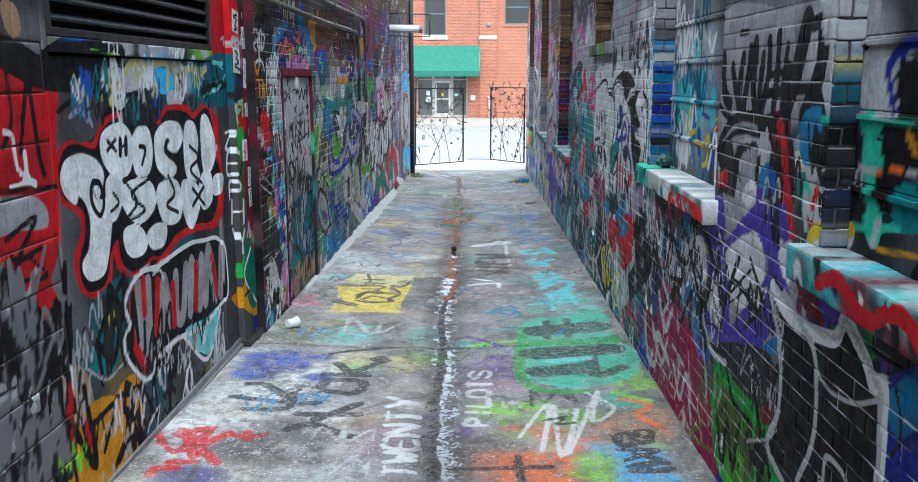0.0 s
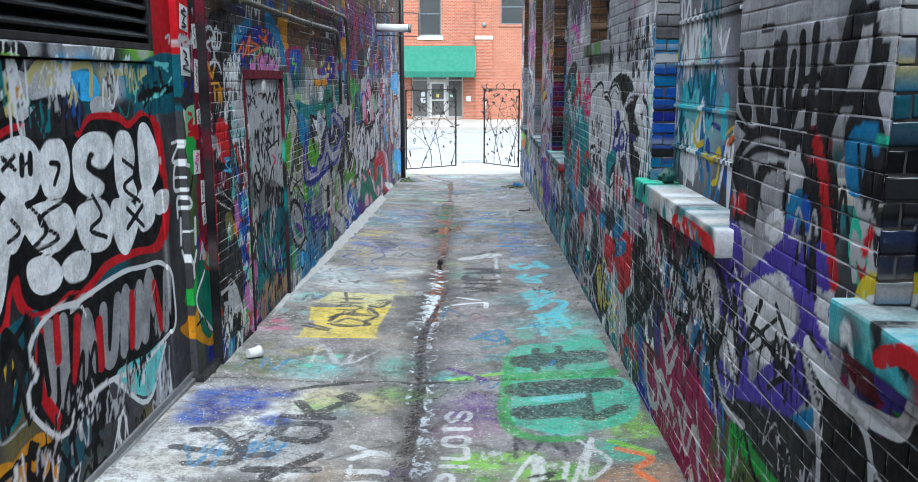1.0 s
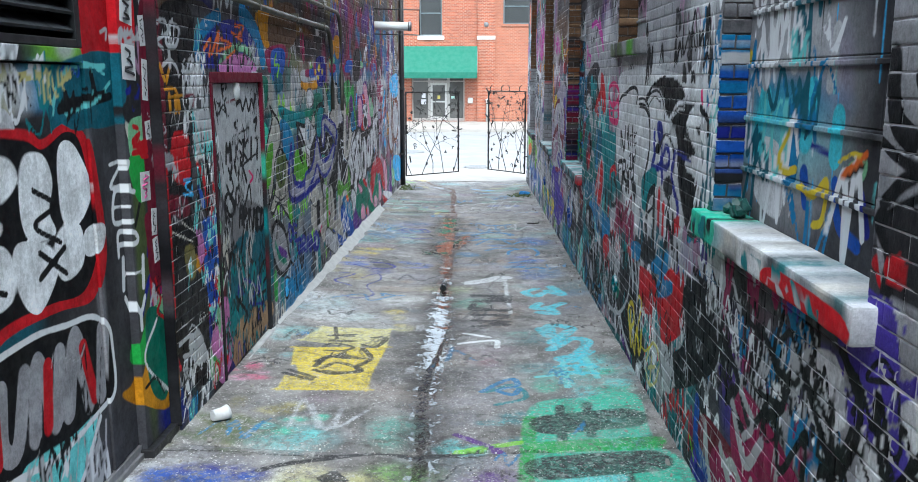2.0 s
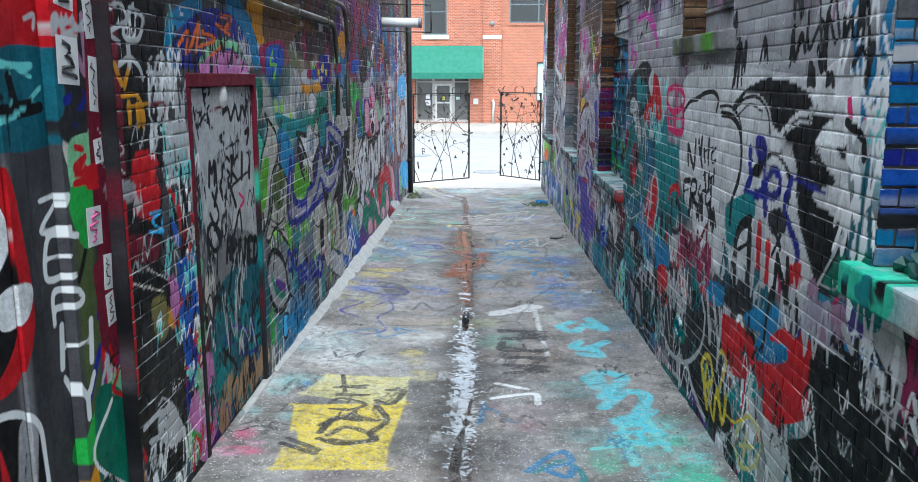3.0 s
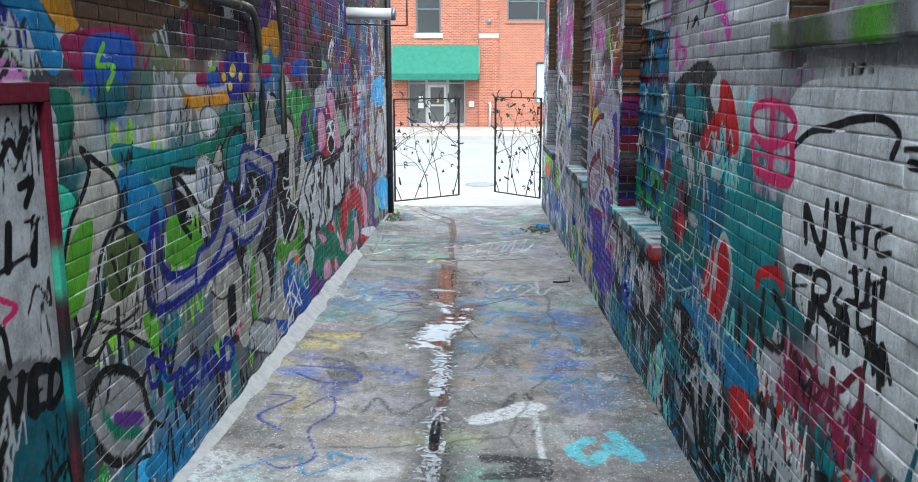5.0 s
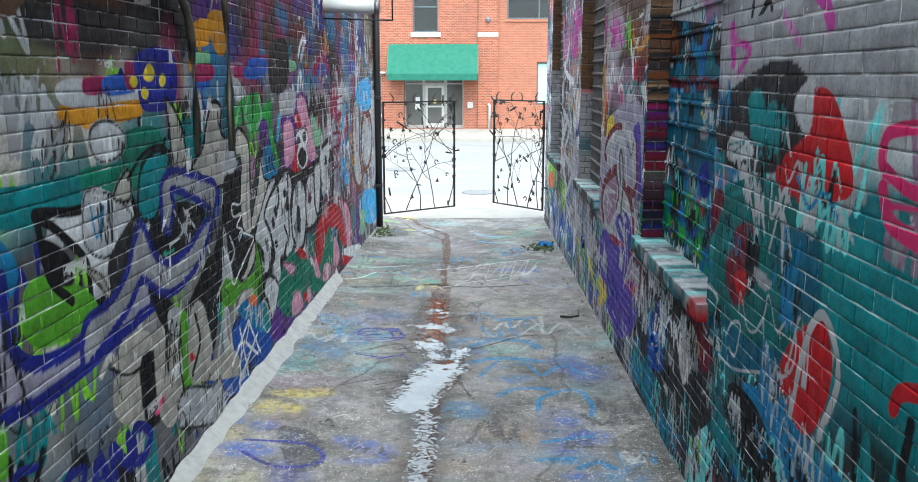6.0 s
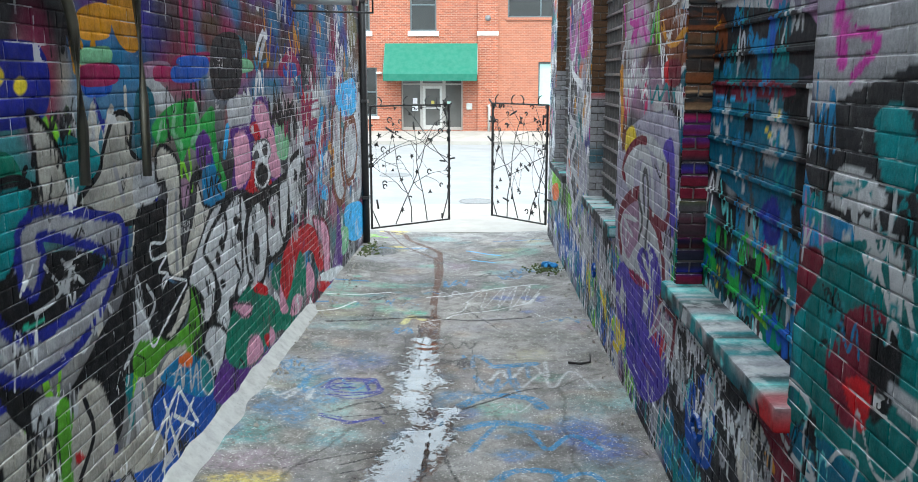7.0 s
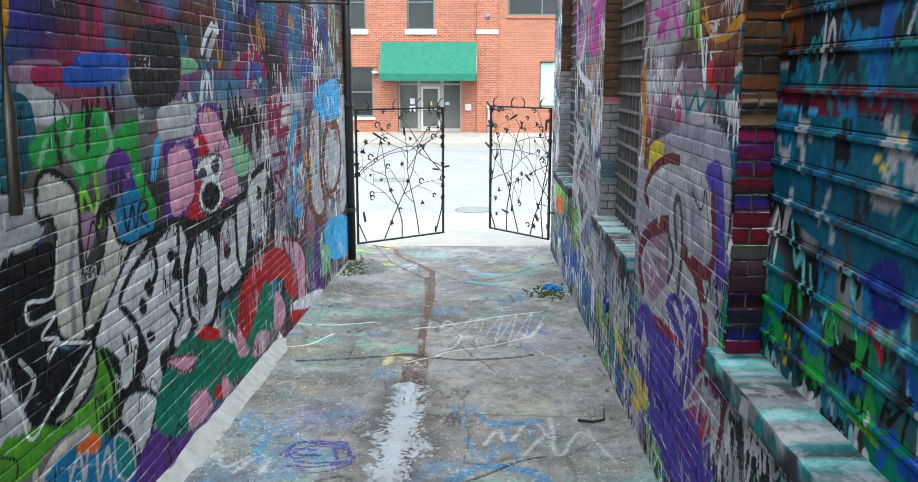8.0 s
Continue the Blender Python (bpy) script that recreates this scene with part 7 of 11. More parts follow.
WR.stroke("silver", 0.056, "12.78,1.70 12.83,1.55")
WR.fill("mid", "12.10,1.79 11.96,1.83 11.93,1.77 12.05,1.75")
WR.stroke("silver", 0.031, "12.43,1.75 12.49,1.64")
WR.stroke("amber", 0.014, "12.22,1.76 12.17,1.75")
WR.stroke("soot", 0.050, "12.55,1.80 12.58,1.66")
WR.stroke("char", 0.047, "12.29,1.67 12.22,1.54")
WR.fill("navy", "12.09,1.53 11.91,1.61 11.84,1.45 12.02,1.42")
WR.stroke("blue", 0.030, "12.01,1.53 11.89,1.49")
WR.stroke("silver", 0.035, "12.39,1.65 12.37,1.59")
WR.stroke("green", 0.067, "12.97,1.22 12.81,1.14 12.71,1.13")
WR.stroke("green", 0.051, "12.62,1.16 12.38,1.10")
WR.stroke("emerald", 0.034, "12.27,1.10 12.03,1.07")
WR.stroke("yellow", 0.057, "12.71,1.15 12.72,1.05")
WR.stroke("lime", 0.026, "12.22,1.07 11.91,1.04")
WR.stroke("red", 0.038, "12.02,1.38 11.87,1.25")
WR.stroke("petrol", 0.055, "12.86,1.03 12.64,0.96")
# the piece of pale heads and black hair
WR.fill("pale", "8.95,1.99 8.35,2.08 7.62,2.09 7.14,2.06 6.62,2.04 6.36,2.06 6.23,1.43 6.46,1.21 6.94,1.07 7.63,0.92 8.37,1.05 8.77,1.47")
WR.fill("pale", "7.82,1.86 7.52,1.97 7.24,1.94 7.09,1.80 6.78,1.65 6.79,1.43 6.97,1.25 7.45,1.25 7.73,1.42")
WR.fill("black", "7.76,1.88 7.59,1.96 7.32,2.02 7.07,2.04 6.85,2.02 6.67,1.97 6.60,1.92 6.73,1.89 6.87,1.85 6.99,1.79 7.09,1.83 7.16,1.89 7.30,1.94 7.48,1.95")
WR.fill("pale", "7.59,1.93 7.37,1.95 7.20,1.90 7.11,1.78 7.18,1.65 7.45,1.62 7.59,1.77")
WR.stroke("pale", 0.028, "6.99,1.79 6.82,1.88 6.68,1.90 6.61,1.93 6.69,1.99 6.91,2.04 7.14,2.05")
WR.fill("black", "6.94,1.79 6.72,1.87 6.50,1.88 6.32,1.87 6.29,1.75 6.41,1.80 6.56,1.74 6.26,1.57 6.20,1.27 6.41,1.20 6.57,1.33 6.69,1.45 6.77,1.63 6.90,1.72")
WR.fill("white", "6.57,1.77 6.48,1.85 6.32,1.89 6.30,1.79 6.45,1.80")
WR.fill("pale", "6.55,1.56 6.41,1.61 6.27,1.63 6.25,1.52 6.36,1.53")
WR.stroke("pale", 0.017, "6.91,1.81 6.75,1.86 6.63,1.86")
WR.line("black", 0.014, "7.74,1.87 7.59,1.93 7.37,1.95 7.20,1.89 7.13,1.78")
WR.line("black", 0.010, "7.65,1.85 7.47,1.91 7.26,1.88")
WR.fill("black", "7.35,1.58 7.23,1.65 7.05,1.69 6.88,1.64 6.80,1.54 6.91,1.45 7.03,1.55 7.14,1.63 7.28,1.57")
WR.fill("pale", "7.20,1.60 7.06,1.67 6.90,1.62 6.85,1.49 7.01,1.44 7.15,1.49")
WR.stroke("pale", 0.055, "7.06,1.78 6.89,1.73 6.79,1.63 6.79,1.49")
WR.fill("navy", "7.32,1.75 7.21,1.75 7.17,1.69 7.26,1.65 7.33,1.69")
WR.stroke("navy", 0.060, "7.42,1.68 7.39,1.55 7.45,1.45 7.21,1.49 7.19,1.58")
WR.stroke("navy", 0.050, "7.13,1.58 7.05,1.62 6.96,1.59 6.96,1.53 7.05,1.49 7.13,1.51 7.13,1.58")
WR.stroke("navy", 0.067, "7.19,1.58 7.13,1.41")
WR.stroke("navy", 0.021, "6.82,1.61 6.62,1.60 6.44,1.59")
WR.stroke("navy", 0.054, "6.82,1.59 6.88,1.47 6.80,1.39 6.70,1.32 6.68,1.27")
WR.fill("soot", "7.07,1.40 6.92,1.44 6.85,1.37 7.02,1.33")
WR.line("black", 0.020, "7.03,1.37 6.89,1.27")
WR.line("black", 0.017, "6.90,1.34 7.00,1.22")
WR.line("black", 0.028, "7.98,1.84 7.75,1.83 7.59,1.74 7.57,1.54 7.68,1.39 7.70,1.25")
WR.fill("teal", "7.76,1.34 7.38,1.45 7.29,1.37 7.46,1.30 7.67,1.11 7.76,1.21")
WR.line("black", 0.046, "7.55,0.94 7.57,1.14 7.51,1.26 7.35,1.33")
WR.line("black", 0.018, "7.57,1.12 7.35,1.21")
WR.line("black", 0.049, "7.34,1.27 7.32,0.99")
WR.line("silver", 0.041, "7.27,1.32 7.26,1.03")
WR.stroke("red", 0.071, "7.20,1.32 7.18,1.05")
WR.line("silver", 0.033, "7.15,1.36 7.11,1.05")
WR.stroke("red", 0.066, "7.06,1.26 7.05,1.08")
WR.stroke("wine", 0.060, "6.88,1.16 6.82,1.01")
WR.line("black", 0.033, "6.94,1.03 6.92,1.23")
WR.line("black", 0.031, "6.91,1.22 6.77,1.05")
WR.line("black", 0.032, "6.76,1.06 6.79,1.24")
WR.fill("red", "6.80,1.18 6.64,1.25 6.66,1.16 6.76,1.07")
WR.fill("lagoon", "7.28,0.97 6.96,1.01 6.85,0.95 7.02,0.84 7.26,0.86")
WR.fill("soot", "7.72,0.95 7.28,0.98 7.29,0.85 7.70,0.81")
WR.fill("azure", "8.09,0.82 7.75,0.87 7.78,0.77 8.02,0.74")
WR.fill("black", "8.47,0.66 7.86,0.67 7.66,0.43 7.47,0.14 8.14,-0.05 8.62,0.04 8.53,0.30")
WR.fill("red", "7.76,0.70 7.51,0.74 7.23,0.74 7.12,0.70 6.87,0.87 6.64,0.96 6.47,0.95 6.42,0.85 6.43,0.66 6.87,0.44 7.01,0.51 7.23,0.52 7.54,0.46 7.69,0.54")
WR.fill("azure", "7.29,0.85 6.85,1.00 6.82,0.94 6.98,0.81 6.74,0.84 6.76,0.78 7.08,0.68 7.14,0.73 7.06,0.82 7.28,0.80")
WR.line("black", 0.023, "7.04,0.73 7.00,0.95 6.97,1.06")
WR.line("black", 0.017, "7.12,0.72 7.18,0.65")
WR.line("yellow", 0.027, "8.10,0.29 8.04,0.37 7.92,0.39 7.86,0.28 8.00,0.21 7.99,0.33")
WR.line("yellow", 0.020, "7.79,0.43 7.71,0.51 7.61,0.48 7.67,0.34 7.76,0.20")
WR.line("yellow", 0.030, "7.95,0.21 7.79,0.07 7.75,0.26 7.61,0.12 7.57,0.30")
WR.line("yellow", 0.037, "8.10,0.29 7.94,0.08")
WR.line("yellow", 0.012, "7.57,0.19 7.40,0.21 7.19,0.33")
WR.fill("mauve", "6.53,1.19 6.45,1.21 6.43,1.14 6.28,1.16 6.18,1.18 6.16,1.06 6.33,0.99 6.50,1.03")
WR.line("silver", 0.010, "6.53,1.00 6.33,0.99 6.14,1.00")
WR.fill("bottle", "6.31,1.31 6.22,1.38 6.19,1.24 6.37,1.23")
WR.line("silver", 0.014, "6.44,1.21 6.34,1.33 6.24,1.46")
WR.line("silver", 0.009, "6.41,1.22 6.19,1.24")
WR.stroke("navy", 0.035, "6.72,1.11 6.59,1.00 6.63,0.94")
WR.stroke("pale", 0.038, "6.81,1.03 6.74,0.94")
WR.fill("black", "6.43,0.92 6.14,0.98 6.11,0.82 6.38,0.68")
WR.stroke("pale", 0.087, "7.19,0.52 7.10,0.32")
WR.stroke("mid", 0.081, "7.06,0.49 6.99,0.38")
WR.fill("soot", "9.21,0.26 8.78,0.48 8.16,0.60 8.11,0.38 8.51,0.19 8.98,0.13")
WR.fill("emerald", "8.87,0.32 8.69,0.39 8.54,0.35 8.66,0.25 8.82,0.25")
WR.line("silver", 0.025, "9.09,0.10 8.85,0.10 8.48,0.18 8.16,0.38 8.09,0.59 8.18,0.70")
WR.line("silver", 0.031, "8.48,0.18 8.29,0.07 7.98,-0.01")
WR.line("silver", 0.036, "8.06,0.75 7.96,0.49")
WR.line("silver", 0.033, "7.93,0.77 7.77,0.51")
WR.line("silver", 0.030, "7.75,0.73 7.78,0.38")
WR.line("black", 0.067, "9.83,0.47 9.96,0.11 9.59,0.49 9.47,0.22")
WR.line("black", 0.044, "9.99,0.01 9.51,0.10 9.77,0.22")
WR.stroke("pine", 0.067, "10.37,-0.21 8.89,-0.07 8.15,-0.02")
WR.stroke("purple", 0.058, "8.34,0.01 7.92,-0.04")
# the black crown and face on grey
WR.fill("mid", "4.29,2.29 3.40,2.21 3.33,1.86 3.50,1.84 3.51,1.58 3.59,1.43 4.14,1.42 4.29,1.85")
WR.stroke("black", 0.079, "4.25,2.09 4.21,1.93 4.11,1.87")
WR.stroke("black", 0.065, "4.09,2.04 3.98,1.87")
WR.stroke("black", 0.070, "3.94,2.08 3.97,1.90 3.91,1.85 3.85,2.00 3.84,2.11")
WR.stroke("black", 0.075, "3.77,2.14 3.77,1.95 3.73,1.85")
WR.stroke("black", 0.058, "3.67,2.08 3.68,1.93 3.65,1.85 3.59,2.00 3.59,2.14")
WR.stroke("black", 0.029, "3.60,2.00 3.38,2.02")
WR.stroke("black", 0.060, "3.48,2.16 3.49,1.99 3.50,1.87")
WR.stroke("black", 0.048, "3.38,2.11 3.41,1.96")
WR.stroke("black", 0.032, "4.28,1.86 4.13,1.81 3.91,1.81")
WR.stroke("black", 0.034, "4.00,2.19 3.89,2.19")
WR.stroke("black", 0.053, "4.23,1.69 4.11,1.77 3.92,1.82 3.71,1.82 3.55,1.78 3.46,1.71 3.46,1.59 3.48,1.46")
WR.stroke("black", 0.034, "4.22,1.65 4.00,1.74 3.78,1.76 3.62,1.72 3.58,1.66")
WR.stroke("black", 0.075, "3.98,1.44 3.95,1.59 3.91,1.66 3.72,1.70 3.62,1.68 3.64,1.59 3.62,1.43")
WR.stroke("silver", 0.019, "3.93,1.70 3.73,1.73 3.63,1.72")
WR.stroke("black", 0.052, "3.90,1.63 3.87,1.55 3.78,1.62")
WR.stroke("black", 0.096, "4.23,1.63 4.15,1.55 4.16,1.44")
WR.stroke("black", 0.080, "4.09,1.67 4.03,1.46")
WR.fill("soot", "4.19,1.63 4.03,1.68 3.97,1.47 4.09,1.43")
WR.fill("red", "4.14,1.55 4.09,1.54 4.08,1.50 4.12,1.48 4.17,1.49 4.18,1.52")
WR.fill("mid", "3.88,1.63 3.78,1.67 3.69,1.67 3.81,1.55 3.87,1.55")
WR.fill("pale", "3.83,1.48 3.69,1.55 3.64,1.47 3.74,1.40")
WR.line("silver", 0.015, "3.61,1.71 3.61,1.60")
WR.line("silver", 0.011, "3.80,1.47 3.69,1.51 3.69,1.45 3.78,1.41")
WR.line("silver", 0.011, "3.59,1.48 3.49,1.49 3.48,1.45")
WR.fill("maroon", "3.50,1.83 3.41,1.86 3.33,1.89 3.30,1.73 3.44,1.73")
WR.stroke("red", 0.025, "3.41,1.72 3.30,1.72")
WR.stroke("black", 0.036, "3.44,1.73 3.32,1.84")
WR.fill("azure", "3.59,1.60 3.50,1.64 3.49,1.52 3.58,1.50")
WR.fill("red", "3.37,1.72 3.32,1.72 3.31,1.55 3.32,1.44")
WR.fill("black", "3.48,1.68 3.38,1.71 3.34,1.50 3.45,1.45")
# violet and black scrawls on white below
WR.fill("mid", "4.31,1.36 3.84,1.43 3.54,1.35 3.22,1.31 3.17,1.08 4.04,0.64 4.35,0.90")
WR.stroke("violet", 0.073, "4.32,1.40 4.08,1.37")
WR.stroke("silver", 0.041, "4.21,1.38 4.08,1.41 4.07,1.35")
WR.stroke("violet", 0.150, "4.16,1.35 4.11,1.18")
WR.stroke("violet", 0.067, "4.14,1.11 3.90,1.27 3.77,1.37")
WR.stroke("silver", 0.033, "3.89,1.18 3.71,1.32 3.71,1.39 3.78,1.39")
WR.fill("violet", "3.66,1.40 3.25,1.50 3.22,1.31 3.42,1.28 3.56,1.32")
WR.stroke("violet", 0.067, "4.26,0.77 4.00,0.74 3.66,0.98 3.46,1.14 3.30,1.33")
WR.stroke("violet", 0.118, "4.03,1.04 3.95,0.82")
WR.fill("pale", "3.90,1.08 3.71,1.22 3.60,1.33 3.61,1.19 3.75,1.04 3.86,0.99")
WR.fill("pale", "4.26,1.02 4.13,1.09 4.08,0.98 4.17,0.85")
WR.fill("pale", "3.42,1.29 3.31,1.36 3.22,1.31 3.20,1.22 3.31,1.20")
WR.fill("pale", "3.59,1.05 3.42,1.14 3.37,1.05 3.50,0.97")
WR.stroke("violet", 0.068, "3.70,1.30 3.60,1.10")
WR.stroke("violet", 0.084, "4.46,1.07 4.31,1.03")
WR.line("black", 0.016, "4.43,1.19 4.27,1.13 4.31,1.03")
WR.line("black", 0.014, "4.08,1.23 4.16,1.25 4.23,1.17 4.07,1.21 4.03,1.14 4.02,1.02 4.18,0.98")
WR.line("black", 0.013, "4.24,0.93 4.04,0.81 3.98,0.95 3.65,1.17")
WR.line("black", 0.008, "3.94,0.94 3.64,1.09 3.45,1.11")
WR.line("black", 0.013, "4.46,0.73 4.07,0.76 4.10,0.61")
WR.line("black", 0.012, "3.48,1.10 3.36,0.98")
WR.line("black", 0.013, "3.77,1.09 3.80,0.89 3.63,0.84")
WR.line("black", 0.020, "4.30,0.98 4.39,0.76 4.30,0.66")
WR.line("silver", 0.012, "3.39,1.14 3.24,1.04")
WR.fill("black", "3.39,1.17 3.18,1.14 3.17,1.08 3.30,1.01")
WR.line("black", 0.022, "5.38,1.04 5.14,0.98 5.21,0.79 4.95,0.81")
WR.line("black", 0.024, "4.93,1.17 4.99,0.97 4.75,0.96 4.83,1.12 4.94,1.06")
WR.line("black", 0.022, "4.73,1.27 4.62,1.12 4.72,0.99")
WR.line("black", 0.028, "5.44,0.78 5.23,0.60 5.04,0.76")
WR.line("black", 0.026, "4.95,0.81 4.86,0.57 4.64,0.82 4.64,0.61")
WR.line("black", 0.018, "4.68,1.01 4.42,0.89 4.53,0.70")
WR.line("black", 0.036, "5.72,0.82 5.54,0.62 5.27,0.53")
WR.line("silver", 0.030, "5.37,0.71 5.18,0.62 5.29,0.52")
WR.line("silver", 0.029, "4.82,1.07 4.71,1.00")
WR.fill("maroon", "5.92,0.36 5.02,0.39 4.27,0.52 4.83,0.24 5.86,0.10")
WR.line("silver", 0.037, "5.88,0.33 5.73,0.08 5.46,0.12 5.45,0.33 5.10,0.24")
WR.line("silver", 0.039, "5.61,0.33 5.46,0.23")
WR.line("silver", 0.019, "5.02,0.39 4.72,0.36")
WR.stroke("blue", 0.096, "6.05,0.38 5.95,0.13 5.07,0.13")
# doodles on the turquoise shutter
WR.fill("pale", "5.79,1.74 5.49,1.73 5.45,1.46 5.78,1.51")
WR.stroke("azure", 0.134, "5.33,1.80 5.35,1.66")
WR.stroke("navy", 0.027, "5.16,1.78 4.89,1.75")
WR.stroke("cyan", 0.153, "5.72,1.94 5.79,1.74")
WR.stroke("cyan", 0.143, "5.18,1.97 5.22,1.81")
WR.stroke("cyan", 0.109, "4.92,1.89 4.93,1.76")
WR.line("yellow", 0.026, "5.40,1.81 5.50,1.69 5.41,1.65 5.30,1.67")
WR.line("yellow", 0.024, "5.23,1.61 5.10,1.59 4.98,1.66 5.00,1.51 5.08,1.48")
WR.line("yellow", 0.012, "4.89,1.74 4.77,1.78 4.68,1.77")
WR.line("orange", 0.018, "4.86,1.69 4.67,1.79")
WR.line("black", 0.011, "4.81,1.69 4.68,1.75")
WR.stroke("blue", 0.057, "4.91,1.66 4.85,1.52 4.69,1.47")
WR.stroke("blue", 0.082, "5.21,1.66 5.17,1.56")
WR.stroke("navy", 0.053, "4.69,1.64 4.63,1.53")
WR.fill("celery", "4.80,1.73 4.68,1.76 4.70,1.70")
WR.stroke("silver", 0.114, "5.67,2.23 5.73,2.03")
WR.stroke("silver", 0.094, "5.29,2.29 5.39,2.09")
WR.stroke("silver", 0.074, "4.99,2.20 5.02,2.01")
# the crown's near end
WR.stroke("black", 0.118, "3.36,2.00 3.36,1.87 3.25,2.06 3.20,2.19")
WR.stroke("black", 0.100, "3.17,1.85 3.05,2.02 3.04,2.16")
WR.stroke("black", 0.042, "3.59,1.93 3.08,1.96")
WR.stroke("black", 0.060, "3.13,2.18 3.00,2.19 2.93,2.11")
WR.stroke("black", 0.089, "3.64,1.79 3.42,1.81 3.28,1.71 3.23,1.56")
WR.stroke("black", 0.080, "3.06,1.94 2.99,1.82 3.04,1.69")
WR.stroke("red", 0.069, "3.41,1.81 3.29,1.65 3.27,1.56")
WR.stroke("red", 0.063, "3.27,1.55 3.20,1.42")
WR.stroke("red", 0.054, "3.03,1.50 2.98,1.43")
WR.fill("azure", "3.18,1.84 3.02,1.88 3.02,1.73 3.15,1.70")
WR.stroke("azure", 0.078, "3.58,1.61 3.60,1.49")
WR.stroke("blue", 0.071, "3.46,1.60 3.41,1.49")
WR.fill("pale", "2.99,1.49 2.93,1.56 2.91,1.45 2.97,1.41")
WR.stroke("silver", 0.019, "3.09,2.26 2.90,2.20")
# violet and white below the crown
WR.stroke("violet", 0.157, "3.57,1.47 3.37,1.28 3.24,1.13")
WR.stroke("violet", 0.107, "4.28,0.76 3.93,0.73 3.54,0.94 3.34,1.15")
WR.stroke("violet", 0.095, "4.14,1.11 3.65,1.41")
WR.stroke("violet", 0.185, "4.34,1.26 4.19,1.08")
WR.fill("pale", "4.02,1.15 3.62,1.33 3.49,1.18 3.78,0.97")
WR.fill("pale", "3.31,1.32 3.20,1.37 3.17,1.26 3.25,1.24")
WR.fill("pale", "4.70,1.07 4.46,1.15 4.36,0.98 4.59,0.89")
WR.stroke("violet", 0.067, "3.19,1.32 2.95,1.29")
WR.stroke("violet", 0.073, "3.52,0.87 3.32,1.06")
WR.fill("wine", "5.40,0.70 4.90,0.67 4.45,0.53 4.17,0.34 4.97,0.29 5.42,0.37")
WR.line("black", 0.031, "4.72,1.03 4.39,0.81 4.25,1.04 4.40,1.19")
WR.line("black", 0.027, "4.17,1.11 4.05,0.91 3.82,1.19")
WR.line("black", 0.020, "4.03,0.79 3.91,1.06 3.47,1.01")
WR.line("black", 0.019, "3.67,1.22 3.48,1.06 3.69,0.90")
WR.line("black", 0.034, "5.14,1.05 4.86,0.86 5.06,0.70")
WR.line("black", 0.037, "5.72,0.86 5.41,0.73 5.56,0.58")
WR.line("black", 0.033, "4.51,0.78 4.29,0.65 4.07,0.66")
WR.line("silver", 0.024, "4.38,0.75 4.18,0.63 3.92,0.65")
WR.line("silver", 0.042, "5.47,0.60 5.25,0.42 5.07,0.59")
# the black shape with white edges, green and wine round it
WR.fill("wine", "5.66,0.30 4.83,0.34 4.17,0.31 3.98,0.05 4.46,-0.03 5.60,0.03")
WR.line("silver", 0.031, "5.54,0.30 5.29,0.18 5.16,0.38")
WR.line("silver", 0.031, "4.97,0.29 4.78,0.14 4.65,0.33 4.49,0.11")
WR.line("olive", 0.019, "4.41,0.35 4.26,0.21 4.48,0.05 4.07,0.13")
WR.fill("green", "4.09,0.58 3.65,0.72 3.39,0.66 3.22,0.55 3.13,0.44 3.80,0.10 4.06,0.23")
WR.fill("leaf", "3.98,0.39 3.69,0.45 3.55,0.23 3.76,0.12")
WR.line("black", 0.031, "4.01,0.35 3.89,0.15 3.84,0.39 3.73,0.20 3.67,0.43")
WR.line("black", 0.033, "3.53,0.73 3.35,0.47")
WR.line("black", 0.022, "3.91,0.63 3.75,0.51 3.53,0.52")
WR.fill("maroon", "3.41,0.71 3.33,0.73 3.27,0.67 3.33,0.60 3.41,0.62")
WR.fill("soot", "4.11,0.68 3.44,0.87 3.29,0.82 3.40,0.65 3.82,0.63")
WR.fill("black", "3.36,1.19 3.25,1.17 3.08,1.12 2.85,1.07 2.77,1.13 2.67,1.21 2.55,1.16 2.42,1.10 2.39,1.06 2.36,0.83 3.02,0.49 3.28,0.52 3.20,0.71 3.21,0.95")
WR.line("silver", 0.016, "3.33,1.18 3.12,1.13 2.87,1.13 2.71,1.16 2.68,1.23 2.56,1.18 2.42,1.10 2.39,1.07")
WR.line("silver", 0.023, "3.23,1.18 3.06,1.11 2.90,1.04 2.85,0.87 2.86,0.71 2.97,0.52")
WR.line("silver", 0.012, "2.88,0.99 2.74,0.96 2.56,0.99 2.41,1.06")
WR.line("silver", 0.022, "2.40,1.05 2.37,0.82")
WR.line("silver", 0.016, "2.74,0.63 2.73,0.73 2.62,0.74 2.57,0.72")
WR.line("silver", 0.025, "3.36,1.11 3.23,0.94 3.20,0.71 3.30,0.52 3.10,0.45")
WR.line("silver", 0.009, "3.55,0.42 3.30,0.54 3.21,0.62")
WR.fill("navy", "2.36,1.16 2.22,1.26 2.15,0.93 2.35,0.86")
WR.fill("azure", "2.35,1.09 2.23,1.19 2.19,1.09 2.28,1.01")
WR.line("black", 0.009, "2.38,1.15 2.24,1.23")
WR.line("black", 0.013, "2.32,1.14 2.26,1.02 2.31,0.93")
WR.fill("violet", "2.90,1.26 2.71,1.29 2.65,1.23 2.83,1.19")
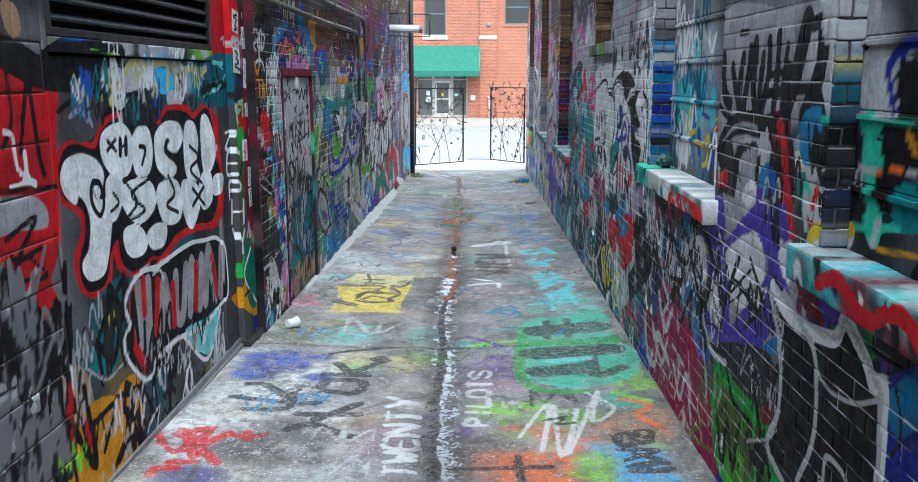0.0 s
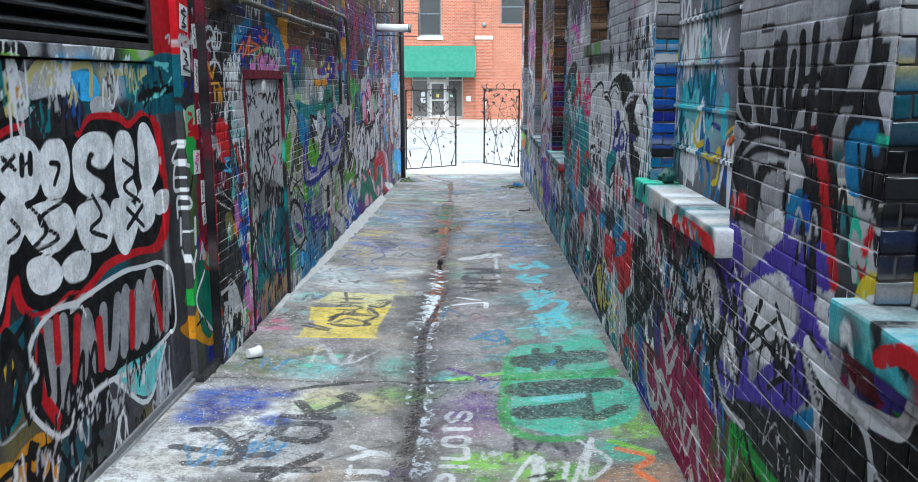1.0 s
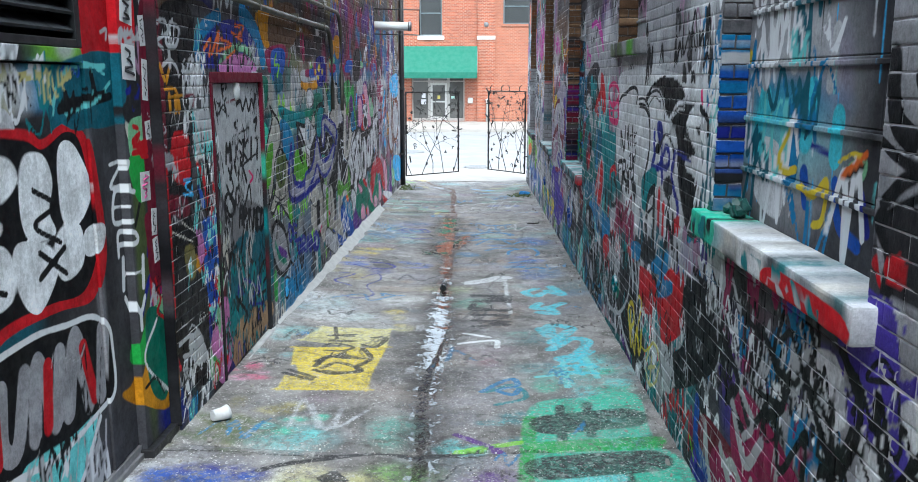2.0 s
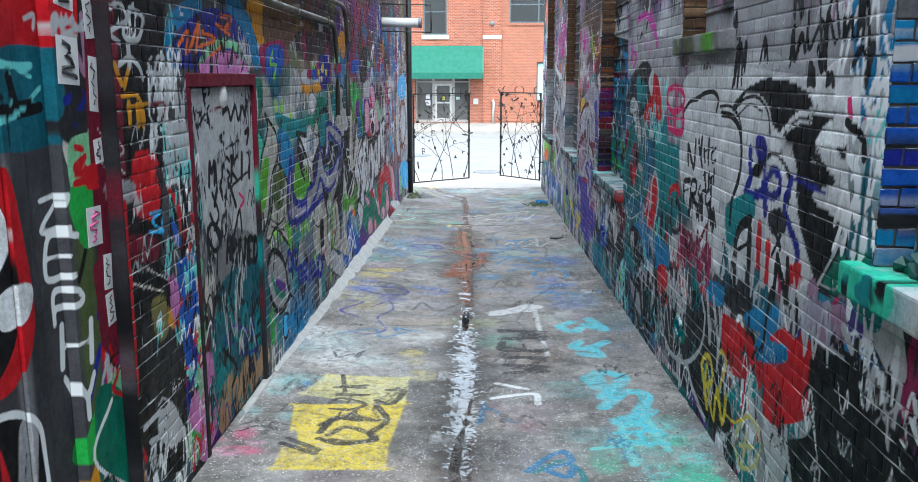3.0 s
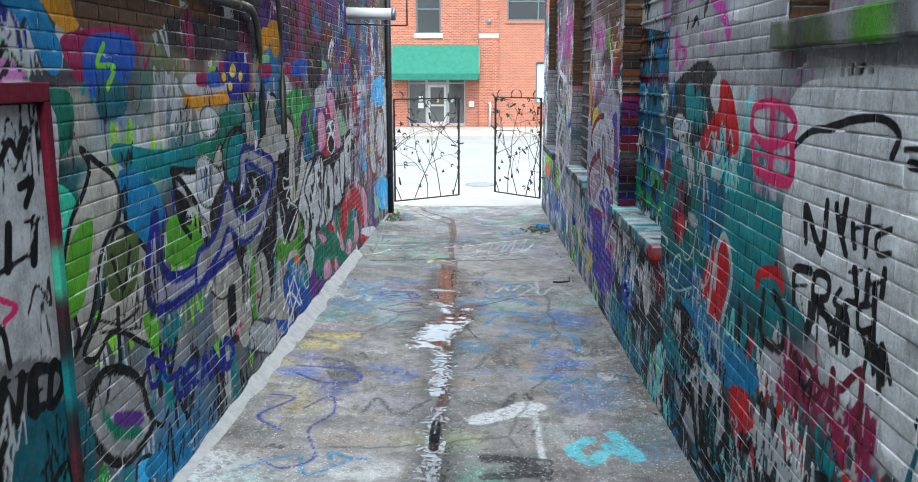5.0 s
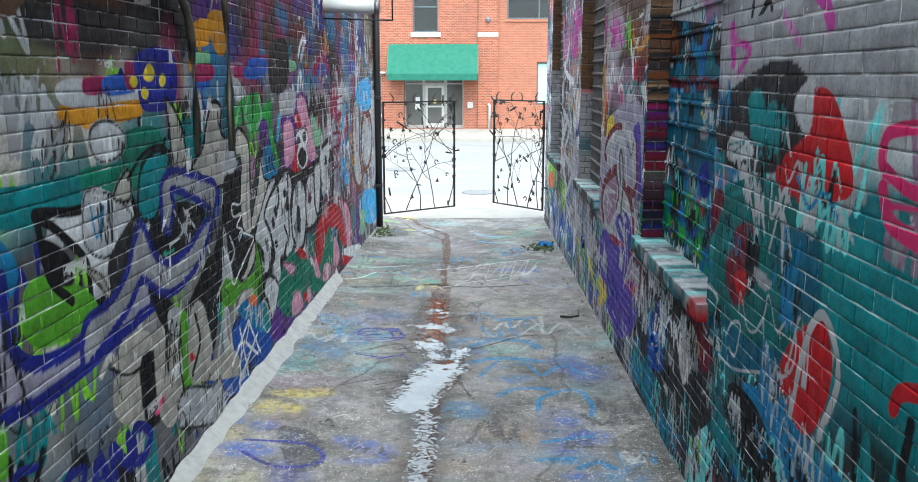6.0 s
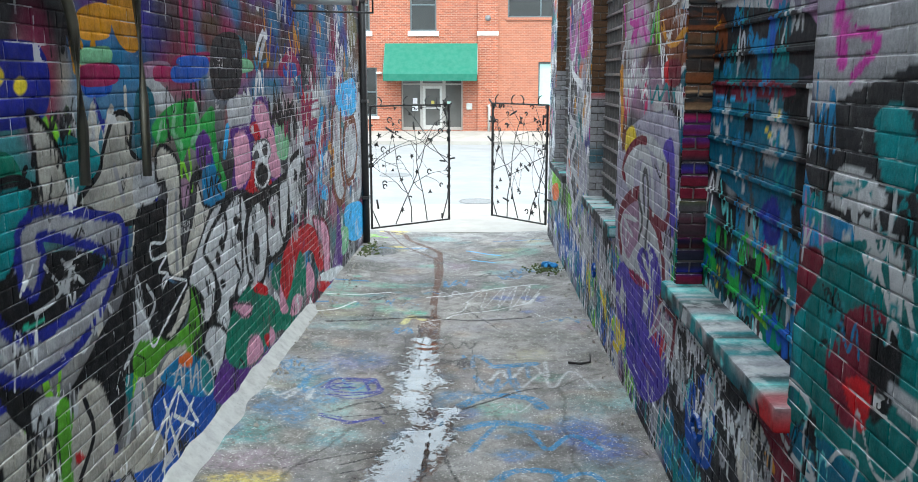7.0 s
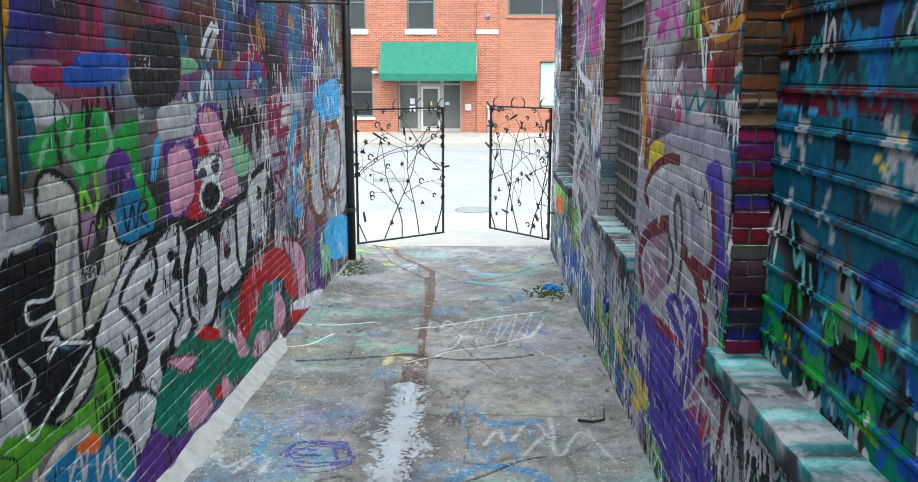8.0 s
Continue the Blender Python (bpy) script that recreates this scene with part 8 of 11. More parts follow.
WR.fill("bottle", "2.68,1.24 2.57,1.23 2.48,1.19 2.58,1.17")
WR.stroke("violet", 0.037, "2.44,1.20 2.33,1.26")
# the near shutter
WR.fill("silver", "2.91,2.02 2.60,2.04 2.57,1.91 2.89,1.89")
WR.fill("silver", "3.05,2.25 2.87,2.24 2.89,2.13 3.02,2.12")
WR.stroke("navy", 0.043, "2.59,2.10 2.75,2.04 2.70,1.90")
WR.fill("black", "2.69,2.02 2.58,2.03 2.55,1.88 2.65,1.89")
WR.stroke("mint", 0.029, "3.01,1.85 2.54,1.85")
WR.fill("black", "2.80,1.82 2.54,1.83 2.52,1.73 2.77,1.73")
WR.fill("mint", "2.90,1.84 2.79,1.84 2.72,1.50 2.81,1.50")
WR.fill("soot", "3.02,1.79 2.91,1.80 2.91,1.72 2.99,1.70")
WR.line("black", 0.008, "2.79,1.80 2.68,1.78 2.74,1.74 2.64,1.77")
WR.stroke("amber", 0.026, "2.60,1.84 2.52,1.77")
WR.stroke("silver", 0.018, "2.89,1.69 2.53,1.71")
WR.stroke("orange", 0.015, "2.77,1.70 2.61,1.72")
WR.stroke("mint", 0.027, "2.92,1.49 2.48,1.56")
WR.fill("black", "2.75,1.68 2.51,1.68 2.49,1.61 2.73,1.59")
WR.line("maroon", 0.008, "2.75,1.63 2.69,1.61 2.72,1.59")
WR.fill("soot", "2.97,1.64 2.87,1.65 2.85,1.53 2.95,1.52")
WR.stroke("silver", 0.031, "2.76,1.46 2.73,1.54")
WR.stroke("amber", 0.020, "2.73,1.45 2.47,1.48")
WR.fill("teal", "2.64,1.65 2.50,1.66 2.48,1.56 2.62,1.56")
# red blocks beside the metal door
WL.fill("red", "3.04,2.10 3.43,2.09 3.67,1.95 3.66,1.83 3.60,1.58 3.57,1.28 3.47,1.15 3.50,0.98 2.86,1.09")
WL.fill("black", "3.12,2.16 3.44,2.11 3.76,1.97 3.59,1.95 3.26,2.04")
WL.stroke("black", 0.028, "3.29,2.00 3.30,1.84 3.22,1.73")
WL.stroke("black", 0.031, "3.44,2.00 3.34,1.70")
WL.stroke("black", 0.033, "3.45,2.00 3.48,1.69 3.51,1.59")
WL.line("white", 0.018, "3.23,1.79 3.29,1.77 3.31,1.64 3.43,1.56")
WL.line("white", 0.020, "3.37,1.70 3.38,1.60 3.43,1.57")
WL.line("white", 0.012, "3.24,1.58 3.44,1.57")
WL.stroke("black", 0.025, "3.02,1.58 3.63,1.53")
WL.fill("mid", "3.01,1.54 3.42,1.50 3.49,1.39 3.26,1.41 2.99,1.42")
WL.stroke("black", 0.026, "3.17,1.38 3.41,1.43 3.25,1.29 3.43,1.30")
WL.stroke("black", 0.022, "3.19,1.21 3.46,1.17 3.33,1.28")
WL.stroke("black", 0.027, "3.10,1.19 3.23,1.25 3.20,1.31")
WL.line("silver", 0.019, "3.37,1.22 3.26,1.12 3.01,1.13")
WL.fill("mid", "2.84,0.99 3.55,0.84 3.61,0.57 3.42,0.42 2.77,0.63")
WL.stroke("silver", 0.033, "3.05,0.69 3.26,0.67 3.19,0.53 3.49,0.50")
WL.stroke("soot", 0.030, "3.03,0.80 3.28,0.77 3.17,0.64")
WL.stroke("pale", 0.030, "3.26,0.80 3.39,0.78 3.36,0.69 3.26,0.71")
WL.fill("tan", "3.46,0.67 3.73,0.63 3.75,0.33 3.51,0.38")
WL.fill("amber", "3.70,0.47 4.09,0.35 3.94,-0.01 3.48,0.23")
WL.line("black", 0.024, "3.78,0.38 4.01,0.38 3.85,0.20")
WL.line("black", 0.023, "4.02,0.41 4.39,0.33 4.20,0.20")
WL.line("lime", 0.015, "3.43,0.37 3.54,0.37 3.50,0.28 3.67,0.29")
WL.line("red", 0.023, "3.56,0.64 3.56,0.45")
# bubble letters on the metal door
WL.fill("red", "3.61,1.62 3.68,1.69 3.82,1.71 3.99,1.68 4.08,1.76 4.27,1.81 4.61,1.78 4.76,1.81 4.84,1.74 4.97,1.82 5.32,1.81 5.44,1.76 5.67,1.82 5.86,1.74 5.92,1.52 5.95,1.18 5.80,0.99 5.46,1.02 5.07,1.03 4.86,0.98 4.50,0.92 4.20,1.02 4.12,1.15 4.04,0.97 3.86,0.98 3.75,1.05 3.72,1.19 3.81,1.29 3.79,1.39 3.65,1.46 3.61,1.55")
WL.fill("black", "3.65,1.60 3.71,1.67 3.82,1.69 4.01,1.65 4.11,1.74 4.30,1.78 4.59,1.76 4.74,1.78 4.83,1.71 4.99,1.79 5.29,1.77 5.44,1.72 5.66,1.78 5.78,1.73 5.84,1.52 5.87,1.22 5.71,1.05 5.41,1.07 5.04,1.08 4.82,1.02 4.50,0.96 4.24,1.05 4.19,1.20 4.09,1.15 4.01,1.02 3.86,1.01 3.79,1.06 3.77,1.16 3.85,1.28 3.84,1.40 3.69,1.47 3.65,1.55")
WL.fill("white", "3.68,1.60 3.73,1.63 3.86,1.64 4.00,1.60 4.07,1.53 4.02,1.45 3.99,1.41 4.10,1.39 4.13,1.32 4.11,1.26 4.05,1.12 3.99,1.06 3.87,1.06 3.81,1.10 3.80,1.15 3.87,1.20 3.91,1.32 3.88,1.42 3.80,1.48 3.77,1.44 3.69,1.49 3.66,1.55")
WL.fill("white", "4.09,1.71 4.20,1.75 4.35,1.75 4.44,1.68 4.44,1.59 4.37,1.51 4.22,1.51 4.13,1.56 4.08,1.63")
WL.fill("white", "4.11,1.49 4.25,1.49 4.29,1.41 4.18,1.30 4.11,1.34")
WL.fill("white", "4.47,1.68 4.57,1.73 4.68,1.70 4.71,1.58 4.64,1.48 4.49,1.49 4.45,1.57")
WL.fill("white", "4.27,1.21 4.39,1.22 4.51,1.17 4.55,1.10 4.49,1.06 4.36,1.07 4.28,1.12")
WL.fill("white", "4.31,1.44 4.51,1.45 4.68,1.40 4.70,1.29 4.52,1.23 4.37,1.27 4.28,1.36")
WL.fill("white", "4.79,1.68 4.95,1.73 5.15,1.71 5.21,1.63 5.09,1.56 4.96,1.59 5.02,1.62 4.94,1.66 4.88,1.56 5.07,1.46 4.96,1.42 4.79,1.49 4.76,1.60")
WL.fill("white", "4.77,1.38 5.04,1.38 5.13,1.28 5.09,1.16 4.90,1.15 4.77,1.24")
WL.fill("white", "4.57,1.14 4.71,1.17 4.85,1.13 4.79,1.05 4.63,1.06")
WL.fill("white", "5.28,1.70 5.43,1.70 5.49,1.59 5.44,1.46 5.48,1.36 5.27,1.38 5.23,1.54")
WL.fill("white", "5.18,1.36 5.41,1.31 5.47,1.19 5.31,1.06 5.20,1.11 5.14,1.26")
WL.fill("white", "5.59,1.72 5.72,1.72 5.86,1.52 5.75,1.39 5.59,1.39 5.56,1.55")
WL.fill("white", "5.54,1.36 5.72,1.34 5.72,1.18 5.54,1.14 5.47,1.25")
WL.fill("white", "5.78,1.31 5.95,1.31 5.91,1.21 5.77,1.21")
WL.line("black", 0.018, "4.15,1.69 4.24,1.63")
WL.line("black", 0.017, "4.25,1.69 4.14,1.64")
WL.line("black", 0.030, "4.30,1.68 4.29,1.61")
WL.line("black", 0.031, "4.37,1.68 4.36,1.61")
WL.line("black", 0.013, "4.29,1.65 4.37,1.65")
WL.line("black", 0.022, "3.96,1.51 4.03,1.49 4.06,1.40 4.01,1.34 3.94,1.40 3.93,1.47 3.96,1.51")
WL.line("black", 0.015, "4.32,1.47 4.46,1.34 4.30,1.27 4.56,1.28 4.39,1.39 4.69,1.45")
WL.line("black", 0.019, "4.93,1.43 5.02,1.31 4.88,1.26 5.06,1.19")
WL.line("black", 0.019, "5.33,1.57 5.50,1.48 5.32,1.42 5.53,1.31")
WL.line("black", 0.021, "5.34,1.30 5.56,1.16")
WL.line("black", 0.023, "5.56,1.28 5.33,1.19")
WL.line("black", 0.020, "4.54,1.63 4.62,1.61 4.56,1.53")
WL.line("black", 0.015, "4.17,1.43 4.23,1.37 4.13,1.34")
WL.line("mid", 0.013, "3.95,1.48 3.99,1.42")
WL.line("red", 0.014, "4.18,1.10 4.25,1.00 4.44,0.97 4.63,1.00 4.84,0.93")
# the second word
WL.fill("black", "4.26,0.72 4.17,0.67 4.19,0.56 4.32,0.42 4.42,0.36 4.52,0.37 4.58,0.43 4.97,0.43 5.35,0.37 5.74,0.41 5.93,0.46 5.94,0.68 5.91,0.81 5.76,0.90 5.51,0.93 5.28,0.96 5.06,0.96 4.86,0.95 4.67,0.94 4.46,0.96 4.30,0.92 4.21,0.84")
WL.stroke("mid", 0.113, "4.39,0.88 4.35,0.57")
WL.stroke("mid", 0.037, "4.38,0.72 4.52,0.70")
WL.stroke("mid", 0.099, "4.52,0.88 4.49,0.50")
WL.stroke("red", 0.073, "4.31,0.89 4.27,0.66 4.41,0.43")
WL.stroke("red", 0.067, "4.46,0.91 4.45,0.73")
WL.stroke("mid", 0.095, "4.68,0.58 4.76,0.84 4.83,0.57")
WL.stroke("red", 0.074, "4.66,0.85 4.60,0.58")
WL.stroke("mid", 0.094, "4.95,0.82 4.93,0.59 5.03,0.55 5.13,0.83")
WL.stroke("red", 0.081, "4.89,0.77 4.88,0.55")
WL.stroke("mid", 0.105, "5.17,0.54 5.24,0.84 5.35,0.53 5.43,0.82")
WL.stroke("red", 0.082, "5.32,0.80 5.28,0.54")
WL.stroke("mid", 0.114, "5.47,0.53 5.58,0.85 5.67,0.50")
WL.stroke("red", 0.083, "5.65,0.78 5.73,0.51")
WL.stroke("mid", 0.115, "5.80,0.50 5.86,0.80")
WL.line("white", 0.021, "4.26,0.72 4.17,0.67 4.19,0.56 4.32,0.42 4.42,0.36 4.52,0.37 4.58,0.43 4.97,0.43 5.35,0.37 5.74,0.41 5.93,0.46 5.94,0.68 5.91,0.81 5.76,0.90 5.51,0.93 5.28,0.96 5.06,0.96 4.86,0.95 4.67,0.94 4.46,0.96 4.30,0.92 4.21,0.84 4.26,0.72")
WL.line("white", 0.013, "4.60,0.91 4.71,0.91 4.76,0.84")
WL.fill("teal", "3.82,0.75 4.01,0.72 4.09,0.60 3.95,0.57 3.80,0.65")
WL.line("silver", 0.012, "3.73,0.67 3.93,0.54 4.13,0.55")
WL.fill("petrol", "3.88,0.93 4.13,0.99 4.31,0.98 4.20,0.78 4.11,0.69 3.88,0.76")
WL.line("black", 0.028, "3.85,0.74 4.04,0.89 4.23,0.99")
WL.fill("yellow", "4.01,0.82 4.10,0.84 4.05,0.74")
WL.fill("aqua", "5.05,0.43 5.47,0.40 5.76,0.39 5.47,0.17")
WL.line("white", 0.022, "5.03,0.41 5.44,0.13 5.77,0.38")
# shapes above the letters
WL.fill("black", "3.57,2.08 3.90,2.18 4.37,2.14 4.24,2.00 3.75,1.94")
WL.fill("char", "3.71,1.77 3.80,1.87 4.06,1.92 4.14,1.84 3.94,1.71")
WL.fill("soot", "4.34,1.79 4.63,1.91 4.91,1.87 4.80,1.76 4.53,1.75")
WL.line("black", 0.020, "3.68,1.85 3.97,1.93 4.29,1.90 4.64,1.91")
WL.line("lilac", 0.017, "3.78,1.82 3.90,1.85 3.95,1.79")
WL.line("lilac", 0.018, "4.00,1.77 3.96,1.84")
WL.fill("silver", "4.20,1.97 4.35,2.03 4.48,1.94 4.32,1.84")
WL.fill("petrol", "5.51,1.94 5.66,2.09 6.14,2.13 6.22,1.92 5.79,1.80")
WL.line("aqua", 0.017, "5.57,1.92 5.71,2.07 6.11,2.09")
WL.line("aqua", 0.014, "5.68,1.87 5.97,1.92 6.16,2.01")
WL.line("black", 0.017, "5.63,1.92 6.08,1.96")
WL.line("white", 0.008, "4.72,2.16 5.18,2.18")
WL.line("white", 0.008, "4.14,2.16 4.41,2.15")
WL.line("black", 0.014, "3.77,2.09 3.99,2.03 3.90,2.15")
WL.line("blue", 0.011, "3.73,2.15 4.21,2.19")
WL.line("lime", 0.010, "4.01,2.12 4.33,2.10")
# tags on the steel door
WL.fill("silver", "7.66,2.02 8.80,2.03 8.77,1.36 8.79,0.91 7.92,1.00 7.70,1.23 7.65,1.59")
WL.fill("grey", "7.93,1.13 8.82,0.94 8.81,0.60 8.04,0.72")
WL.fill("petrol", "7.92,0.82 8.88,0.74 8.79,0.14 7.87,0.22")
WL.fill("tan", "7.87,0.23 8.77,0.17 8.81,0.01 8.00,-0.04 7.88,-0.02")
WL.line("black", 0.013, "7.65,1.87 7.92,1.76")
WL.line("black", 0.024, "7.79,1.93 7.88,1.76")
WL.line("black", 0.015, "7.65,1.77 7.88,1.89")
WL.line("black", 0.018, "7.78,1.99 7.88,2.00 7.89,1.96 7.79,1.95 7.78,1.99")
WL.line("black", 0.024, "8.10,1.83 8.24,1.86 8.29,1.79 8.40,1.87 8.46,1.78 8.56,1.86 8.60,1.81")
WL.line("maroon", 0.013, "7.89,1.86 8.17,1.88")
WL.line("black", 0.032, "8.68,1.89 8.62,1.81")
WL.line("black", 0.018, "8.14,1.72 8.03,1.69 8.11,1.66 8.13,1.59 8.00,1.60")
WL.line("black", 0.012, "8.02,1.61 8.45,1.65")
WL.line("black", 0.028, "8.60,1.69 8.69,1.70 8.63,1.62")
WL.line("black", 0.015, "8.21,1.38 8.67,1.44")
WL.line("black", 0.030, "7.88,1.32 7.98,1.43 8.07,1.32 8.18,1.40 8.31,1.25")
WL.line("black", 0.023, "7.79,1.28 7.94,1.09 7.83,1.06 7.73,1.17 7.83,1.22 8.03,1.11 8.15,1.22 8.22,1.07 8.38,1.21 8.42,1.06")
WL.line("black", 0.022, "7.85,1.39 7.95,1.25 7.85,1.18")
WL.line("black", 0.031, "8.13,0.95 8.17,1.05 8.28,1.00 8.18,0.98")
WL.line("black", 0.038, "8.26,0.89 8.35,0.99 8.43,0.84")
WL.line("black", 0.047, "8.56,0.96 8.56,0.83")
WL.line("black", 0.015, "8.47,0.98 8.72,0.95")
WL.line("black", 0.029, "8.16,0.88 8.07,0.71 8.17,0.57")
WL.line("black", 0.030, "8.37,0.87 8.28,0.68 8.42,0.57")
WL.line("silver", 0.023, "7.76,1.75 7.67,1.59 7.72,1.49")
WL.line("silver", 0.014, "7.97,1.83 8.14,1.81 8.04,1.76")
WL.line("rose", 0.018, "8.39,1.32 8.50,1.26 8.41,1.23")
WL.line("teal", 0.033, "8.04,0.72 8.23,0.38 8.42,0.57 8.50,0.21 8.74,0.51")
WL.line("black", 0.022, "7.89,0.44 8.15,0.24 8.03,0.15")
WL.line("navy", 0.018, "8.10,0.53 8.44,0.38 8.26,0.30 8.65,0.19")
# bricks between post and door
WL.fill("char", "6.99,2.35 7.61,2.40 7.42,1.54 7.31,1.10 6.78,1.24")
WL.fill("silver", "7.13,1.83 7.44,1.78 7.44,1.64 7.27,1.61 7.14,1.70")
WL.fill("silver", "6.96,2.06 7.20,2.07 7.24,1.96 6.96,1.94")
WL.line("silver", 0.012, "7.01,2.14 6.96,2.11 7.00,2.09 6.94,2.07")
WL.line("silver", 0.017, "7.08,2.14 7.04,2.07 7.13,2.07 7.16,2.14 7.08,2.14")
WL.line("maroon", 0.012, "6.96,1.92 7.13,1.92 7.10,1.86")
WL.line("silver", 0.015, "6.95,1.86 7.01,1.76 6.95,1.70")
WL.stroke("black", 0.030, "7.20,1.56 7.44,1.57")
WL.stroke("white", 0.061, "7.11,1.55 7.26,1.54 7.30,1.37 7.34,1.08")
WL.stroke("red", 0.045, "7.13,1.50 7.24,1.38 7.29,1.13")
WL.stroke("white", 0.050, "7.35,1.54 7.40,1.38")
WL.stroke("blue", 0.057, "7.13,1.35 7.20,1.23")
WL.fill("sky", "6.86,1.43 6.98,1.42 6.98,1.32 6.88,1.35")
WL.fill("rust", "6.85,1.62 6.95,1.61 6.93,1.44 6.86,1.45")
WL.fill("red", "6.87,1.67 6.92,1.66 6.90,1.45 6.83,1.46")
WL.fill("blue", "7.18,1.13 7.42,1.13 7.52,1.05 7.40,1.02 7.25,0.95 7.15,1.03")
WL.fill("blue", "7.18,0.89 7.45,0.85 7.50,0.76 7.26,0.64 7.18,0.76")
WL.fill("celery", "7.51,1.08 7.61,1.03 7.54,0.95 7.43,1.01")
WL.fill("orchid", "7.00,1.10 7.13,1.04 7.15,0.90 7.02,0.89")
WL.fill("celery", "7.40,0.73 7.57,0.77 7.59,0.61 7.42,0.58")
WL.fill("orchid", "7.44,0.48 7.68,0.46 7.65,0.01 7.25,0.22 7.24,0.34")
WL.fill("celery", "7.34,0.53 7.44,0.43 7.39,0.33")
WL.line("navy", 0.027, "7.30,0.71 7.35,0.52 7.26,0.45")
WL.fill("black", "6.78,1.21 7.00,1.11 7.04,0.86 7.09,0.57 7.09,0.36 6.71,0.54 6.73,0.92")
WL.line("bone", 0.008, "6.78,1.19 7.02,1.08")
WL.fill("amber", "6.97,0.94 7.05,0.89 7.05,0.75 6.97,0.81")
WL.line("silver", 0.010, "6.81,0.52 6.89,0.52 7.05,0.38 6.96,0.38 6.82,0.46")
WL.line("silver", 0.018, "6.93,0.49 6.93,0.40")
# the painted arch over the door
WL.stroke("azure", 0.109, "7.30,2.09 7.24,2.20 7.34,2.32 7.73,2.44")
WL.stroke("azure", 0.171, "8.32,2.49 8.69,2.38 8.89,2.18")
WL.fill("navy", "7.36,2.11 7.46,2.29 7.95,2.42 8.45,2.38 8.69,2.13")
WL.line("orange", 0.021, "7.38,2.21 7.53,2.28 7.48,2.17")
WL.line("orange", 0.023, "7.54,2.19 7.72,2.33 7.65,2.19")
WL.line("orange", 0.013, "7.70,2.21 8.01,2.26 7.77,2.29")
WL.line("orange", 0.016, "8.02,2.35 8.30,2.30")
WL.line("orange", 0.016, "8.12,2.40 8.36,2.40 8.19,2.33")
WL.line("orange", 0.012, "7.87,2.16 8.09,2.22")
WL.stroke("celery", 0.064, "7.72,2.12 7.92,2.21 8.18,2.25 8.47,2.22 8.69,2.12")
WL.fill("orchid", "7.72,2.08 7.82,2.14 8.08,2.19 8.42,2.18 8.64,2.09")
WL.line("silver", 0.019, "8.48,2.29 8.62,2.18")
WL.line("black", 0.008, "7.29,2.23 7.55,2.26")
WL.line("black", 0.026, "7.80,1.44 7.83,1.57 7.86,1.51 7.92,1.57 7.90,1.44")
WL.line("black", 0.024, "7.99,1.43 7.94,1.46 7.96,1.55 8.02,1.57 8.06,1.54 8.05,1.45 7.99,1.43")
WL.line("black", 0.019, "8.22,1.54 8.16,1.57 8.11,1.54 8.10,1.52 8.20,1.47 8.20,1.45 8.14,1.43 8.09,1.45")
WL.line("black", 0.033, "8.24,1.42 8.27,1.56")
WL.line("black", 0.020, "8.39,1.56 8.25,1.49 8.36,1.41")
WL.line("black", 0.036, "8.47,1.41 8.50,1.56")
WL.line("black", 0.012, "8.61,1.56 8.75,1.55")
WL.line("black", 0.039, "8.68,1.55 8.65,1.40")
WL.line("black", 0.027, "8.06,0.94 8.10,1.07 8.16,1.06 8.17,1.03 8.16,1.01 8.14,1.00 8.08,1.01")
WL.line("black", 0.028, "8.21,0.91 8.17,0.94 8.20,1.03 8.25,1.04 8.28,1.01 8.26,0.93 8.21,0.91")
WL.line("black", 0.012, "8.32,1.03 8.41,1.01")
WL.line("black", 0.035, "8.37,1.02 8.32,0.89")
WL.line("black", 0.012, "8.45,1.01 8.54,0.99")
WL.line("black", 0.037, "8.49,1.00 8.44,0.86")
WL.line("black", 0.031, "8.67,0.97 8.57,0.99 8.52,0.85 8.62,0.83")
WL.line("black", 0.012, "8.55,0.92 8.62,0.90")
WL.line("black", 0.035, "8.66,0.82 8.71,0.96 8.75,0.95 8.79,0.90 8.77,0.85 8.70,0.81 8.66,0.82")
# pale capitals on the jamb, the crowded post and the dark pilaster
WL.fill("amber", "6.18,0.41 6.42,0.65 6.54,0.50 6.54,0.14 6.05,0.38")
WL.fill("green", "6.35,0.74 6.54,0.73 6.38,0.51 6.16,0.55")
WL.line("white", 0.016, "6.44,0.69 6.24,0.51 6.56,0.22")
WL.line("black", 0.016, "6.22,0.36 6.37,0.37 6.48,0.24")
WL.fill("char", "6.03,1.67 6.09,1.66 6.04,1.25 5.98,1.26")
WL.fill("green", "6.24,1.62 6.44,1.61 6.51,1.48 6.34,1.38 6.24,1.50")
WL.fill("celery", "6.27,1.80 6.47,1.81 6.49,1.72 6.29,1.69")
WL.line("red", 0.014, "6.28,1.71 6.38,1.74 6.32,1.67 6.47,1.70 6.42,1.62")
WL.fill("soot", "6.48,1.86 6.66,1.84 6.66,1.60 6.50,1.59")
WL.line("silver", 0.010, "6.51,1.84 6.62,1.74 6.51,1.71 6.62,1.64")
WL.fill("maroon", "6.39,1.29 6.57,1.23 6.57,0.89 6.41,0.94 6.39,1.16")
WL.line("red", 0.023, "6.59,1.52 6.59,1.00 6.58,0.66")
WL.fill("celery", "6.47,0.78 6.62,0.79 6.61,0.64 6.50,0.69")
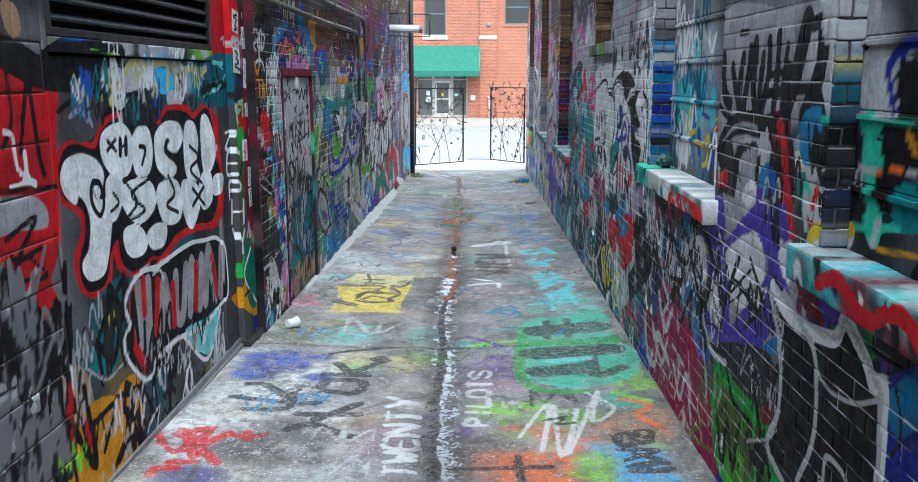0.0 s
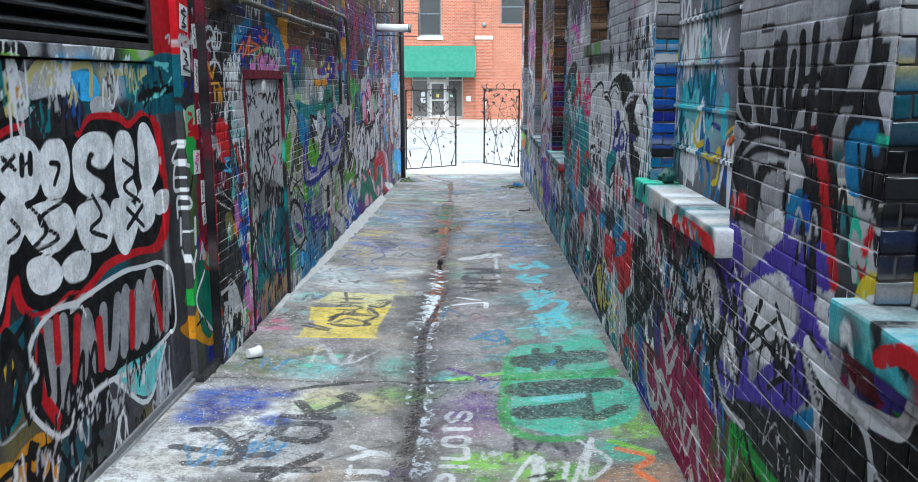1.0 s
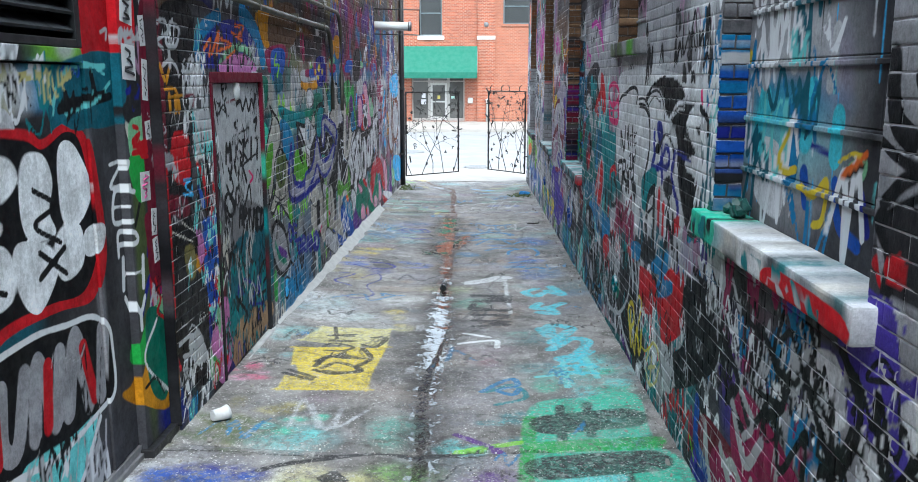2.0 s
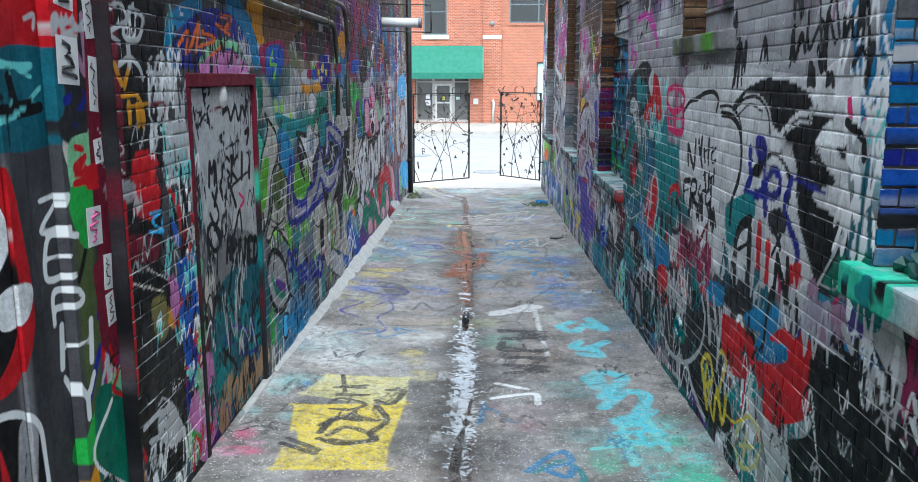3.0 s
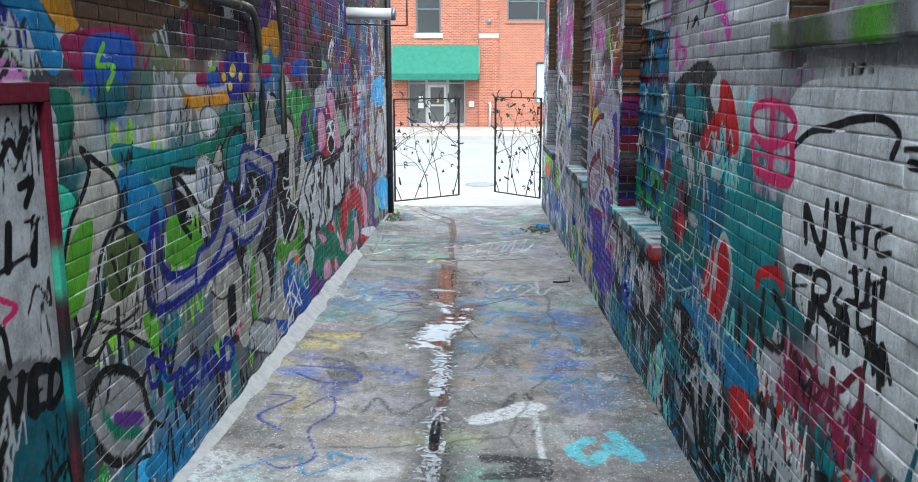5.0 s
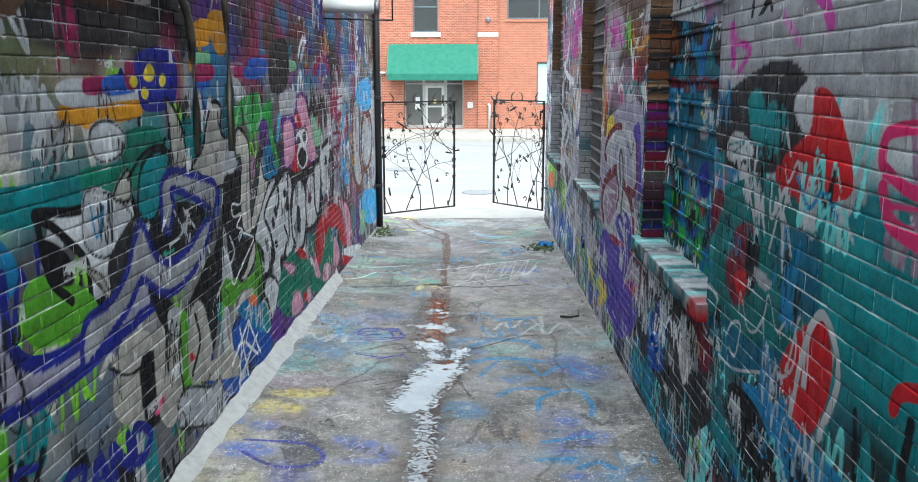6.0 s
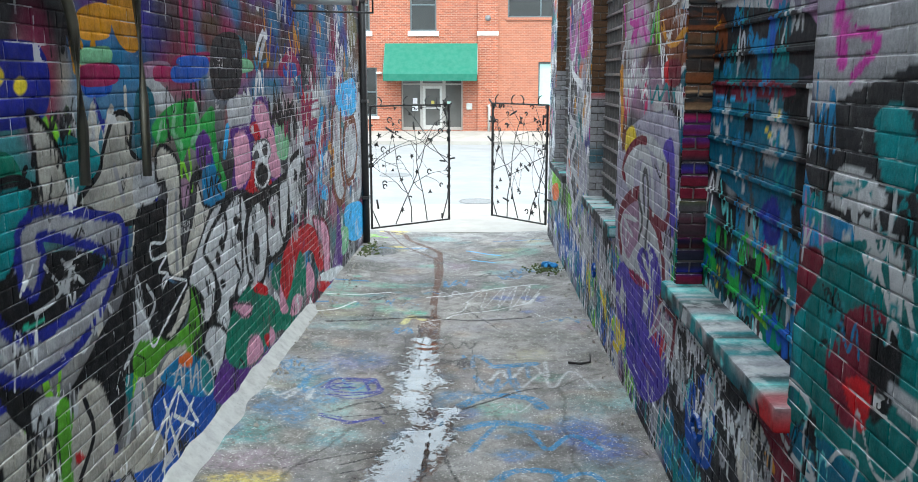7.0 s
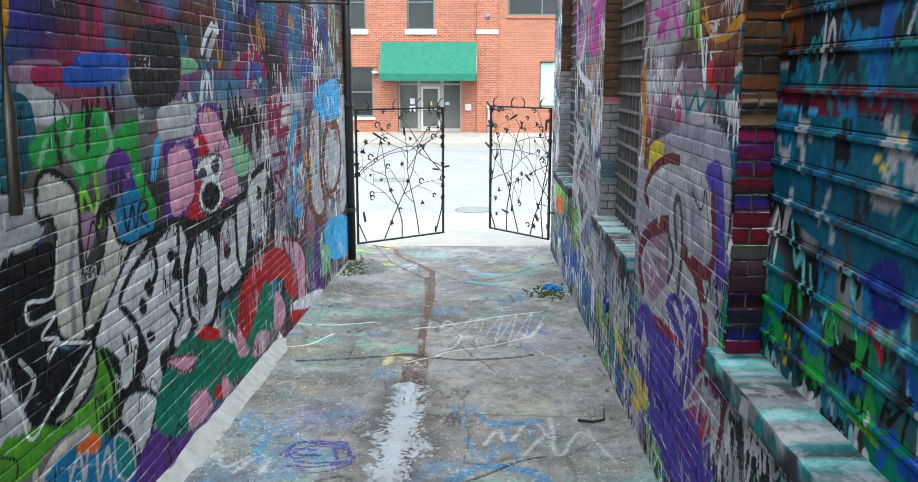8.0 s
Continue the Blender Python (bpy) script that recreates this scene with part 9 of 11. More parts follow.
WL.line("red", 0.017, "6.46,0.92 6.52,0.79 6.46,0.73 6.57,0.66")
WL.line("black", 0.009, "6.46,0.96 6.56,0.87 6.45,0.86 6.58,0.78")
WL.fill("pale", "6.55,1.49 6.71,1.51 6.71,1.31 6.70,0.97 6.70,0.76 6.64,0.87 6.61,1.11 6.54,1.26")
WL.fill("bottle", "6.31,0.76 6.56,0.64 6.52,0.22 6.30,0.35")
WL.fill("black", "6.62,2.38 7.17,2.42 7.04,1.62 6.91,0.92 7.15,0.72 7.09,0.10 6.60,0.42 6.61,1.27 6.55,1.87")
WL.fill("soot", "6.67,0.92 6.91,0.89 7.14,0.69 7.07,0.29 6.75,0.45")
WL.fill("maroon", "6.49,2.37 6.62,2.38 6.61,1.52 6.53,0.90 6.46,0.92 6.43,1.63")
WL.line("amber", 0.024, "6.59,2.10 6.65,2.02")
WL.line("amber", 0.023, "6.75,2.10 6.68,2.01")
WL.line("amber", 0.016, "6.64,1.97 6.80,1.97 6.86,1.92")
WL.line("amber", 0.030, "6.71,1.93 6.71,1.85")
WL.line("amber", 0.031, "6.80,1.92 6.80,1.84")
WL.line("amber", 0.032, "6.85,1.91 6.86,1.84")
WL.line("amber", 0.012, "6.69,1.92 6.93,1.93")
WL.fill("red", "6.73,1.70 6.98,1.67 6.96,1.43 6.70,1.47")
WL.fill("mid", "6.55,1.61 6.70,1.58 6.67,1.53 6.56,1.54")
WL.fill("maroon", "6.54,1.37 6.90,1.30 6.88,1.21 6.56,1.29")
WL.line("silver", 0.016, "6.55,2.32 6.69,2.35 6.75,2.29 6.57,2.23 6.66,2.19")
WL.line("silver", 0.019, "6.79,2.34 6.93,2.31 6.85,2.21 6.70,2.23 6.83,2.36")
WL.line("silver", 0.030, "6.75,2.19 6.75,2.10")
WL.line("silver", 0.019, "6.64,2.10 6.76,2.13 6.86,2.09 6.89,2.04")
WL.line("sky", 0.012, "6.85,1.43 7.00,1.42 6.88,1.39 7.02,1.32 6.84,1.35")
WL.line("bone", 0.010, "6.61,1.16 6.95,1.04")
WL.line("silver", 0.023, "6.93,0.47 6.79,0.43 6.94,0.27 7.08,0.29 6.97,0.45")
WL.line("silver", 0.013, "6.86,0.41 7.03,0.32")
WL.fill("olive", "6.81,1.01 6.97,0.99 6.98,0.84 6.86,0.84")
WL.line("white", 0.016, "6.08,1.60 6.22,1.60 6.07,1.49 6.21,1.48")
WL.line("white", 0.020, "6.26,1.44 6.12,1.46 6.08,1.31 6.22,1.29")
WL.line("white", 0.012, "6.10,1.38 6.20,1.37")
WL.line("white", 0.020, "6.11,1.12 6.12,1.24 6.22,1.23 6.26,1.20 6.26,1.18 6.22,1.17 6.12,1.18")
WL.line("white", 0.027, "6.14,0.94 6.16,1.10")
WL.line("white", 0.029, "6.29,0.92 6.31,1.08")
WL.line("white", 0.013, "6.15,1.02 6.30,1.00")
WL.line("white", 0.023, "6.15,0.89 6.23,0.79 6.30,0.86")
WL.line("white", 0.028, "6.23,0.79 6.23,0.70")
WL.line("silver", 0.008, "6.23,2.25 6.21,2.26 6.20,2.25 6.20,2.24 6.22,2.22 6.22,2.21 6.20,2.20 6.19,2.21")
WL.line("silver", 0.008, "6.23,2.20 6.24,2.26 6.26,2.26 6.26,2.25 6.26,2.24 6.25,2.23 6.23,2.23")
WL.line("silver", 0.008, "6.30,2.26 6.27,2.26 6.26,2.20 6.29,2.20")
WL.line("silver", 0.008, "6.27,2.23 6.29,2.23")
WL.line("silver", 0.008, "6.31,2.26 6.30,2.20 6.33,2.20")
WL.line("silver", 0.008, "6.35,2.26 6.34,2.20 6.37,2.20")
WL.line("silver", 0.009, "6.39,2.26 6.40,2.23 6.42,2.26")
WL.line("silver", 0.009, "6.40,2.23 6.39,2.20")
# on the floor: lettering, cracks and rust
FL.fill("mint", "0.41,7.14 0.73,7.26 1.09,7.29 1.06,6.56 1.17,6.14 1.06,5.61 0.71,5.42 0.44,5.50 0.32,5.69 0.31,6.41")
FL.stroke("green", 0.089, "0.37,6.92 0.29,5.70 0.43,5.36 0.71,5.33")
FL.line("pale", 0.020, "0.23,4.58 0.44,5.11 0.35,4.39 0.47,5.09 0.45,4.31 0.61,5.00 0.49,4.34 0.78,5.33 0.68,4.80 0.84,5.01 0.70,5.30")
FL.line("soot", 0.023, "0.40,4.84 0.52,4.88 0.46,4.77 0.57,4.79")
FL.line("soot", 0.036, "-1.14,6.11 -1.02,6.20 -0.81,6.29 -0.54,6.38 -0.26,6.34 0.05,6.42")
FL.stroke("pale", 0.183, "-0.04,10.95 0.15,11.06 0.34,11.17")
FL.fill("pale", "0.11,11.10 0.32,11.29 0.33,10.99")
FL.stroke("pale", 0.041, "0.34,11.19 0.34,10.20 0.35,9.58")
FL.stroke("soot", 0.088, "0.00,10.30 0.23,10.27 0.34,10.03")
FL.stroke("soot", 0.080, "0.01,9.83 0.27,9.68 0.35,9.76")
FL.stroke("soot", 0.074, "0.01,9.56 0.30,9.48")
FL.stroke("soot", 0.057, "0.07,9.25 0.31,9.42")
FL.stroke("soot", 0.028, "0.11,10.18 0.19,9.77")
FL.stroke("cyan", 0.099, "0.65,10.59 0.53,10.43 0.62,10.24 0.70,10.36")
FL.stroke("cyan", 0.106, "0.76,10.47 0.90,10.28 0.81,10.65")
FL.stroke("cyan", 0.101, "0.64,9.93 0.58,9.79 0.68,9.72 0.86,9.90")
FL.stroke("cyan", 0.100, "0.62,9.59 0.76,9.51 0.71,9.78")
FL.stroke("cyan", 0.112, "0.59,9.00 0.65,8.78 0.68,9.10 0.85,8.97 0.66,8.59")
FL.stroke("cyan", 0.101, "0.63,8.40 0.82,8.67 0.94,8.56 0.81,8.23 0.68,8.16 0.75,8.08 0.92,8.29")
FL.stroke("cyan", 0.085, "0.84,8.06 0.90,7.90")
FL.stroke("soot", 0.023, "-0.85,8.68 -0.80,8.54 -0.90,8.36 -0.81,8.08 -0.87,7.91")
FL.line("soot", 0.030, "-1.22,8.74 -1.00,8.82")
FL.line("soot", 0.028, "-1.18,8.59 -0.97,8.62")
FL.line("soot", 0.012, "-1.09,8.42 -1.07,8.77")
FL.stroke("soot", 0.058, "-1.19,8.04 -1.05,8.21 -0.87,8.15")
FL.line("navy", 0.021, "-1.55,11.33 -1.36,11.27 -1.53,10.92 -1.32,10.67")
FL.line("navy", 0.016, "-1.26,11.08 -1.11,11.34 -1.04,11.02 -1.15,10.70 -1.03,10.30 -1.19,10.12 -1.36,10.25")
FL.line("soot", 0.016, "-1.68,7.98 -1.56,8.08 -1.41,8.02")
FL.line("soot", 0.013, "-1.62,8.11 -1.55,7.97 -1.42,7.93")
FL.stroke("oxide", 0.070, "-0.37,16.52 -0.32,13.45 -0.29,11.27")
FL.fill("oxide", "-0.32,14.17 -0.15,13.95 -0.13,13.52 -0.25,13.06")
FL.fill("oxide", "-0.46,12.93 -0.30,13.12 -0.29,12.47 -0.41,12.47")
FL.fill("oxide", "-0.51,16.51 -0.35,16.82 -0.33,15.01 -0.44,15.09")
FL.line("black", 0.013, "-0.77,13.04 -0.58,13.15 -0.42,13.43")
FL.line("black", 0.019, "-0.13,14.07 -0.00,14.19 0.21,14.36 0.39,14.52 0.56,14.59")
FL.line("black", 0.010, "-0.11,13.90 -0.17,13.49 -0.14,13.22 -0.05,12.95")
FL.line("black", 0.040, "-1.46,16.50 -0.93,16.67 -0.52,16.83 -0.09,16.65 0.39,16.70 0.59,16.80")
FL.line("black", 0.012, "-1.06,17.22 -1.04,16.63")
FL.line("black", 0.020, "-0.70,14.11 -0.49,14.24")
FL.line("soot", 0.018, "-0.05,17.09 0.25,16.33")
FL.line("oxide", 0.056, "-1.50,22.33 -1.18,22.12 -1.04,21.57 -0.58,20.70 -0.49,20.14 -0.45,18.57 -0.44,17.35")
FL.stroke("oxide", 0.072, "-0.55,20.13 -0.45,18.57")
FL.stroke("oxide", 0.038, "-0.40,16.38 -0.39,15.59")
FL.fill("oxide", "-0.50,16.48 -0.39,16.60 -0.34,15.24 -0.41,15.21 -0.49,15.76")
FL.line("soot", 0.017, "-0.54,16.48 -0.45,15.58")
FL.line("pale", 0.022, "-0.53,17.68 -0.06,17.93 0.37,18.18 0.80,18.31")
FL.line("pale", 0.015, "-0.52,16.57 -0.11,16.94 0.26,17.10 0.61,17.41 0.77,17.84")
FL.line("pale", 0.008, "-0.12,17.33 0.16,18.07 0.08,17.06 0.37,18.21 0.27,17.18 0.51,18.20 0.39,17.04 0.69,18.33 0.56,17.28 0.82,18.14")
FL.line("pale", 0.011, "-0.05,17.46 -0.11,17.07 -0.25,16.94")
FL.line("pale", 0.011, "0.59,17.02 0.85,16.55")
FL.stroke("straw", 0.076, "-0.70,16.53 -0.64,16.82 -0.51,16.69")
FL.stroke("azure", 0.107, "0.20,15.14 0.53,15.19")
FL.stroke("azure", 0.029, "0.31,15.20 0.32,14.83")
FL.stroke("azure", 0.029, "0.47,15.19 0.47,14.85")
FL.stroke("azure", 0.096, "-0.06,14.23 0.13,14.43 0.44,14.35 0.53,14.15")
FL.stroke("azure", 0.093, "-0.05,13.77 0.20,13.89 0.52,13.76")
FL.stroke("azure", 0.044, "0.20,13.88 0.01,13.39")
FL.stroke("azure", 0.042, "0.40,13.72 0.50,13.41")
FL.stroke("azure", 0.068, "0.16,12.95 0.29,13.09 0.51,13.07 0.56,12.93")
FL.line("navy", 0.015, "-1.13,14.54 -0.99,14.72 -0.75,14.67 -0.69,14.47 -0.89,14.32 -1.11,14.41")
FL.line("navy", 0.017, "-1.06,14.51 -0.94,14.60")
FL.line("navy", 0.014, "-1.08,14.01 -0.93,13.95 -0.86,13.83 -0.66,13.93 -0.60,13.85")
FL.line("char", 0.012, "-0.77,14.90 -0.61,15.57 -0.66,16.15")
FL.line("char", 0.009, "-0.01,15.78 0.05,14.93 -0.01,14.25")
FL.line("pale", 0.025, "0.05,4.77 -0.08,4.77 -0.07,4.85 -0.05,4.88 -0.03,4.88 -0.01,4.85 -0.01,4.77")
FL.line("pale", 0.034, "0.06,4.98 -0.07,4.98")
FL.line("pale", 0.030, "-0.07,5.09 0.06,5.08 0.06,5.21")
FL.line("pale", 0.030, "0.07,5.32 0.04,5.25 -0.05,5.26 -0.07,5.32 -0.05,5.38 0.05,5.38 0.07,5.32")
FL.line("pale", 0.014, "-0.07,5.44 -0.07,5.57")
FL.line("pale", 0.041, "-0.07,5.51 0.07,5.50")
FL.line("pale", 0.024, "-0.04,5.78 -0.07,5.70 -0.04,5.63 -0.02,5.63 0.03,5.78 0.06,5.78 0.08,5.70 0.05,5.63")
FL.line("pale", 0.013, "-0.49,4.08 -0.50,4.20")
FL.line("pale", 0.030, "-0.49,4.14 -0.34,4.14")
FL.line("pale", 0.032, "-0.50,4.25 -0.35,4.28 -0.43,4.31 -0.35,4.35 -0.51,4.37")
FL.line("pale", 0.026, "-0.53,4.56 -0.52,4.43 -0.35,4.43 -0.36,4.57")
FL.line("pale", 0.014, "-0.44,4.43 -0.44,4.53")
FL.line("pale", 0.036, "-0.36,4.63 -0.53,4.62 -0.37,4.78 -0.55,4.77")
FL.line("pale", 0.015, "-0.55,4.83 -0.56,4.99")
FL.line("pale", 0.042, "-0.56,4.91 -0.37,4.92")
FL.line("pale", 0.035, "-0.57,5.06 -0.48,5.15 -0.58,5.23")
FL.line("pale", 0.045, "-0.48,5.15 -0.39,5.15")
FL.stroke("soot", 0.323, "0.52,6.81 0.95,6.88")
FL.stroke("soot", 0.065, "0.58,7.12 0.54,6.52")
FL.stroke("soot", 0.066, "0.76,7.15 0.72,6.61")
FL.stroke("soot", 0.296, "0.44,6.18 0.97,6.24")
FL.stroke("soot", 0.234, "0.44,5.76 0.73,5.81")
FL.stroke("soot", 0.109, "0.82,6.11 0.82,5.65 1.02,5.80")
FL.stroke("green", 0.136, "0.40,6.48 1.07,6.50")
FL.stroke("aqua", 0.098, "0.52,5.99 0.79,6.03")
FL.line("soot", 0.029, "0.76,4.59 0.97,4.63 0.97,4.51 0.94,4.47 0.87,4.50 0.86,4.61")
FL.line("soot", 0.024, "0.87,4.50 0.84,4.45 0.80,4.45 0.77,4.48 0.76,4.59")
FL.line("soot", 0.030, "0.77,4.38 0.97,4.35 0.78,4.24")
FL.line("soot", 0.015, "0.84,4.36 0.84,4.29")
FL.line("soot", 0.028, "0.97,4.23 0.78,4.16 0.88,4.14 0.79,4.10 0.97,4.09")
FL.line("soot", 0.049, "0.01,9.15 0.31,9.18 0.16,9.24 0.31,9.28 0.01,9.34")
FL.line("soot", 0.018, "0.01,9.43 0.01,9.64")
FL.line("soot", 0.055, "0.01,9.53 0.32,9.52")
FL.line("soot", 0.051, "0.00,9.97 0.00,9.73 0.33,9.72")
FL.line("soot", 0.019, "0.17,9.73 0.17,9.90")
FL.line("soot", 0.065, "0.00,10.07 0.35,10.12 0.18,10.19 0.36,10.25 0.00,10.34")

# dense late tags over the doors and the far walls
WL.tags("black black soot silver", 7.56, 8.74, 0.1, 1.95, 46, 0.24, 0.014, 401)
WL.tags("black teal petrol navy", 7.56, 8.74, -0.05, 0.75, 40, 0.22, 0.018, 402, False, True)
WL.tags("grey mid silver char", 7.56, 8.74, 0.4, 1.9, 40, 0.3, 0.03, 403, True)
WR.tags("white magenta soot teal white lilac amber black", 15.2, 22.0, 0.9, 3.7, 170, 0.26, 0.028, 404, False, True)
WR.blots("white orchid soot teal orange navy", 15.2, 22.0, 0.9, 3.9, 90, 0.16, 405, 0.85)
WL.tags("white silver wine azure black", 16.0, 21.2, 0.6, 2.4, 90, 0.2, 0.02, 406, False, True)
WL.blots("navy purple wine azure soot", 11.0, 20.0, 2.0, 3.0, 60, 0.3, 407, 0.8)
WR.tags("teal black silver azure", 9.6, 11.1, 0.2, 2.0, 50, 0.2, 0.016, 409)
WL.tags("black white silver", 3.7, 5.8, 0.02, 0.45, 30, 0.18, 0.016, 410)
FL.tags("soot azure silver char", -1.5, 1.0, 4.0, 20.0, 60, 0.22, 0.016, 411)
WL.tags("black blue silver white teal straw", 3.7, 5.85, 1.82, 2.16, 40, 0.16, 0.016, 412)
WL.tags("black grey", 3.0, 3.6, 0.2, 1.2, 16, 0.3, 0.03, 413)
SILL_A.tags("soot black teal white", 0.8, 3.1, 1.28, 1.38, 24, 0.12, 0.02, 414, False, True)
SILL_D.tags("aqua teal silver black", 11.0, 21.0, 0.84, 0.93, 60, 0.1, 0.018, 415, False, True)
WR.tags("petrol black azure silver teal soot", 11.2, 13.0, 1.0, 2.9, 80, 0.16, 0.024, 416, False, True)
REV_BLACK.blots("soot maroon black wine char navy", 12.9, 13.1, 0.9, 2.0, 60, 0.06, 417, 0.9)
REV_BROWN.blots("umber soot brown tan char brown", 8.0, 22.0, 1.9, 4.4, 500, 0.07, 418, 0.85)
REV_BROWN.tags("soot tan", 12.9, 13.1, 1.9, 3.6, 30, 0.1, 0.012, 419)
WL.blots("silver bone celery mid silver straw", 8.95, 9.9, 1.55, 2.0, 10, 0.18, 420, 0.7)
WL.blots("silver white pale mid", 6.95, 7.45, 1.2, 2.2, 22, 0.14, 421, 0.8)
WR.blots("silver pale white mid", 6.1, 10.8, 1.75, 2.5, 46, 0.24, 422, 0.7)
WR.blots("silver lilac white orchid", 10.5, 15.2, 1.4, 2.6, 30, 0.2, 423, 0.6)

# ---- structure ----
XL, XR, XN = -1.72, 1.18, -1.82
COURSE, BRICK_LEN, JOINT = 0.0705, 0.213, 0.006


def floor_z(x, y):
    return 0.07 - 0.0235 * y + 0.05 * np.clip((x + 0.28) / 1.45, -1, 1) ** 2


def bricks_of(y0, y1, z0, z1, holes):
    """Running bond, cut at the openings: rows of y0, y1, z0, z1."""
    out = []
    for row in range(int((z1 - z0) / COURSE)):
        za, zb = z0 + row * COURSE, z0 + (row + 1) * COURSE
        cuts = sorted((a, b) for a, b, c, d in holes if c < (za + zb) / 2 < d)
        spans, at = [], y0
        for a, b in cuts:
            spans.append((at, a))
            at = b
        spans.append((at, y1))
        start = y0 - BRICK_LEN * (0.5 if row % 2 else 1.0)
        for k in range(int((y1 - start) / BRICK_LEN) + 1):
            a, b = start + k * BRICK_LEN, start + (k + 1) * BRICK_LEN
            for s, e in spans:
                p, q = max(a, s), min(b, e)
                if q - p > 0.04:
                    out.append((p + 0.0025, q - 0.0025, za + JOINT / 2, zb - JOINT / 2))
    return out


def brick_wall(wall, x, facing, y0, y1, z_low, z_high, holes, paint, nearest):
    """Bricks proud of a painted mortar bed. nearest: the stretch y0, y1, z0, z1 whose bricks are parts of their own."""
    rows = np.array(bricks_of(y0, y1, z_low, z_high, holes))
    low = (rows[:, 2] < 2.95) & (rows[:, 3] > floor_z(x, 0.5 * (rows[:, 0] + rows[:, 1])))
    high = rows[:, 2] >= 2.95
    mid = (rows[:, 0] + rows[:, 1]) / 2
    mine = low & (mid > nearest[0]) & (mid < nearest[1]) & (rows[:, 2] > nearest[2]) & (rows[:, 3] < nearest[3])
    for name, pick, nx, nz in (("bricks", low & ~mine, 13, 4), ("bricks_above", high, 3, 1)):
        v, f, *_ = tiles(rows[pick], x, facing, 0.013, nx, nz, 0.004, 0.0011, 0.0011)
        me = mesh_from(name, v, f, M_brick, True)
        paint.put(me)
        ob = new(name, me)
        ob.parent = wall
        tagged(ob, "spray-painted bricks in running bond", kind="stuff")
    v, f, per, _ = tiles(rows[mine], x, facing, 0.013, 13, 4, 0.004, 0.0011, 0.0011)
    each = len(f) // mine.sum()
    made = paint.at(v[:, 1:].copy())
    for k in range(mine.sum()):
        me = mesh_from("brick", v[k * per:(k + 1) * per], f[k * each:(k + 1) * each] - k * per, M_brick, True)
        store(me, {key: values[k * per:(k + 1) * per] for key, values in made.items()})
        ob = new("brick", me)
        ob.parent = wall
    # the mortar bed, cut round the openings
    ys = sorted({y0, y1, *(q for h in holes for q in h[:2])})
    zs = sorted({z_low, z_high, *(min(max(q, z_low), z_high) for h in holes for q in h[2:])})
    vs, fs, count = [], [], 0
    for a, b in zip(ys, ys[1:]):
        for c, d in zip(zs, zs[1:]):
            if d - c < 1e-4 or any(h[0] < (a + b) / 2 < h[1] and h[2] < (c + d) / 2 < h[3] for h in holes):
                continue
            v, f = grid(x - facing * 0.0025, a, b, c, d, 0.04)
            vs.append(v)
            fs.append((f if facing > 0 else f[:, ::-1]) + count)
            count += len(v)
    me = mesh_from("mortar", np.concatenate(vs), np.concatenate(fs), M_mortar)
    paint.put(me)
    ob = new("mortar", me)
    ob.parent = wall
    tagged(ob, "paint-filled mortar joints")


def wall_core(wall, x, facing, thick, y0, y1, z0, z1, holes):
    """The body of the wall behind its face, with the openings going through."""
    ys = sorted({y0, y1, *(q for h in holes for q in h[:2])})
    zs = sorted({z0, z1, *(min(max(q, z0), z1) for h in holes for q in h[2:])})
    bm = bmesh.new()
    xs = sorted((x - facing * 0.012, x - facing * thick))
    for a, b in zip(ys, ys[1:]):
        for c, d in zip(zs, zs[1:]):
            if d - c > 1e-4 and not any(h[0] < (a + b) / 2 < h[1] and h[2] < (c + d) / 2 < h[3] for h in holes):
                bm_box(bm, *xs, a, b, c, d)
    return part("wall_body", bm, M_wall_core, wall)


HOLES_R = [(0.9, 2.95, 1.29, 4.6), (4.28, 5.99, 1.28, 4.6), (7.86, 9.06, 2.21, 4.6), (11.2, 13.02, 0.88, 4.6), (15.2, 17.0, 0.84, 4.6), (19.2, 21.0, 0.80, 4.6)]
DOOR_Y0, DOOR_Y1, DOOR_Z = 7.46, 8.84, 2.07
HOLES_L = [(DOOR_Y0, DOOR_Y1, -1.0, DOOR_Z)]
END_L, END_R, LEFT_BRICK = 21.2, 22.0, 6.57

wall_east = joint_of("wall_east", label="brick alley wall covered in layers of graffiti with shuttered window openings", category="wall", kind="structure")
brick_wall(wall_east, XR, -1, -2.0, END_R, -0.63, 4.02, HOLES_R, WR, (9.2, 11.15, 0.35, 2.1))
wall_core(wall_east, XR, -1, 0.42, -2.0, END_R, -1.0, 6.3, HOLES_R)
wall_west = joint_of("wall_west", label="brick alley wall covered in layers of graffiti murals", category="wall", kind="structure")
brick_wall(wall_west, XL, 1, LEFT_BRICK, END_L, -0.63, 4.02, HOLES_L, WL, (9.0, 11.0, 0.3, 2.1))
wall_core(wall_west, XL, 1, 0.42, LEFT_BRICK, END_L, -1.0, 6.0, HOLES_L)
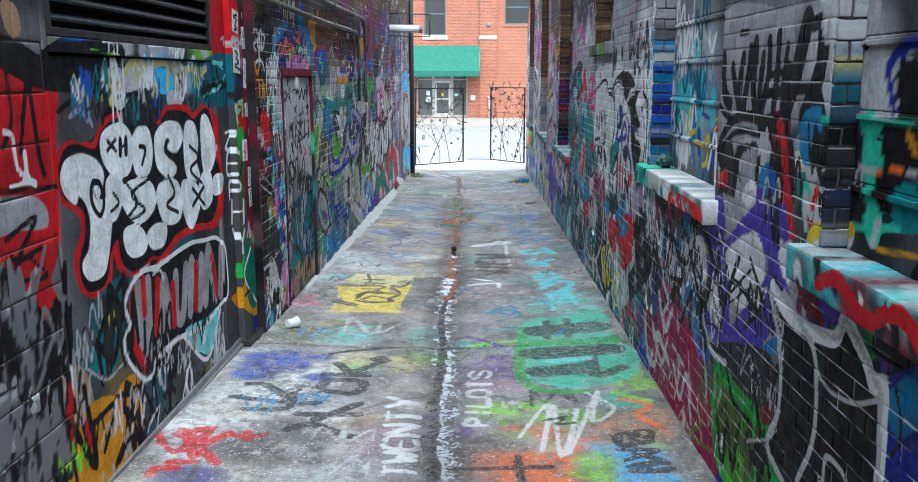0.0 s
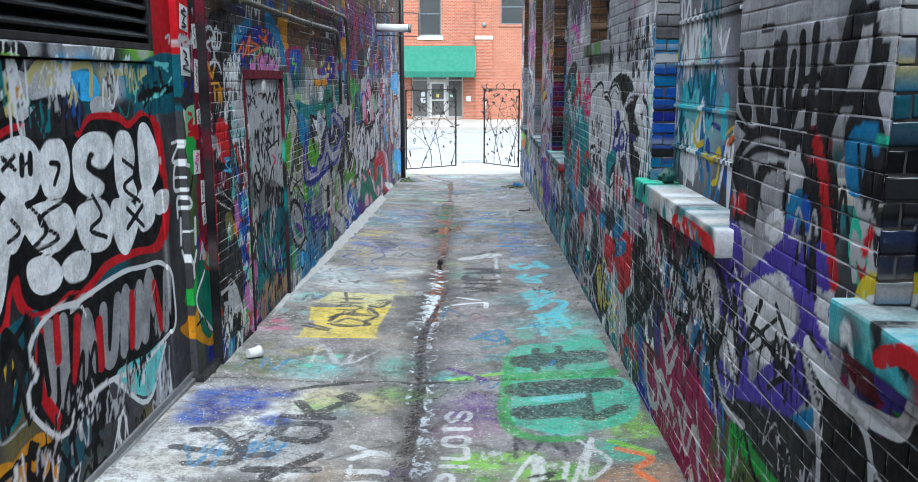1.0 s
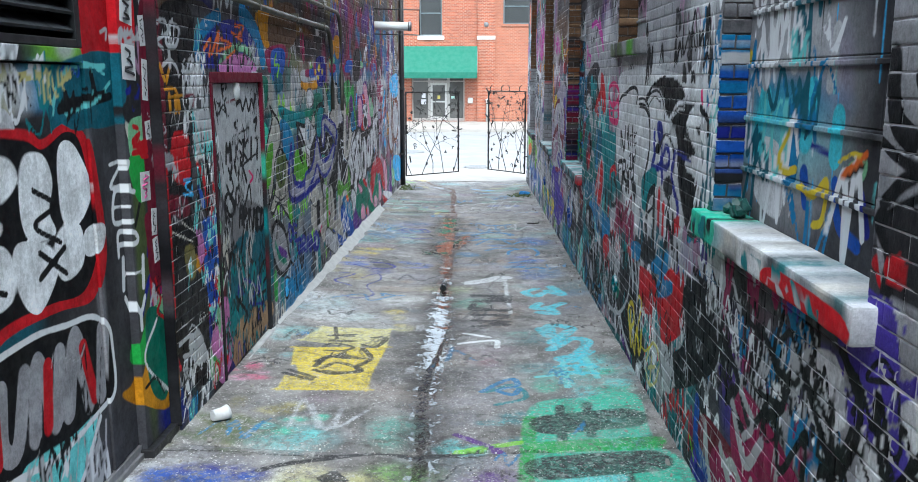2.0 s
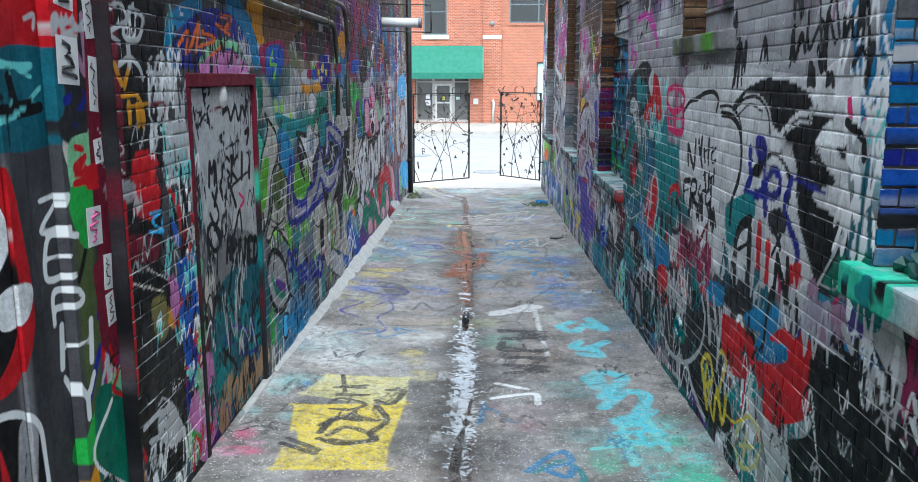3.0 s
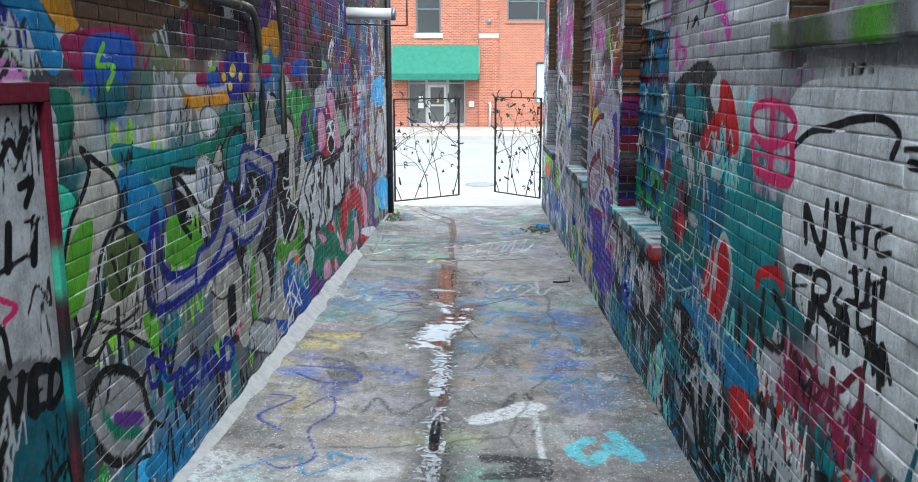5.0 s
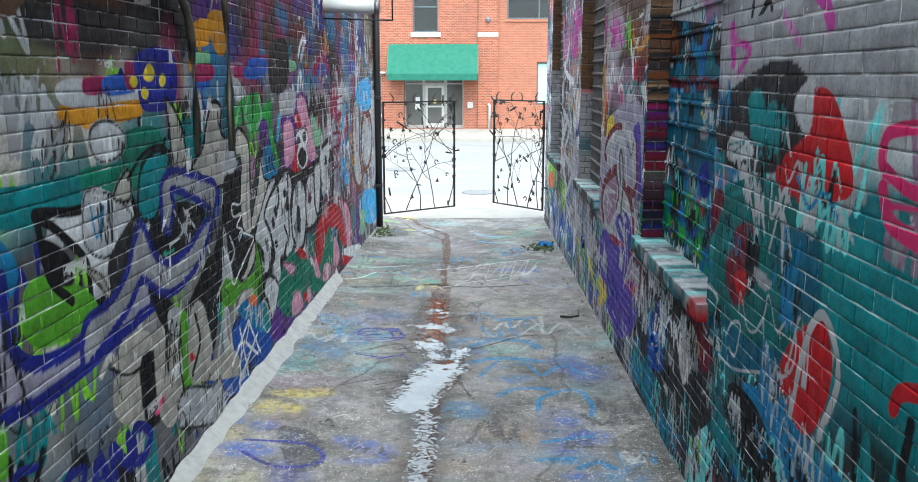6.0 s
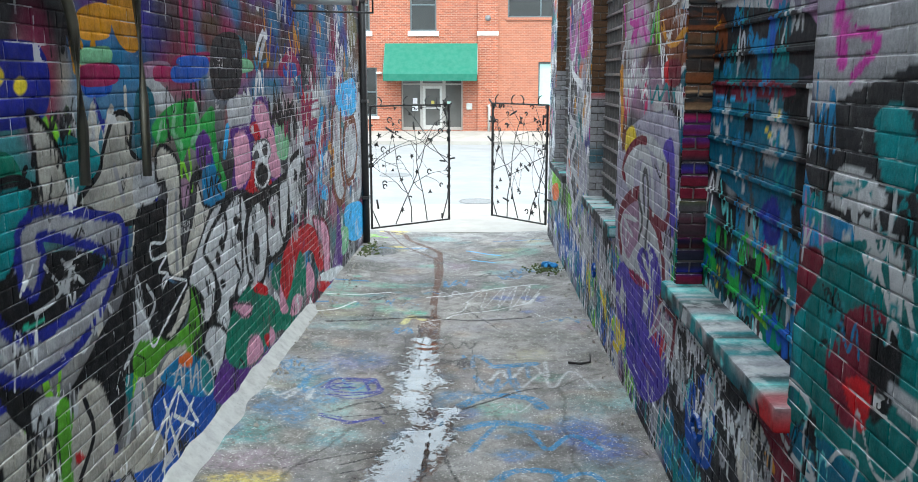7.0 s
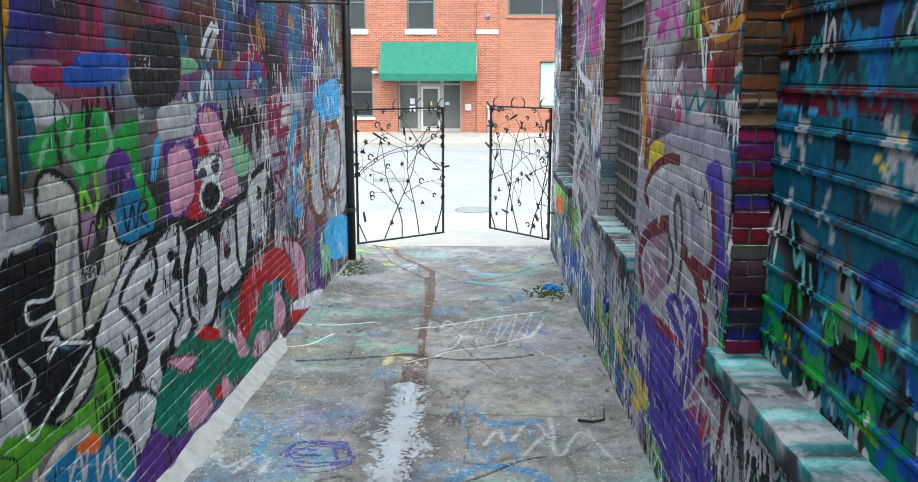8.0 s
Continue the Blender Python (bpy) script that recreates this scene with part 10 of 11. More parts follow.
# plain upper walls, unseen, added to shade the alley, and what closes it behind
for wall, xa, xb, ya, yb, za, zb in ((wall_east, XR, XR + 0.4, -2, END_R, 4.03, 6.3), (wall_west, XL - 0.4, XL, -2, END_L, 4.03, 6.0)):
    bm = bmesh.new()
    bm_box(bm, xa, xb, ya, yb, za, zb)
    part("upper_wall", bm, M_upper, wall, "weathered upper brickwork")
wall_south = joint_of("wall_south", label="plain weathered wall closing the alley behind", category="wall", kind="structure")
bm = bmesh.new()
bm_box(bm, XL - 0.4, XR + 0.4, -6.4, -6.0, -0.5, 4.0)
part("wall_body", bm, M_upper, wall_south)
for xa, xb in ((XL - 0.4, XL), (XR, XR + 0.4)):
    bm = bmesh.new()
    bm_box(bm, xa, xb, -6.0, -2.0, -0.5, 5.0)
    part("return_wall", bm, M_upper, wall_south)

# the alley floor: cast slabs between two open joints
floor = joint_of("floor", label="worn concrete alley floor with spray-painted tags and a wet drain line", category="floor", kind="structure")


def floor_slab(x0, x1, y0, y1, step):
    nx, ny = round((x1 - x0) / step), round((y1 - y0) / step)
    xx, yy = np.meshgrid(np.linspace(x0, x1, nx + 1), np.linspace(y0, y1, ny + 1))
    u, v = xx.ravel(), yy.ravel()
    z = floor_z(u, v)
    drain = -0.30 + 0.06 * np.sin(v * 0.7) + 0.03 * np.sin(v * 2.3)
    z = z - 0.012 * np.exp(-((u - drain) / 0.06) ** 2)
    z = z + 0.006 * np.array([noise.noise((a * 2.2, b * 2.2, 0.0)) for a, b in zip(u, v)]) + 0.002 * np.array([noise.noise((a * 9, b * 9, 3.0)) for a, b in zip(u, v)])
    edge = np.minimum(v - y0, y1 - v)
    z = z - 0.02 * np.exp(-edge / 0.02)
    i = (np.arange(ny)[:, None] * (nx + 1) + np.arange(nx)).ravel()
    me = mesh_from("floor_slab", np.stack([u, v, z], 1), np.stack([i, i + 1, i + nx + 2, i + nx + 1], 1), M_floor, True)
    FL.put(me, np.stack([u, v], 1))
    ob = new("floor_slab", me)
    ob.parent = floor


JOINTS = (-6.0, 1.0, 6.42, 16.8, 22.5)
for k, (a, b) in enumerate(zip(JOINTS, JOINTS[1:])):
    floor_slab(XL - 0.14, XR + 0.02, a + 0.004, b - 0.004, 0.1 if k == 0 else 0.021)
bm = bmesh.new()
bm_box(bm, XL - 0.4, XR + 0.4, -6.4, 22.5, -1.2, -0.6)
part("floor_bed", bm, M_wall_core, floor)

# the street beyond
bm = bmesh.new()
bm_box(bm, -400, 400, -200, 600, -1.6, -0.9)
tagged(part("ground", bm, M_asphalt), "flat dark ground reaching to the horizon", "ground", kind="structure")
bm = bmesh.new()
bm_box(bm, -60, 60, 26.5, 43.2, -0.9, -0.585)
tagged(part("road", bm, M_road, None), "pale sunlit concrete street", "road", kind="structure")
pavement = joint_of("pavement", label="pale concrete pavement across the street with a low kerb", category="pavement", kind="structure")
bm = bmesh.new()
bm_prism(bm, [(43.36, -0.9), (47.2, -0.9), (47.2, -0.245), (43.36, -0.43)], lambda a, b, d: (-60 + d, a, b), 120)
part("paving", bm, M_pave, pavement)
bm = bmesh.new()
bm_box(bm, -60, 60, 43.2, 43.36, -0.9, -0.425, 0.02)
part("kerb", bm, M_pave, pavement)
apron = joint_of("pavement_apron", label="pale concrete pavement and driveway apron at the alley mouth", category="pavement", kind="structure")
bm = bmesh.new()
bm_prism(bm, [(22.5, -0.9), (26.5, -0.9), (26.5, -0.57), (22.5, -0.455)], lambda a, b, d: (-60 + d, a, b), 120)
part("paving", bm, M_pave, apron)

# ---- the near end of the west side: block wall, sheet-metal door, vent, frame and post ----
def block_wall():
    wall = joint_of("wall_southwest", label="painted concrete block wall beside the metal door", category="wall", kind="structure")
    rows = []
    for r in range(22):
        za = -0.3 + r * 0.203
        for k in range(17):
            a = -2.3 + (k - 0.5 * (r % 2)) * 0.405
            p, q = max(a, -2.0), min(a + 0.405, 3.62)
            if q - p > 0.05:
                rows.append((p + 0.004, q - 0.004, za + 0.004, za + 0.199))
    v, f, per, each = tiles(rows, XN, 1, 0.008, 18, 9, 0.006, 0.002, 0.0006)
    made = WL.at(v[:, 1:].copy())
    for k in range(len(rows)):
        me = mesh_from("concrete_block", v[k * per:(k + 1) * per], f[k * each:(k + 1) * each] - k * per, M_stone, True)
        store(me, {key: values[k * per:(k + 1) * per] for key, values in made.items()})
        new("concrete_block", me).parent = wall
    bm = bmesh.new()
    bm_box(bm, XN - 0.4, XN - 0.006, -2.0, 3.62, -0.5, 4.03)
    part("wall_body", bm, M_wall_core, wall)
    bm = bmesh.new()
    bm_box(bm, XN - 0.4, XN - 0.14, 3.62, LEFT_BRICK, -0.5, 4.03)
    part("wall_body", bm, M_wall_core, wall)


block_wall()


def metal_door():
    door = joint_of("door_1", label="flat sheet-metal loading door covered in bubble-letter graffiti", category="door", kind="structure")
    board("door_panel", (3.63, 5.86, 0.02, 2.09), XN - 0.005, 1, 0.04, WL, M_panel, door, step=0.017)
    board("top_rail", (3.63, 5.86, 2.10, 2.165), XN + 0.012, 1, 0.06, WL, M_panel, door, "painted steel top rail")
    bm = bmesh.new()
    bm_box(bm, XN - 0.04, XN + 0.012, 3.63, 6.38, -0.08, 0.045, 0.004)
    bm_box(bm, XN - 0.04, XN + 0.03, 3.63, 6.38, -0.09, 0.005, 0.004)
    part("bottom_track", bm, M_steel, door, "scuffed grey steel floor track")
    board("edge_strip", (3.585, 3.624, 0.0, 2.9), XN + 0.004, 1, 0.03, WL, M_panel, door, "painted steel edge strip")


metal_door()


def louver_vent():
    vent = joint_of("louver_vent", label="black metal louvered vent above the loading door", category="vent")
    bm = bmesh.new()
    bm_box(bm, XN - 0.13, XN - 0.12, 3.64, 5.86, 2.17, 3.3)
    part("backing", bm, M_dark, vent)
    bm = bmesh.new()
    for a, b, c, d in ((3.62, 3.67, 2.17, 3.3), (5.82, 5.87, 2.17, 3.3), (3.67, 5.82, 2.17, 2.205), (3.67, 5.82, 3.27, 3.3)):
        bm_box(bm, XN - 0.12, XN + 0.006, a, b, c, d, 0.003)
    part("frame", bm, M_louver, vent)
    for k in range(13):
        z = 2.235 + k * 0.08
        bm = bmesh.new()
        bm_prism(bm, [(XN - 0.004, z), (XN - 0.001, z + 0.012), (XN - 0.09, z + 0.075), (XN - 0.093, z + 0.063)], lambda a, b, d: (a, 3.67 + d, b), 2.15)
        part("slat", bm, M_louver, vent)


louver_vent()


def frame_posts():
    frame_ob = joint_of("door_frame", label="steel door frame painted red above and grey below", category="door frame", kind="structure")
    board("jamb", (5.87, 6.0, 0.05, 4.0), XN + 0.006, 1, 0.06, WL, M_panel, frame_ob, step=0.018)
    board("jamb", (6.005, 6.185, 0.05, 4.0), XN, 1, 0.06, WL, M_panel, frame_ob, step=0.016)
    post = joint_of("steel_post", label="black steel post plastered with stickers", category="post")
    board("post_body", (6.19, 6.55, 0.02, 4.0), XN + 0.045, 1, 0.1, WL, M_panel, post, step=0.018)
    bm = bmesh.new()
    bm_box(bm, XN - 0.05, XN + 0.085, 6.17, 6.565, -0.09, 0.02, 0.008)
    part("base_shoe", bm, M_black_metal, post)
    painted_box("corner_strip", XN - 0.03, XL + 0.006, 6.552, 6.568, 0.0, 4.0, WALL_END, M_panel, post, "black and red painted steel edge", 0.06, 0.003)
    return post


frame_posts()


def sticker(y, z, w, h, turn, paper, ink, x, seed, label):
    """A paper sticker with unreadable marks on it."""
    ob = joint_of("sticker", label=label, category="sticker", group="stickers on the post")
    bm = bmesh.new()
    bm_box(bm, 0, 0.0015, -w / 2, w / 2, -h / 2, h / 2)
    part("paper", bm, paper, ob)
    r = random.Random(seed)
    marks = [(0.001, r.uniform(-0.36, 0.36) * w, (-0.38 + 0.76 * k / 11) * h) for k in range(12)]
    bm = bm_tube(bmesh.new(), marks, 0.05 * w, 5)
    part("scribble", bm, ink, ob)
    ob.matrix_world = pose(x, y, z, turn, 0, 0)


X_POST = XN + 0.045
sticker(6.31, 2.385, 0.15, 0.16, -8, M_paper, M_sticker_ink, X_POST, 1, "white square paper sticker with black marks")
sticker(6.30, 2.11, 0.17, 0.18, -3, M_paper, M_sticker_ink, X_POST, 2, "white square paper sticker with black marks")
sticker(6.41, 1.45, 0.13, 0.16, -2, M_paper, M_sticker_pink, X_POST, 3, "white sticker with a pink drawing")
for k, (z, h) in enumerate(((2.28, 0.16), (2.02, 0.22), (1.75, 0.1), (1.24, 0.15), (1.08, 0.14))):
    sticker(6.50, z, 0.075, h, 5 * (-1) ** k, M_paper, M_sticker_ink, X_POST, 10 + k, "torn pale paper sticker")


# ---- the steel door in the west wall ----
def steel_door():
    door = joint_of("door_2", label="shut grey steel door covered in black tags, in a maroon frame", category="door", kind="structure")
    f = joint_of("door_casing", door, label="maroon painted steel frame")
    x0, x1 = XL - 0.16, XL + 0.005
    painted_box("head", x0, x1, DOOR_Y0, DOOR_Y1, DOOR_Z - 0.075, DOOR_Z, JAMB_MAROON, M_panel, f, step=0.05)
    painted_box("jamb", x0, x1, DOOR_Y0, DOOR_Y0 + 0.05, -0.15, DOOR_Z - 0.075, JAMB_NEAR, M_panel, f, step=0.03)
    painted_box("jamb", x0, x1, DOOR_Y1 - 0.05, DOOR_Y1, -0.15, DOOR_Z - 0.075, JAMB_FAR, M_panel, f, step=0.03)
    leaf = board("leaf", (DOOR_Y0 + 0.055, DOOR_Y1 - 0.055, -0.06, DOOR_Z - 0.08), XL - 0.02, 1, 0.05, WL, M_panel, door, step=0.016)
    bm = bmesh.new()
    bmesh.ops.create_uvsphere(bm, u_segments=16, v_segments=8, radius=1, matrix=Matrix.LocRotScale((XL - 0.017, 8.13, 1.94), None, (0.025, 0.06, 0.075)))
    part("door_viewer", bm, M_white_metal, leaf, "pale oval plate")
    bm = bmesh.new()
    bm_box(bm, XL - 0.16, XL + 0.03, DOOR_Y0, DOOR_Y1, -0.16, -0.075, 0.01)
    part("threshold", bm, M_kerb, door, "worn concrete threshold")
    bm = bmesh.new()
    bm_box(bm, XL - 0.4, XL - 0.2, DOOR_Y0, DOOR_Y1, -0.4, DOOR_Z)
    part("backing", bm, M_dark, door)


steel_door()


# ---- conduits, bracket with tube lamp, downpipe ----
def bend(a, b, r, n=7):
    """Points of a run along the wall at height z from y=a to y=b that turns down."""
    return [(b - r + r * math.sin(k / n * math.pi / 2), r - r * math.cos(k / n * math.pi / 2)) for k in range(n + 1)]


def conduit(y0, y1, z, z_end, radius, r=0.28):
    ob = joint_of("conduit", label="paint-spattered metal conduit bending down the brick wall", category="pipe", group="conduits on the wall")
    x = XL + 0.045
    pts = [(x, y0, z + 0.01), (x, (y0 + y1) / 2, z - 0.012)] + [(x, a, z - b) for a, b in bend(y0, y1, r)] + [(x, y1 + 0.01, (z + z_end) / 2 - 0.2), (x, y1 - 0.01, z_end)]
    part("pipe", bm_tube(bmesh.new(), pts, radius, 10), M_pipe, ob)
    for y in np.arange(y0 + 0.6, y1 - 0.5, 1.4):
        bm = bmesh.new()
        bm_box(bm, XL - 0.002, x + radius + 0.004, y, y + 0.03, z - radius - 0.012, z + radius + 0.016, 0.003)
        part("clip", bm, M_pipe, ob)


conduit(6.6, 11.95, 2.58, 1.66, 0.024)
conduit(6.6, 12.66, 2.80, 1.62, 0.024)


def tube_lamp():
    ob = joint_of("tube_lamp", label="pale grey tube lamp on a thin metal wall bracket", category="lamp")
    part("housing", bm_tube(bmesh.new(), [(-1.72, 16.6, 2.885), (-1.15, 16.6, 2.872)], 0.072, 18), M_white_metal, ob, "pale grey cylindrical housing")
    part("end_cap", bm_tube(bmesh.new(), [(-1.15, 16.6, 2.872), (-1.10, 16.6, 2.872)], 0.08, 18), M_steel, ob)
    for z in (3.14, 2.73):
        part("arm", bm_tube(bmesh.new(), [(-1.73, 16.6, z + 0.02), (-0.96, 16.6, z)], 0.009, 8), M_black_metal, ob)
    part("upright", bm_tube(bmesh.new(), [(-0.96, 16.6, 3.145), (-0.96, 16.6, 2.725)], 0.009, 8), M_black_metal, ob)


tube_lamp()


def downpipe():
    ob = joint_of("downpipe", label="black downpipe strapped to the corner of the wall", category="pipe")
    part("pipe", bm_tube(bmesh.new(), [(XL + 0.05, 21.12, 6.0), (XL + 0.05, 21.12, 2.0), (XL + 0.05, 21.14, -0.40)], 0.055, 12), M_black_metal, ob)
    for z in (0.3, 1.75, 3.2):
        bm = bmesh.new()
        bm_box(bm, XL - 0.01, XL + 0.112, 21.05, 21.2, z, z + 0.05, 0.004)
        part("strap", bm, M_black_metal, ob)


downpipe()


# ---- the two leaves of the iron gate ----
def gate_leaf(length, height, seed, label):
    ob = joint_of("iron_gate", label=label, category="gate", group="leaves of the alley gate")
    r = random.Random(seed)
    bm = bmesh.new()
    for a, b, c, d in ((0, 0.026, 0, height), (length - 0.026, length, 0, height), (0.026, length - 0.026, 0, 0.024), (0.026, length - 0.026, height - 0.024, height)):
        bm_box(bm, a, b, -0.016, 0.016, c, d, 0.003)
    part("gate_frame", bm, M_gate, ob)
    for k in range(4):
        a = length * (0.13 + 0.27 * k) + r.uniform(-0.05, 0.05)
        s = r.choice((-1, 1))
        pts = [(a, 0, height), (a + s * 0.015, 0, height + 0.06), (a - s * 0.02, 0, height + 0.11), (a - s * 0.07, 0, height + 0.13)]
        part("hook", bm_tube(bmesh.new(), pts, 0.016, 7, 0.006), M_gate, ob)

    def branch(a, z, way, size, thick, depth):
        pts = [(a, 0.0, z)]
        for k in range(6):
            way += r.uniform(-0.3, 0.3)
            a, z = a + size / 6 * math.cos(way), z + size / 6 * math.sin(way)
            a, z = min(max(a, 0.02), length - 0.02), min(max(z, 0.02), height - 0.05 - 0.25 * (depth == 0))
            pts.append((a, r.uniform(-0.012, 0.012), z))
            if depth < 2 and k in (1, 3, 4) and r.random() < 0.75:
                branch(a, z, way + r.choice((-1, 1)) * r.uniform(0.5, 1.1), size * r.uniform(0.3, 0.6), thick * 0.65, depth + 1)
        part("branch", bm_tube(bmesh.new(), pts, thick, 6, thick * 0.5), M_gate, ob)
        leaf_at(a, z, way)

    def leaf_at(a, z, way):
        kind = r.random()
        bm = bmesh.new()
        if kind < 0.45:
            n, s = r.choice((3, 5)), r.uniform(0.03, 0.055)
            out = [(a + (s if k % 2 == 0 else s * 0.4) * math.cos(way + math.pi * k / n), z + (s if k % 2 == 0 else s * 0.4) * math.sin(way + math.pi * k / n)) for k in range(2 * n)]
            bm_prism(bm, out, lambda p, q, d: (p, -0.004 + d, q), 0.008)
        elif kind < 0.75:
            s = r.uniform(0.025, 0.04)
            bm_tube(bm, [(a + s * math.cos(t), 0, z + s * math.sin(t)) for t in np.linspace(0, 4.6, 10)], 0.010, 6)
        else:
            s = r.uniform(0.08, 0.17)
            bm_tube(bm, [(a, 0, z), (a + s * math.cos(way), 0.0, z + s * math.sin(way))], 0.016, 6)
        part("ornament", bm, M_gate, ob)

    for _ in range(15):
        leaf_at(length * r.uniform(0.08, 0.92), height * (0.06 + 0.75 * r.random() ** 1.3), r.uniform(0, 6.3))
    for k in range(5):
        branch(length * (0.1 + 0.2 * k), 0.03, r.uniform(1.0, 2.1), r.uniform(0.9, 1.5) * height * 0.75, 0.009, 0)
    for k in range(4):
        branch(0.03 if k % 2 else length - 0.03, height * r.uniform(0.2, 0.75), (0.3 if k % 2 else 2.8) + r.uniform(-0.5, 0.5), length * r.uniform(0.6, 1.0), 0.0065, 1)
    return ob


left_leaf = gate_leaf(1.52, 1.91, 5, "open black iron gate leaf with welded branches, leaves and scraps")
left_leaf.matrix_world = pose(-1.62, 21.33, -0.205, 0, 0, math.degrees(math.atan2(0.9, 1.14)))
right_leaf = gate_leaf(1.28, 1.89, 23, "open black iron gate leaf with long curved stems, leaves and hooks")
right_leaf.matrix_world = pose(1.12, 21.55, -0.17, 0, 0, math.degrees(math.atan2(0.94, -0.83)))


# ---- window openings of the east wall ----
def sill(y0, y1, z, high, paint, label, out=0.055, back=0.2):
    ob = painted_box("window_sill", XR - out, XR + back, y0, y1, z - high, z, paint, M_stone, None, "", 0.04, 0.012, 0.004)
    return tagged(ob, label, "window sill", kind="structure")


def reveal(y, depth, z0, z1, facing, paint_low, paint_high, split):
    """The side of an opening: brick ends and headers one over another."""
    ob = joint_of("window_reveal", label="painted brick side of a window opening", category="window reveal", kind="structure")
    for paint, name, test in ((paint_low, "brick_low", lambda z: z < split), (paint_high, "brick_high", lambda z: z >= split)):
        for k in range(int((z1 - z0) / COURSE)):
            za = z0 + k * COURSE
            if not test(za):
                continue
            for xa, xb in ((XR + 0.004, XR + depth / 2 - 0.004), (XR + depth / 2 + 0.004, XR + depth)) if k % 2 else ((XR + 0.004, XR + depth),):
                bm = bmesh.new()
                proud = facing * (0.008 + 0.009 * rng.random())
                bm_box(bm, xa, xb, min(y, y + proud), max(y, y + proud), za + 0.003 + 0.004 * rng.random(), za + 0.064 + 0.005 * rng.random(), 0.005)
                bmesh.ops.subdivide_edges(bm, edges=[e for e in bm.edges if e.calc_length() > 0.04], cuts=3, use_grid_fill=True)
                for q in bm.verts:
                    q.co += 0.0035 * noise.noise_vector(q.co * 24)
                part("brick", bm, M_brick, ob, "", paint)


def louvered_shutter(name, y0, y1, z0, z1, pitch, label, recess=0.19):
    """Overlapping steel slats, each with a ledge along its lower edge."""
    ob = joint_of(name, label=label, category="shutter")
    x = XR + recess
    k = 0
    z = z0
    while z < z1:
        board("slat", (y0, y1, z, min(z + pitch - 0.003, z1)), x, -1, 0.02, WR, M_panel, ob, step=0.022)
        board("ledge", (y0, y1, z + pitch - 0.034, z + pitch - 0.014), x - 0.013, -1, 0.033, WR, M_panel, ob, step=0.03)
        z += pitch
        k += 1
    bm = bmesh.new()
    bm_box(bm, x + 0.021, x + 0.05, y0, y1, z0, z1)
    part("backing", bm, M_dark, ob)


def barred_window(y0, y1, z0, z1, label, recess=0.15):
    ob = joint_of("window_grille", label=label, category="window grille")
    x = XR + recess
    for z in np.arange(z0 + 0.1, z1, 0.14):
        bm = bmesh.new()
        bm_box(bm, x - 0.02, x + 0.02, y0, y1, z, z + 0.022, 0.003)
        part("crossbar", bm, M_bar, ob)
    for y in np.arange(y0 + 0.12, y1, 0.16):
        bm = bmesh.new()
        bm_box(bm, x - 0.012, x + 0.012, y, y + 0.016, z0, z1, 0.003)
        part("bar", bm, M_bar, ob)
    board("pane", (y0, y1, z0, z1), x + 0.08, -1, 0.03, WR, M_panel, ob, "painted-over boarded window", 0.05)


sill(0.8, 3.05, 1.41, 0.13, SILL_A, "thick stone window sill with peeling turquoise and red paint", 0.07, 0.25)
sill(4.21, 6.10, 1.39, 0.12, SILL_B, "thick stone window sill painted white and turquoise with red lettering", 0.07, 0.25)
sill(7.80, 9.12, 2.306, 0.11, SILL_C, "dark grey stone window sill with green overspray", 0.05)
sill(11.15, 13.10, 0.968, 0.10, SILL_D, "stone window sill streaked with turquoise paint", 0.06, 0.24)
sill(15.15, 17.08, 0.928, 0.10, SILL_D, "stone window sill streaked with turquoise paint")
sill(19.15, 21.08, 0.888, 0.10, SILL_D, "stone window sill streaked with turquoise paint")
reveal(2.95, 0.1, 1.41, 4.4, -1, REV_A, REV_A, 2.5)
reveal(5.99, 0.14, 1.39, 4.4, -1, REV_B, REV_GREY, 2.2)
reveal(9.06, 0.16, 2.30, 4.4, -1, REV_BROWN, REV_BROWN, 2.5)
reveal(13.02, 0.155, 0.96, 4.4, -1, REV_BLACK, REV_BROWN, 1.92)
reveal(17.0, 0.15, 0.92, 4.4, -1, REV_GREY, REV_BROWN, 1.92)
reveal(21.0, 0.15, 0.88, 4.4, -1, REV_GREY, REV_BROWN, 2.2)
louvered_shutter("window_shutter", 0.9, 2.948, 1.41, 4.4, 0.24, "steel window shutter of wide slats sprayed green, yellow and black", 0.1)
louvered_shutter("window_shutter", 4.282, 5.988, 1.39, 4.4, 0.24, "steel window shutter of wide slats sprayed turquoise and pale grey", 0.14)
louvered_shutter("window_shutter", 11.202, 13.018, 0.96, 4.4, 0.145, "steel window shutter of narrow slats sprayed petrol blue with drips", 0.155)
louvered_shutter("window_shutter", 7.862, 9.058, 2.30, 4.4, 0.2, "dark sooty slatted shutter in the upper window", 0.16)
barred_window(15.2, 17.0, 0.92, 4.4, "steel window grille with small squares, painted over many times")
barred_window(19.2, 21.0, 0.88, 4.4, "steel window grille with small squares, painted over many times")


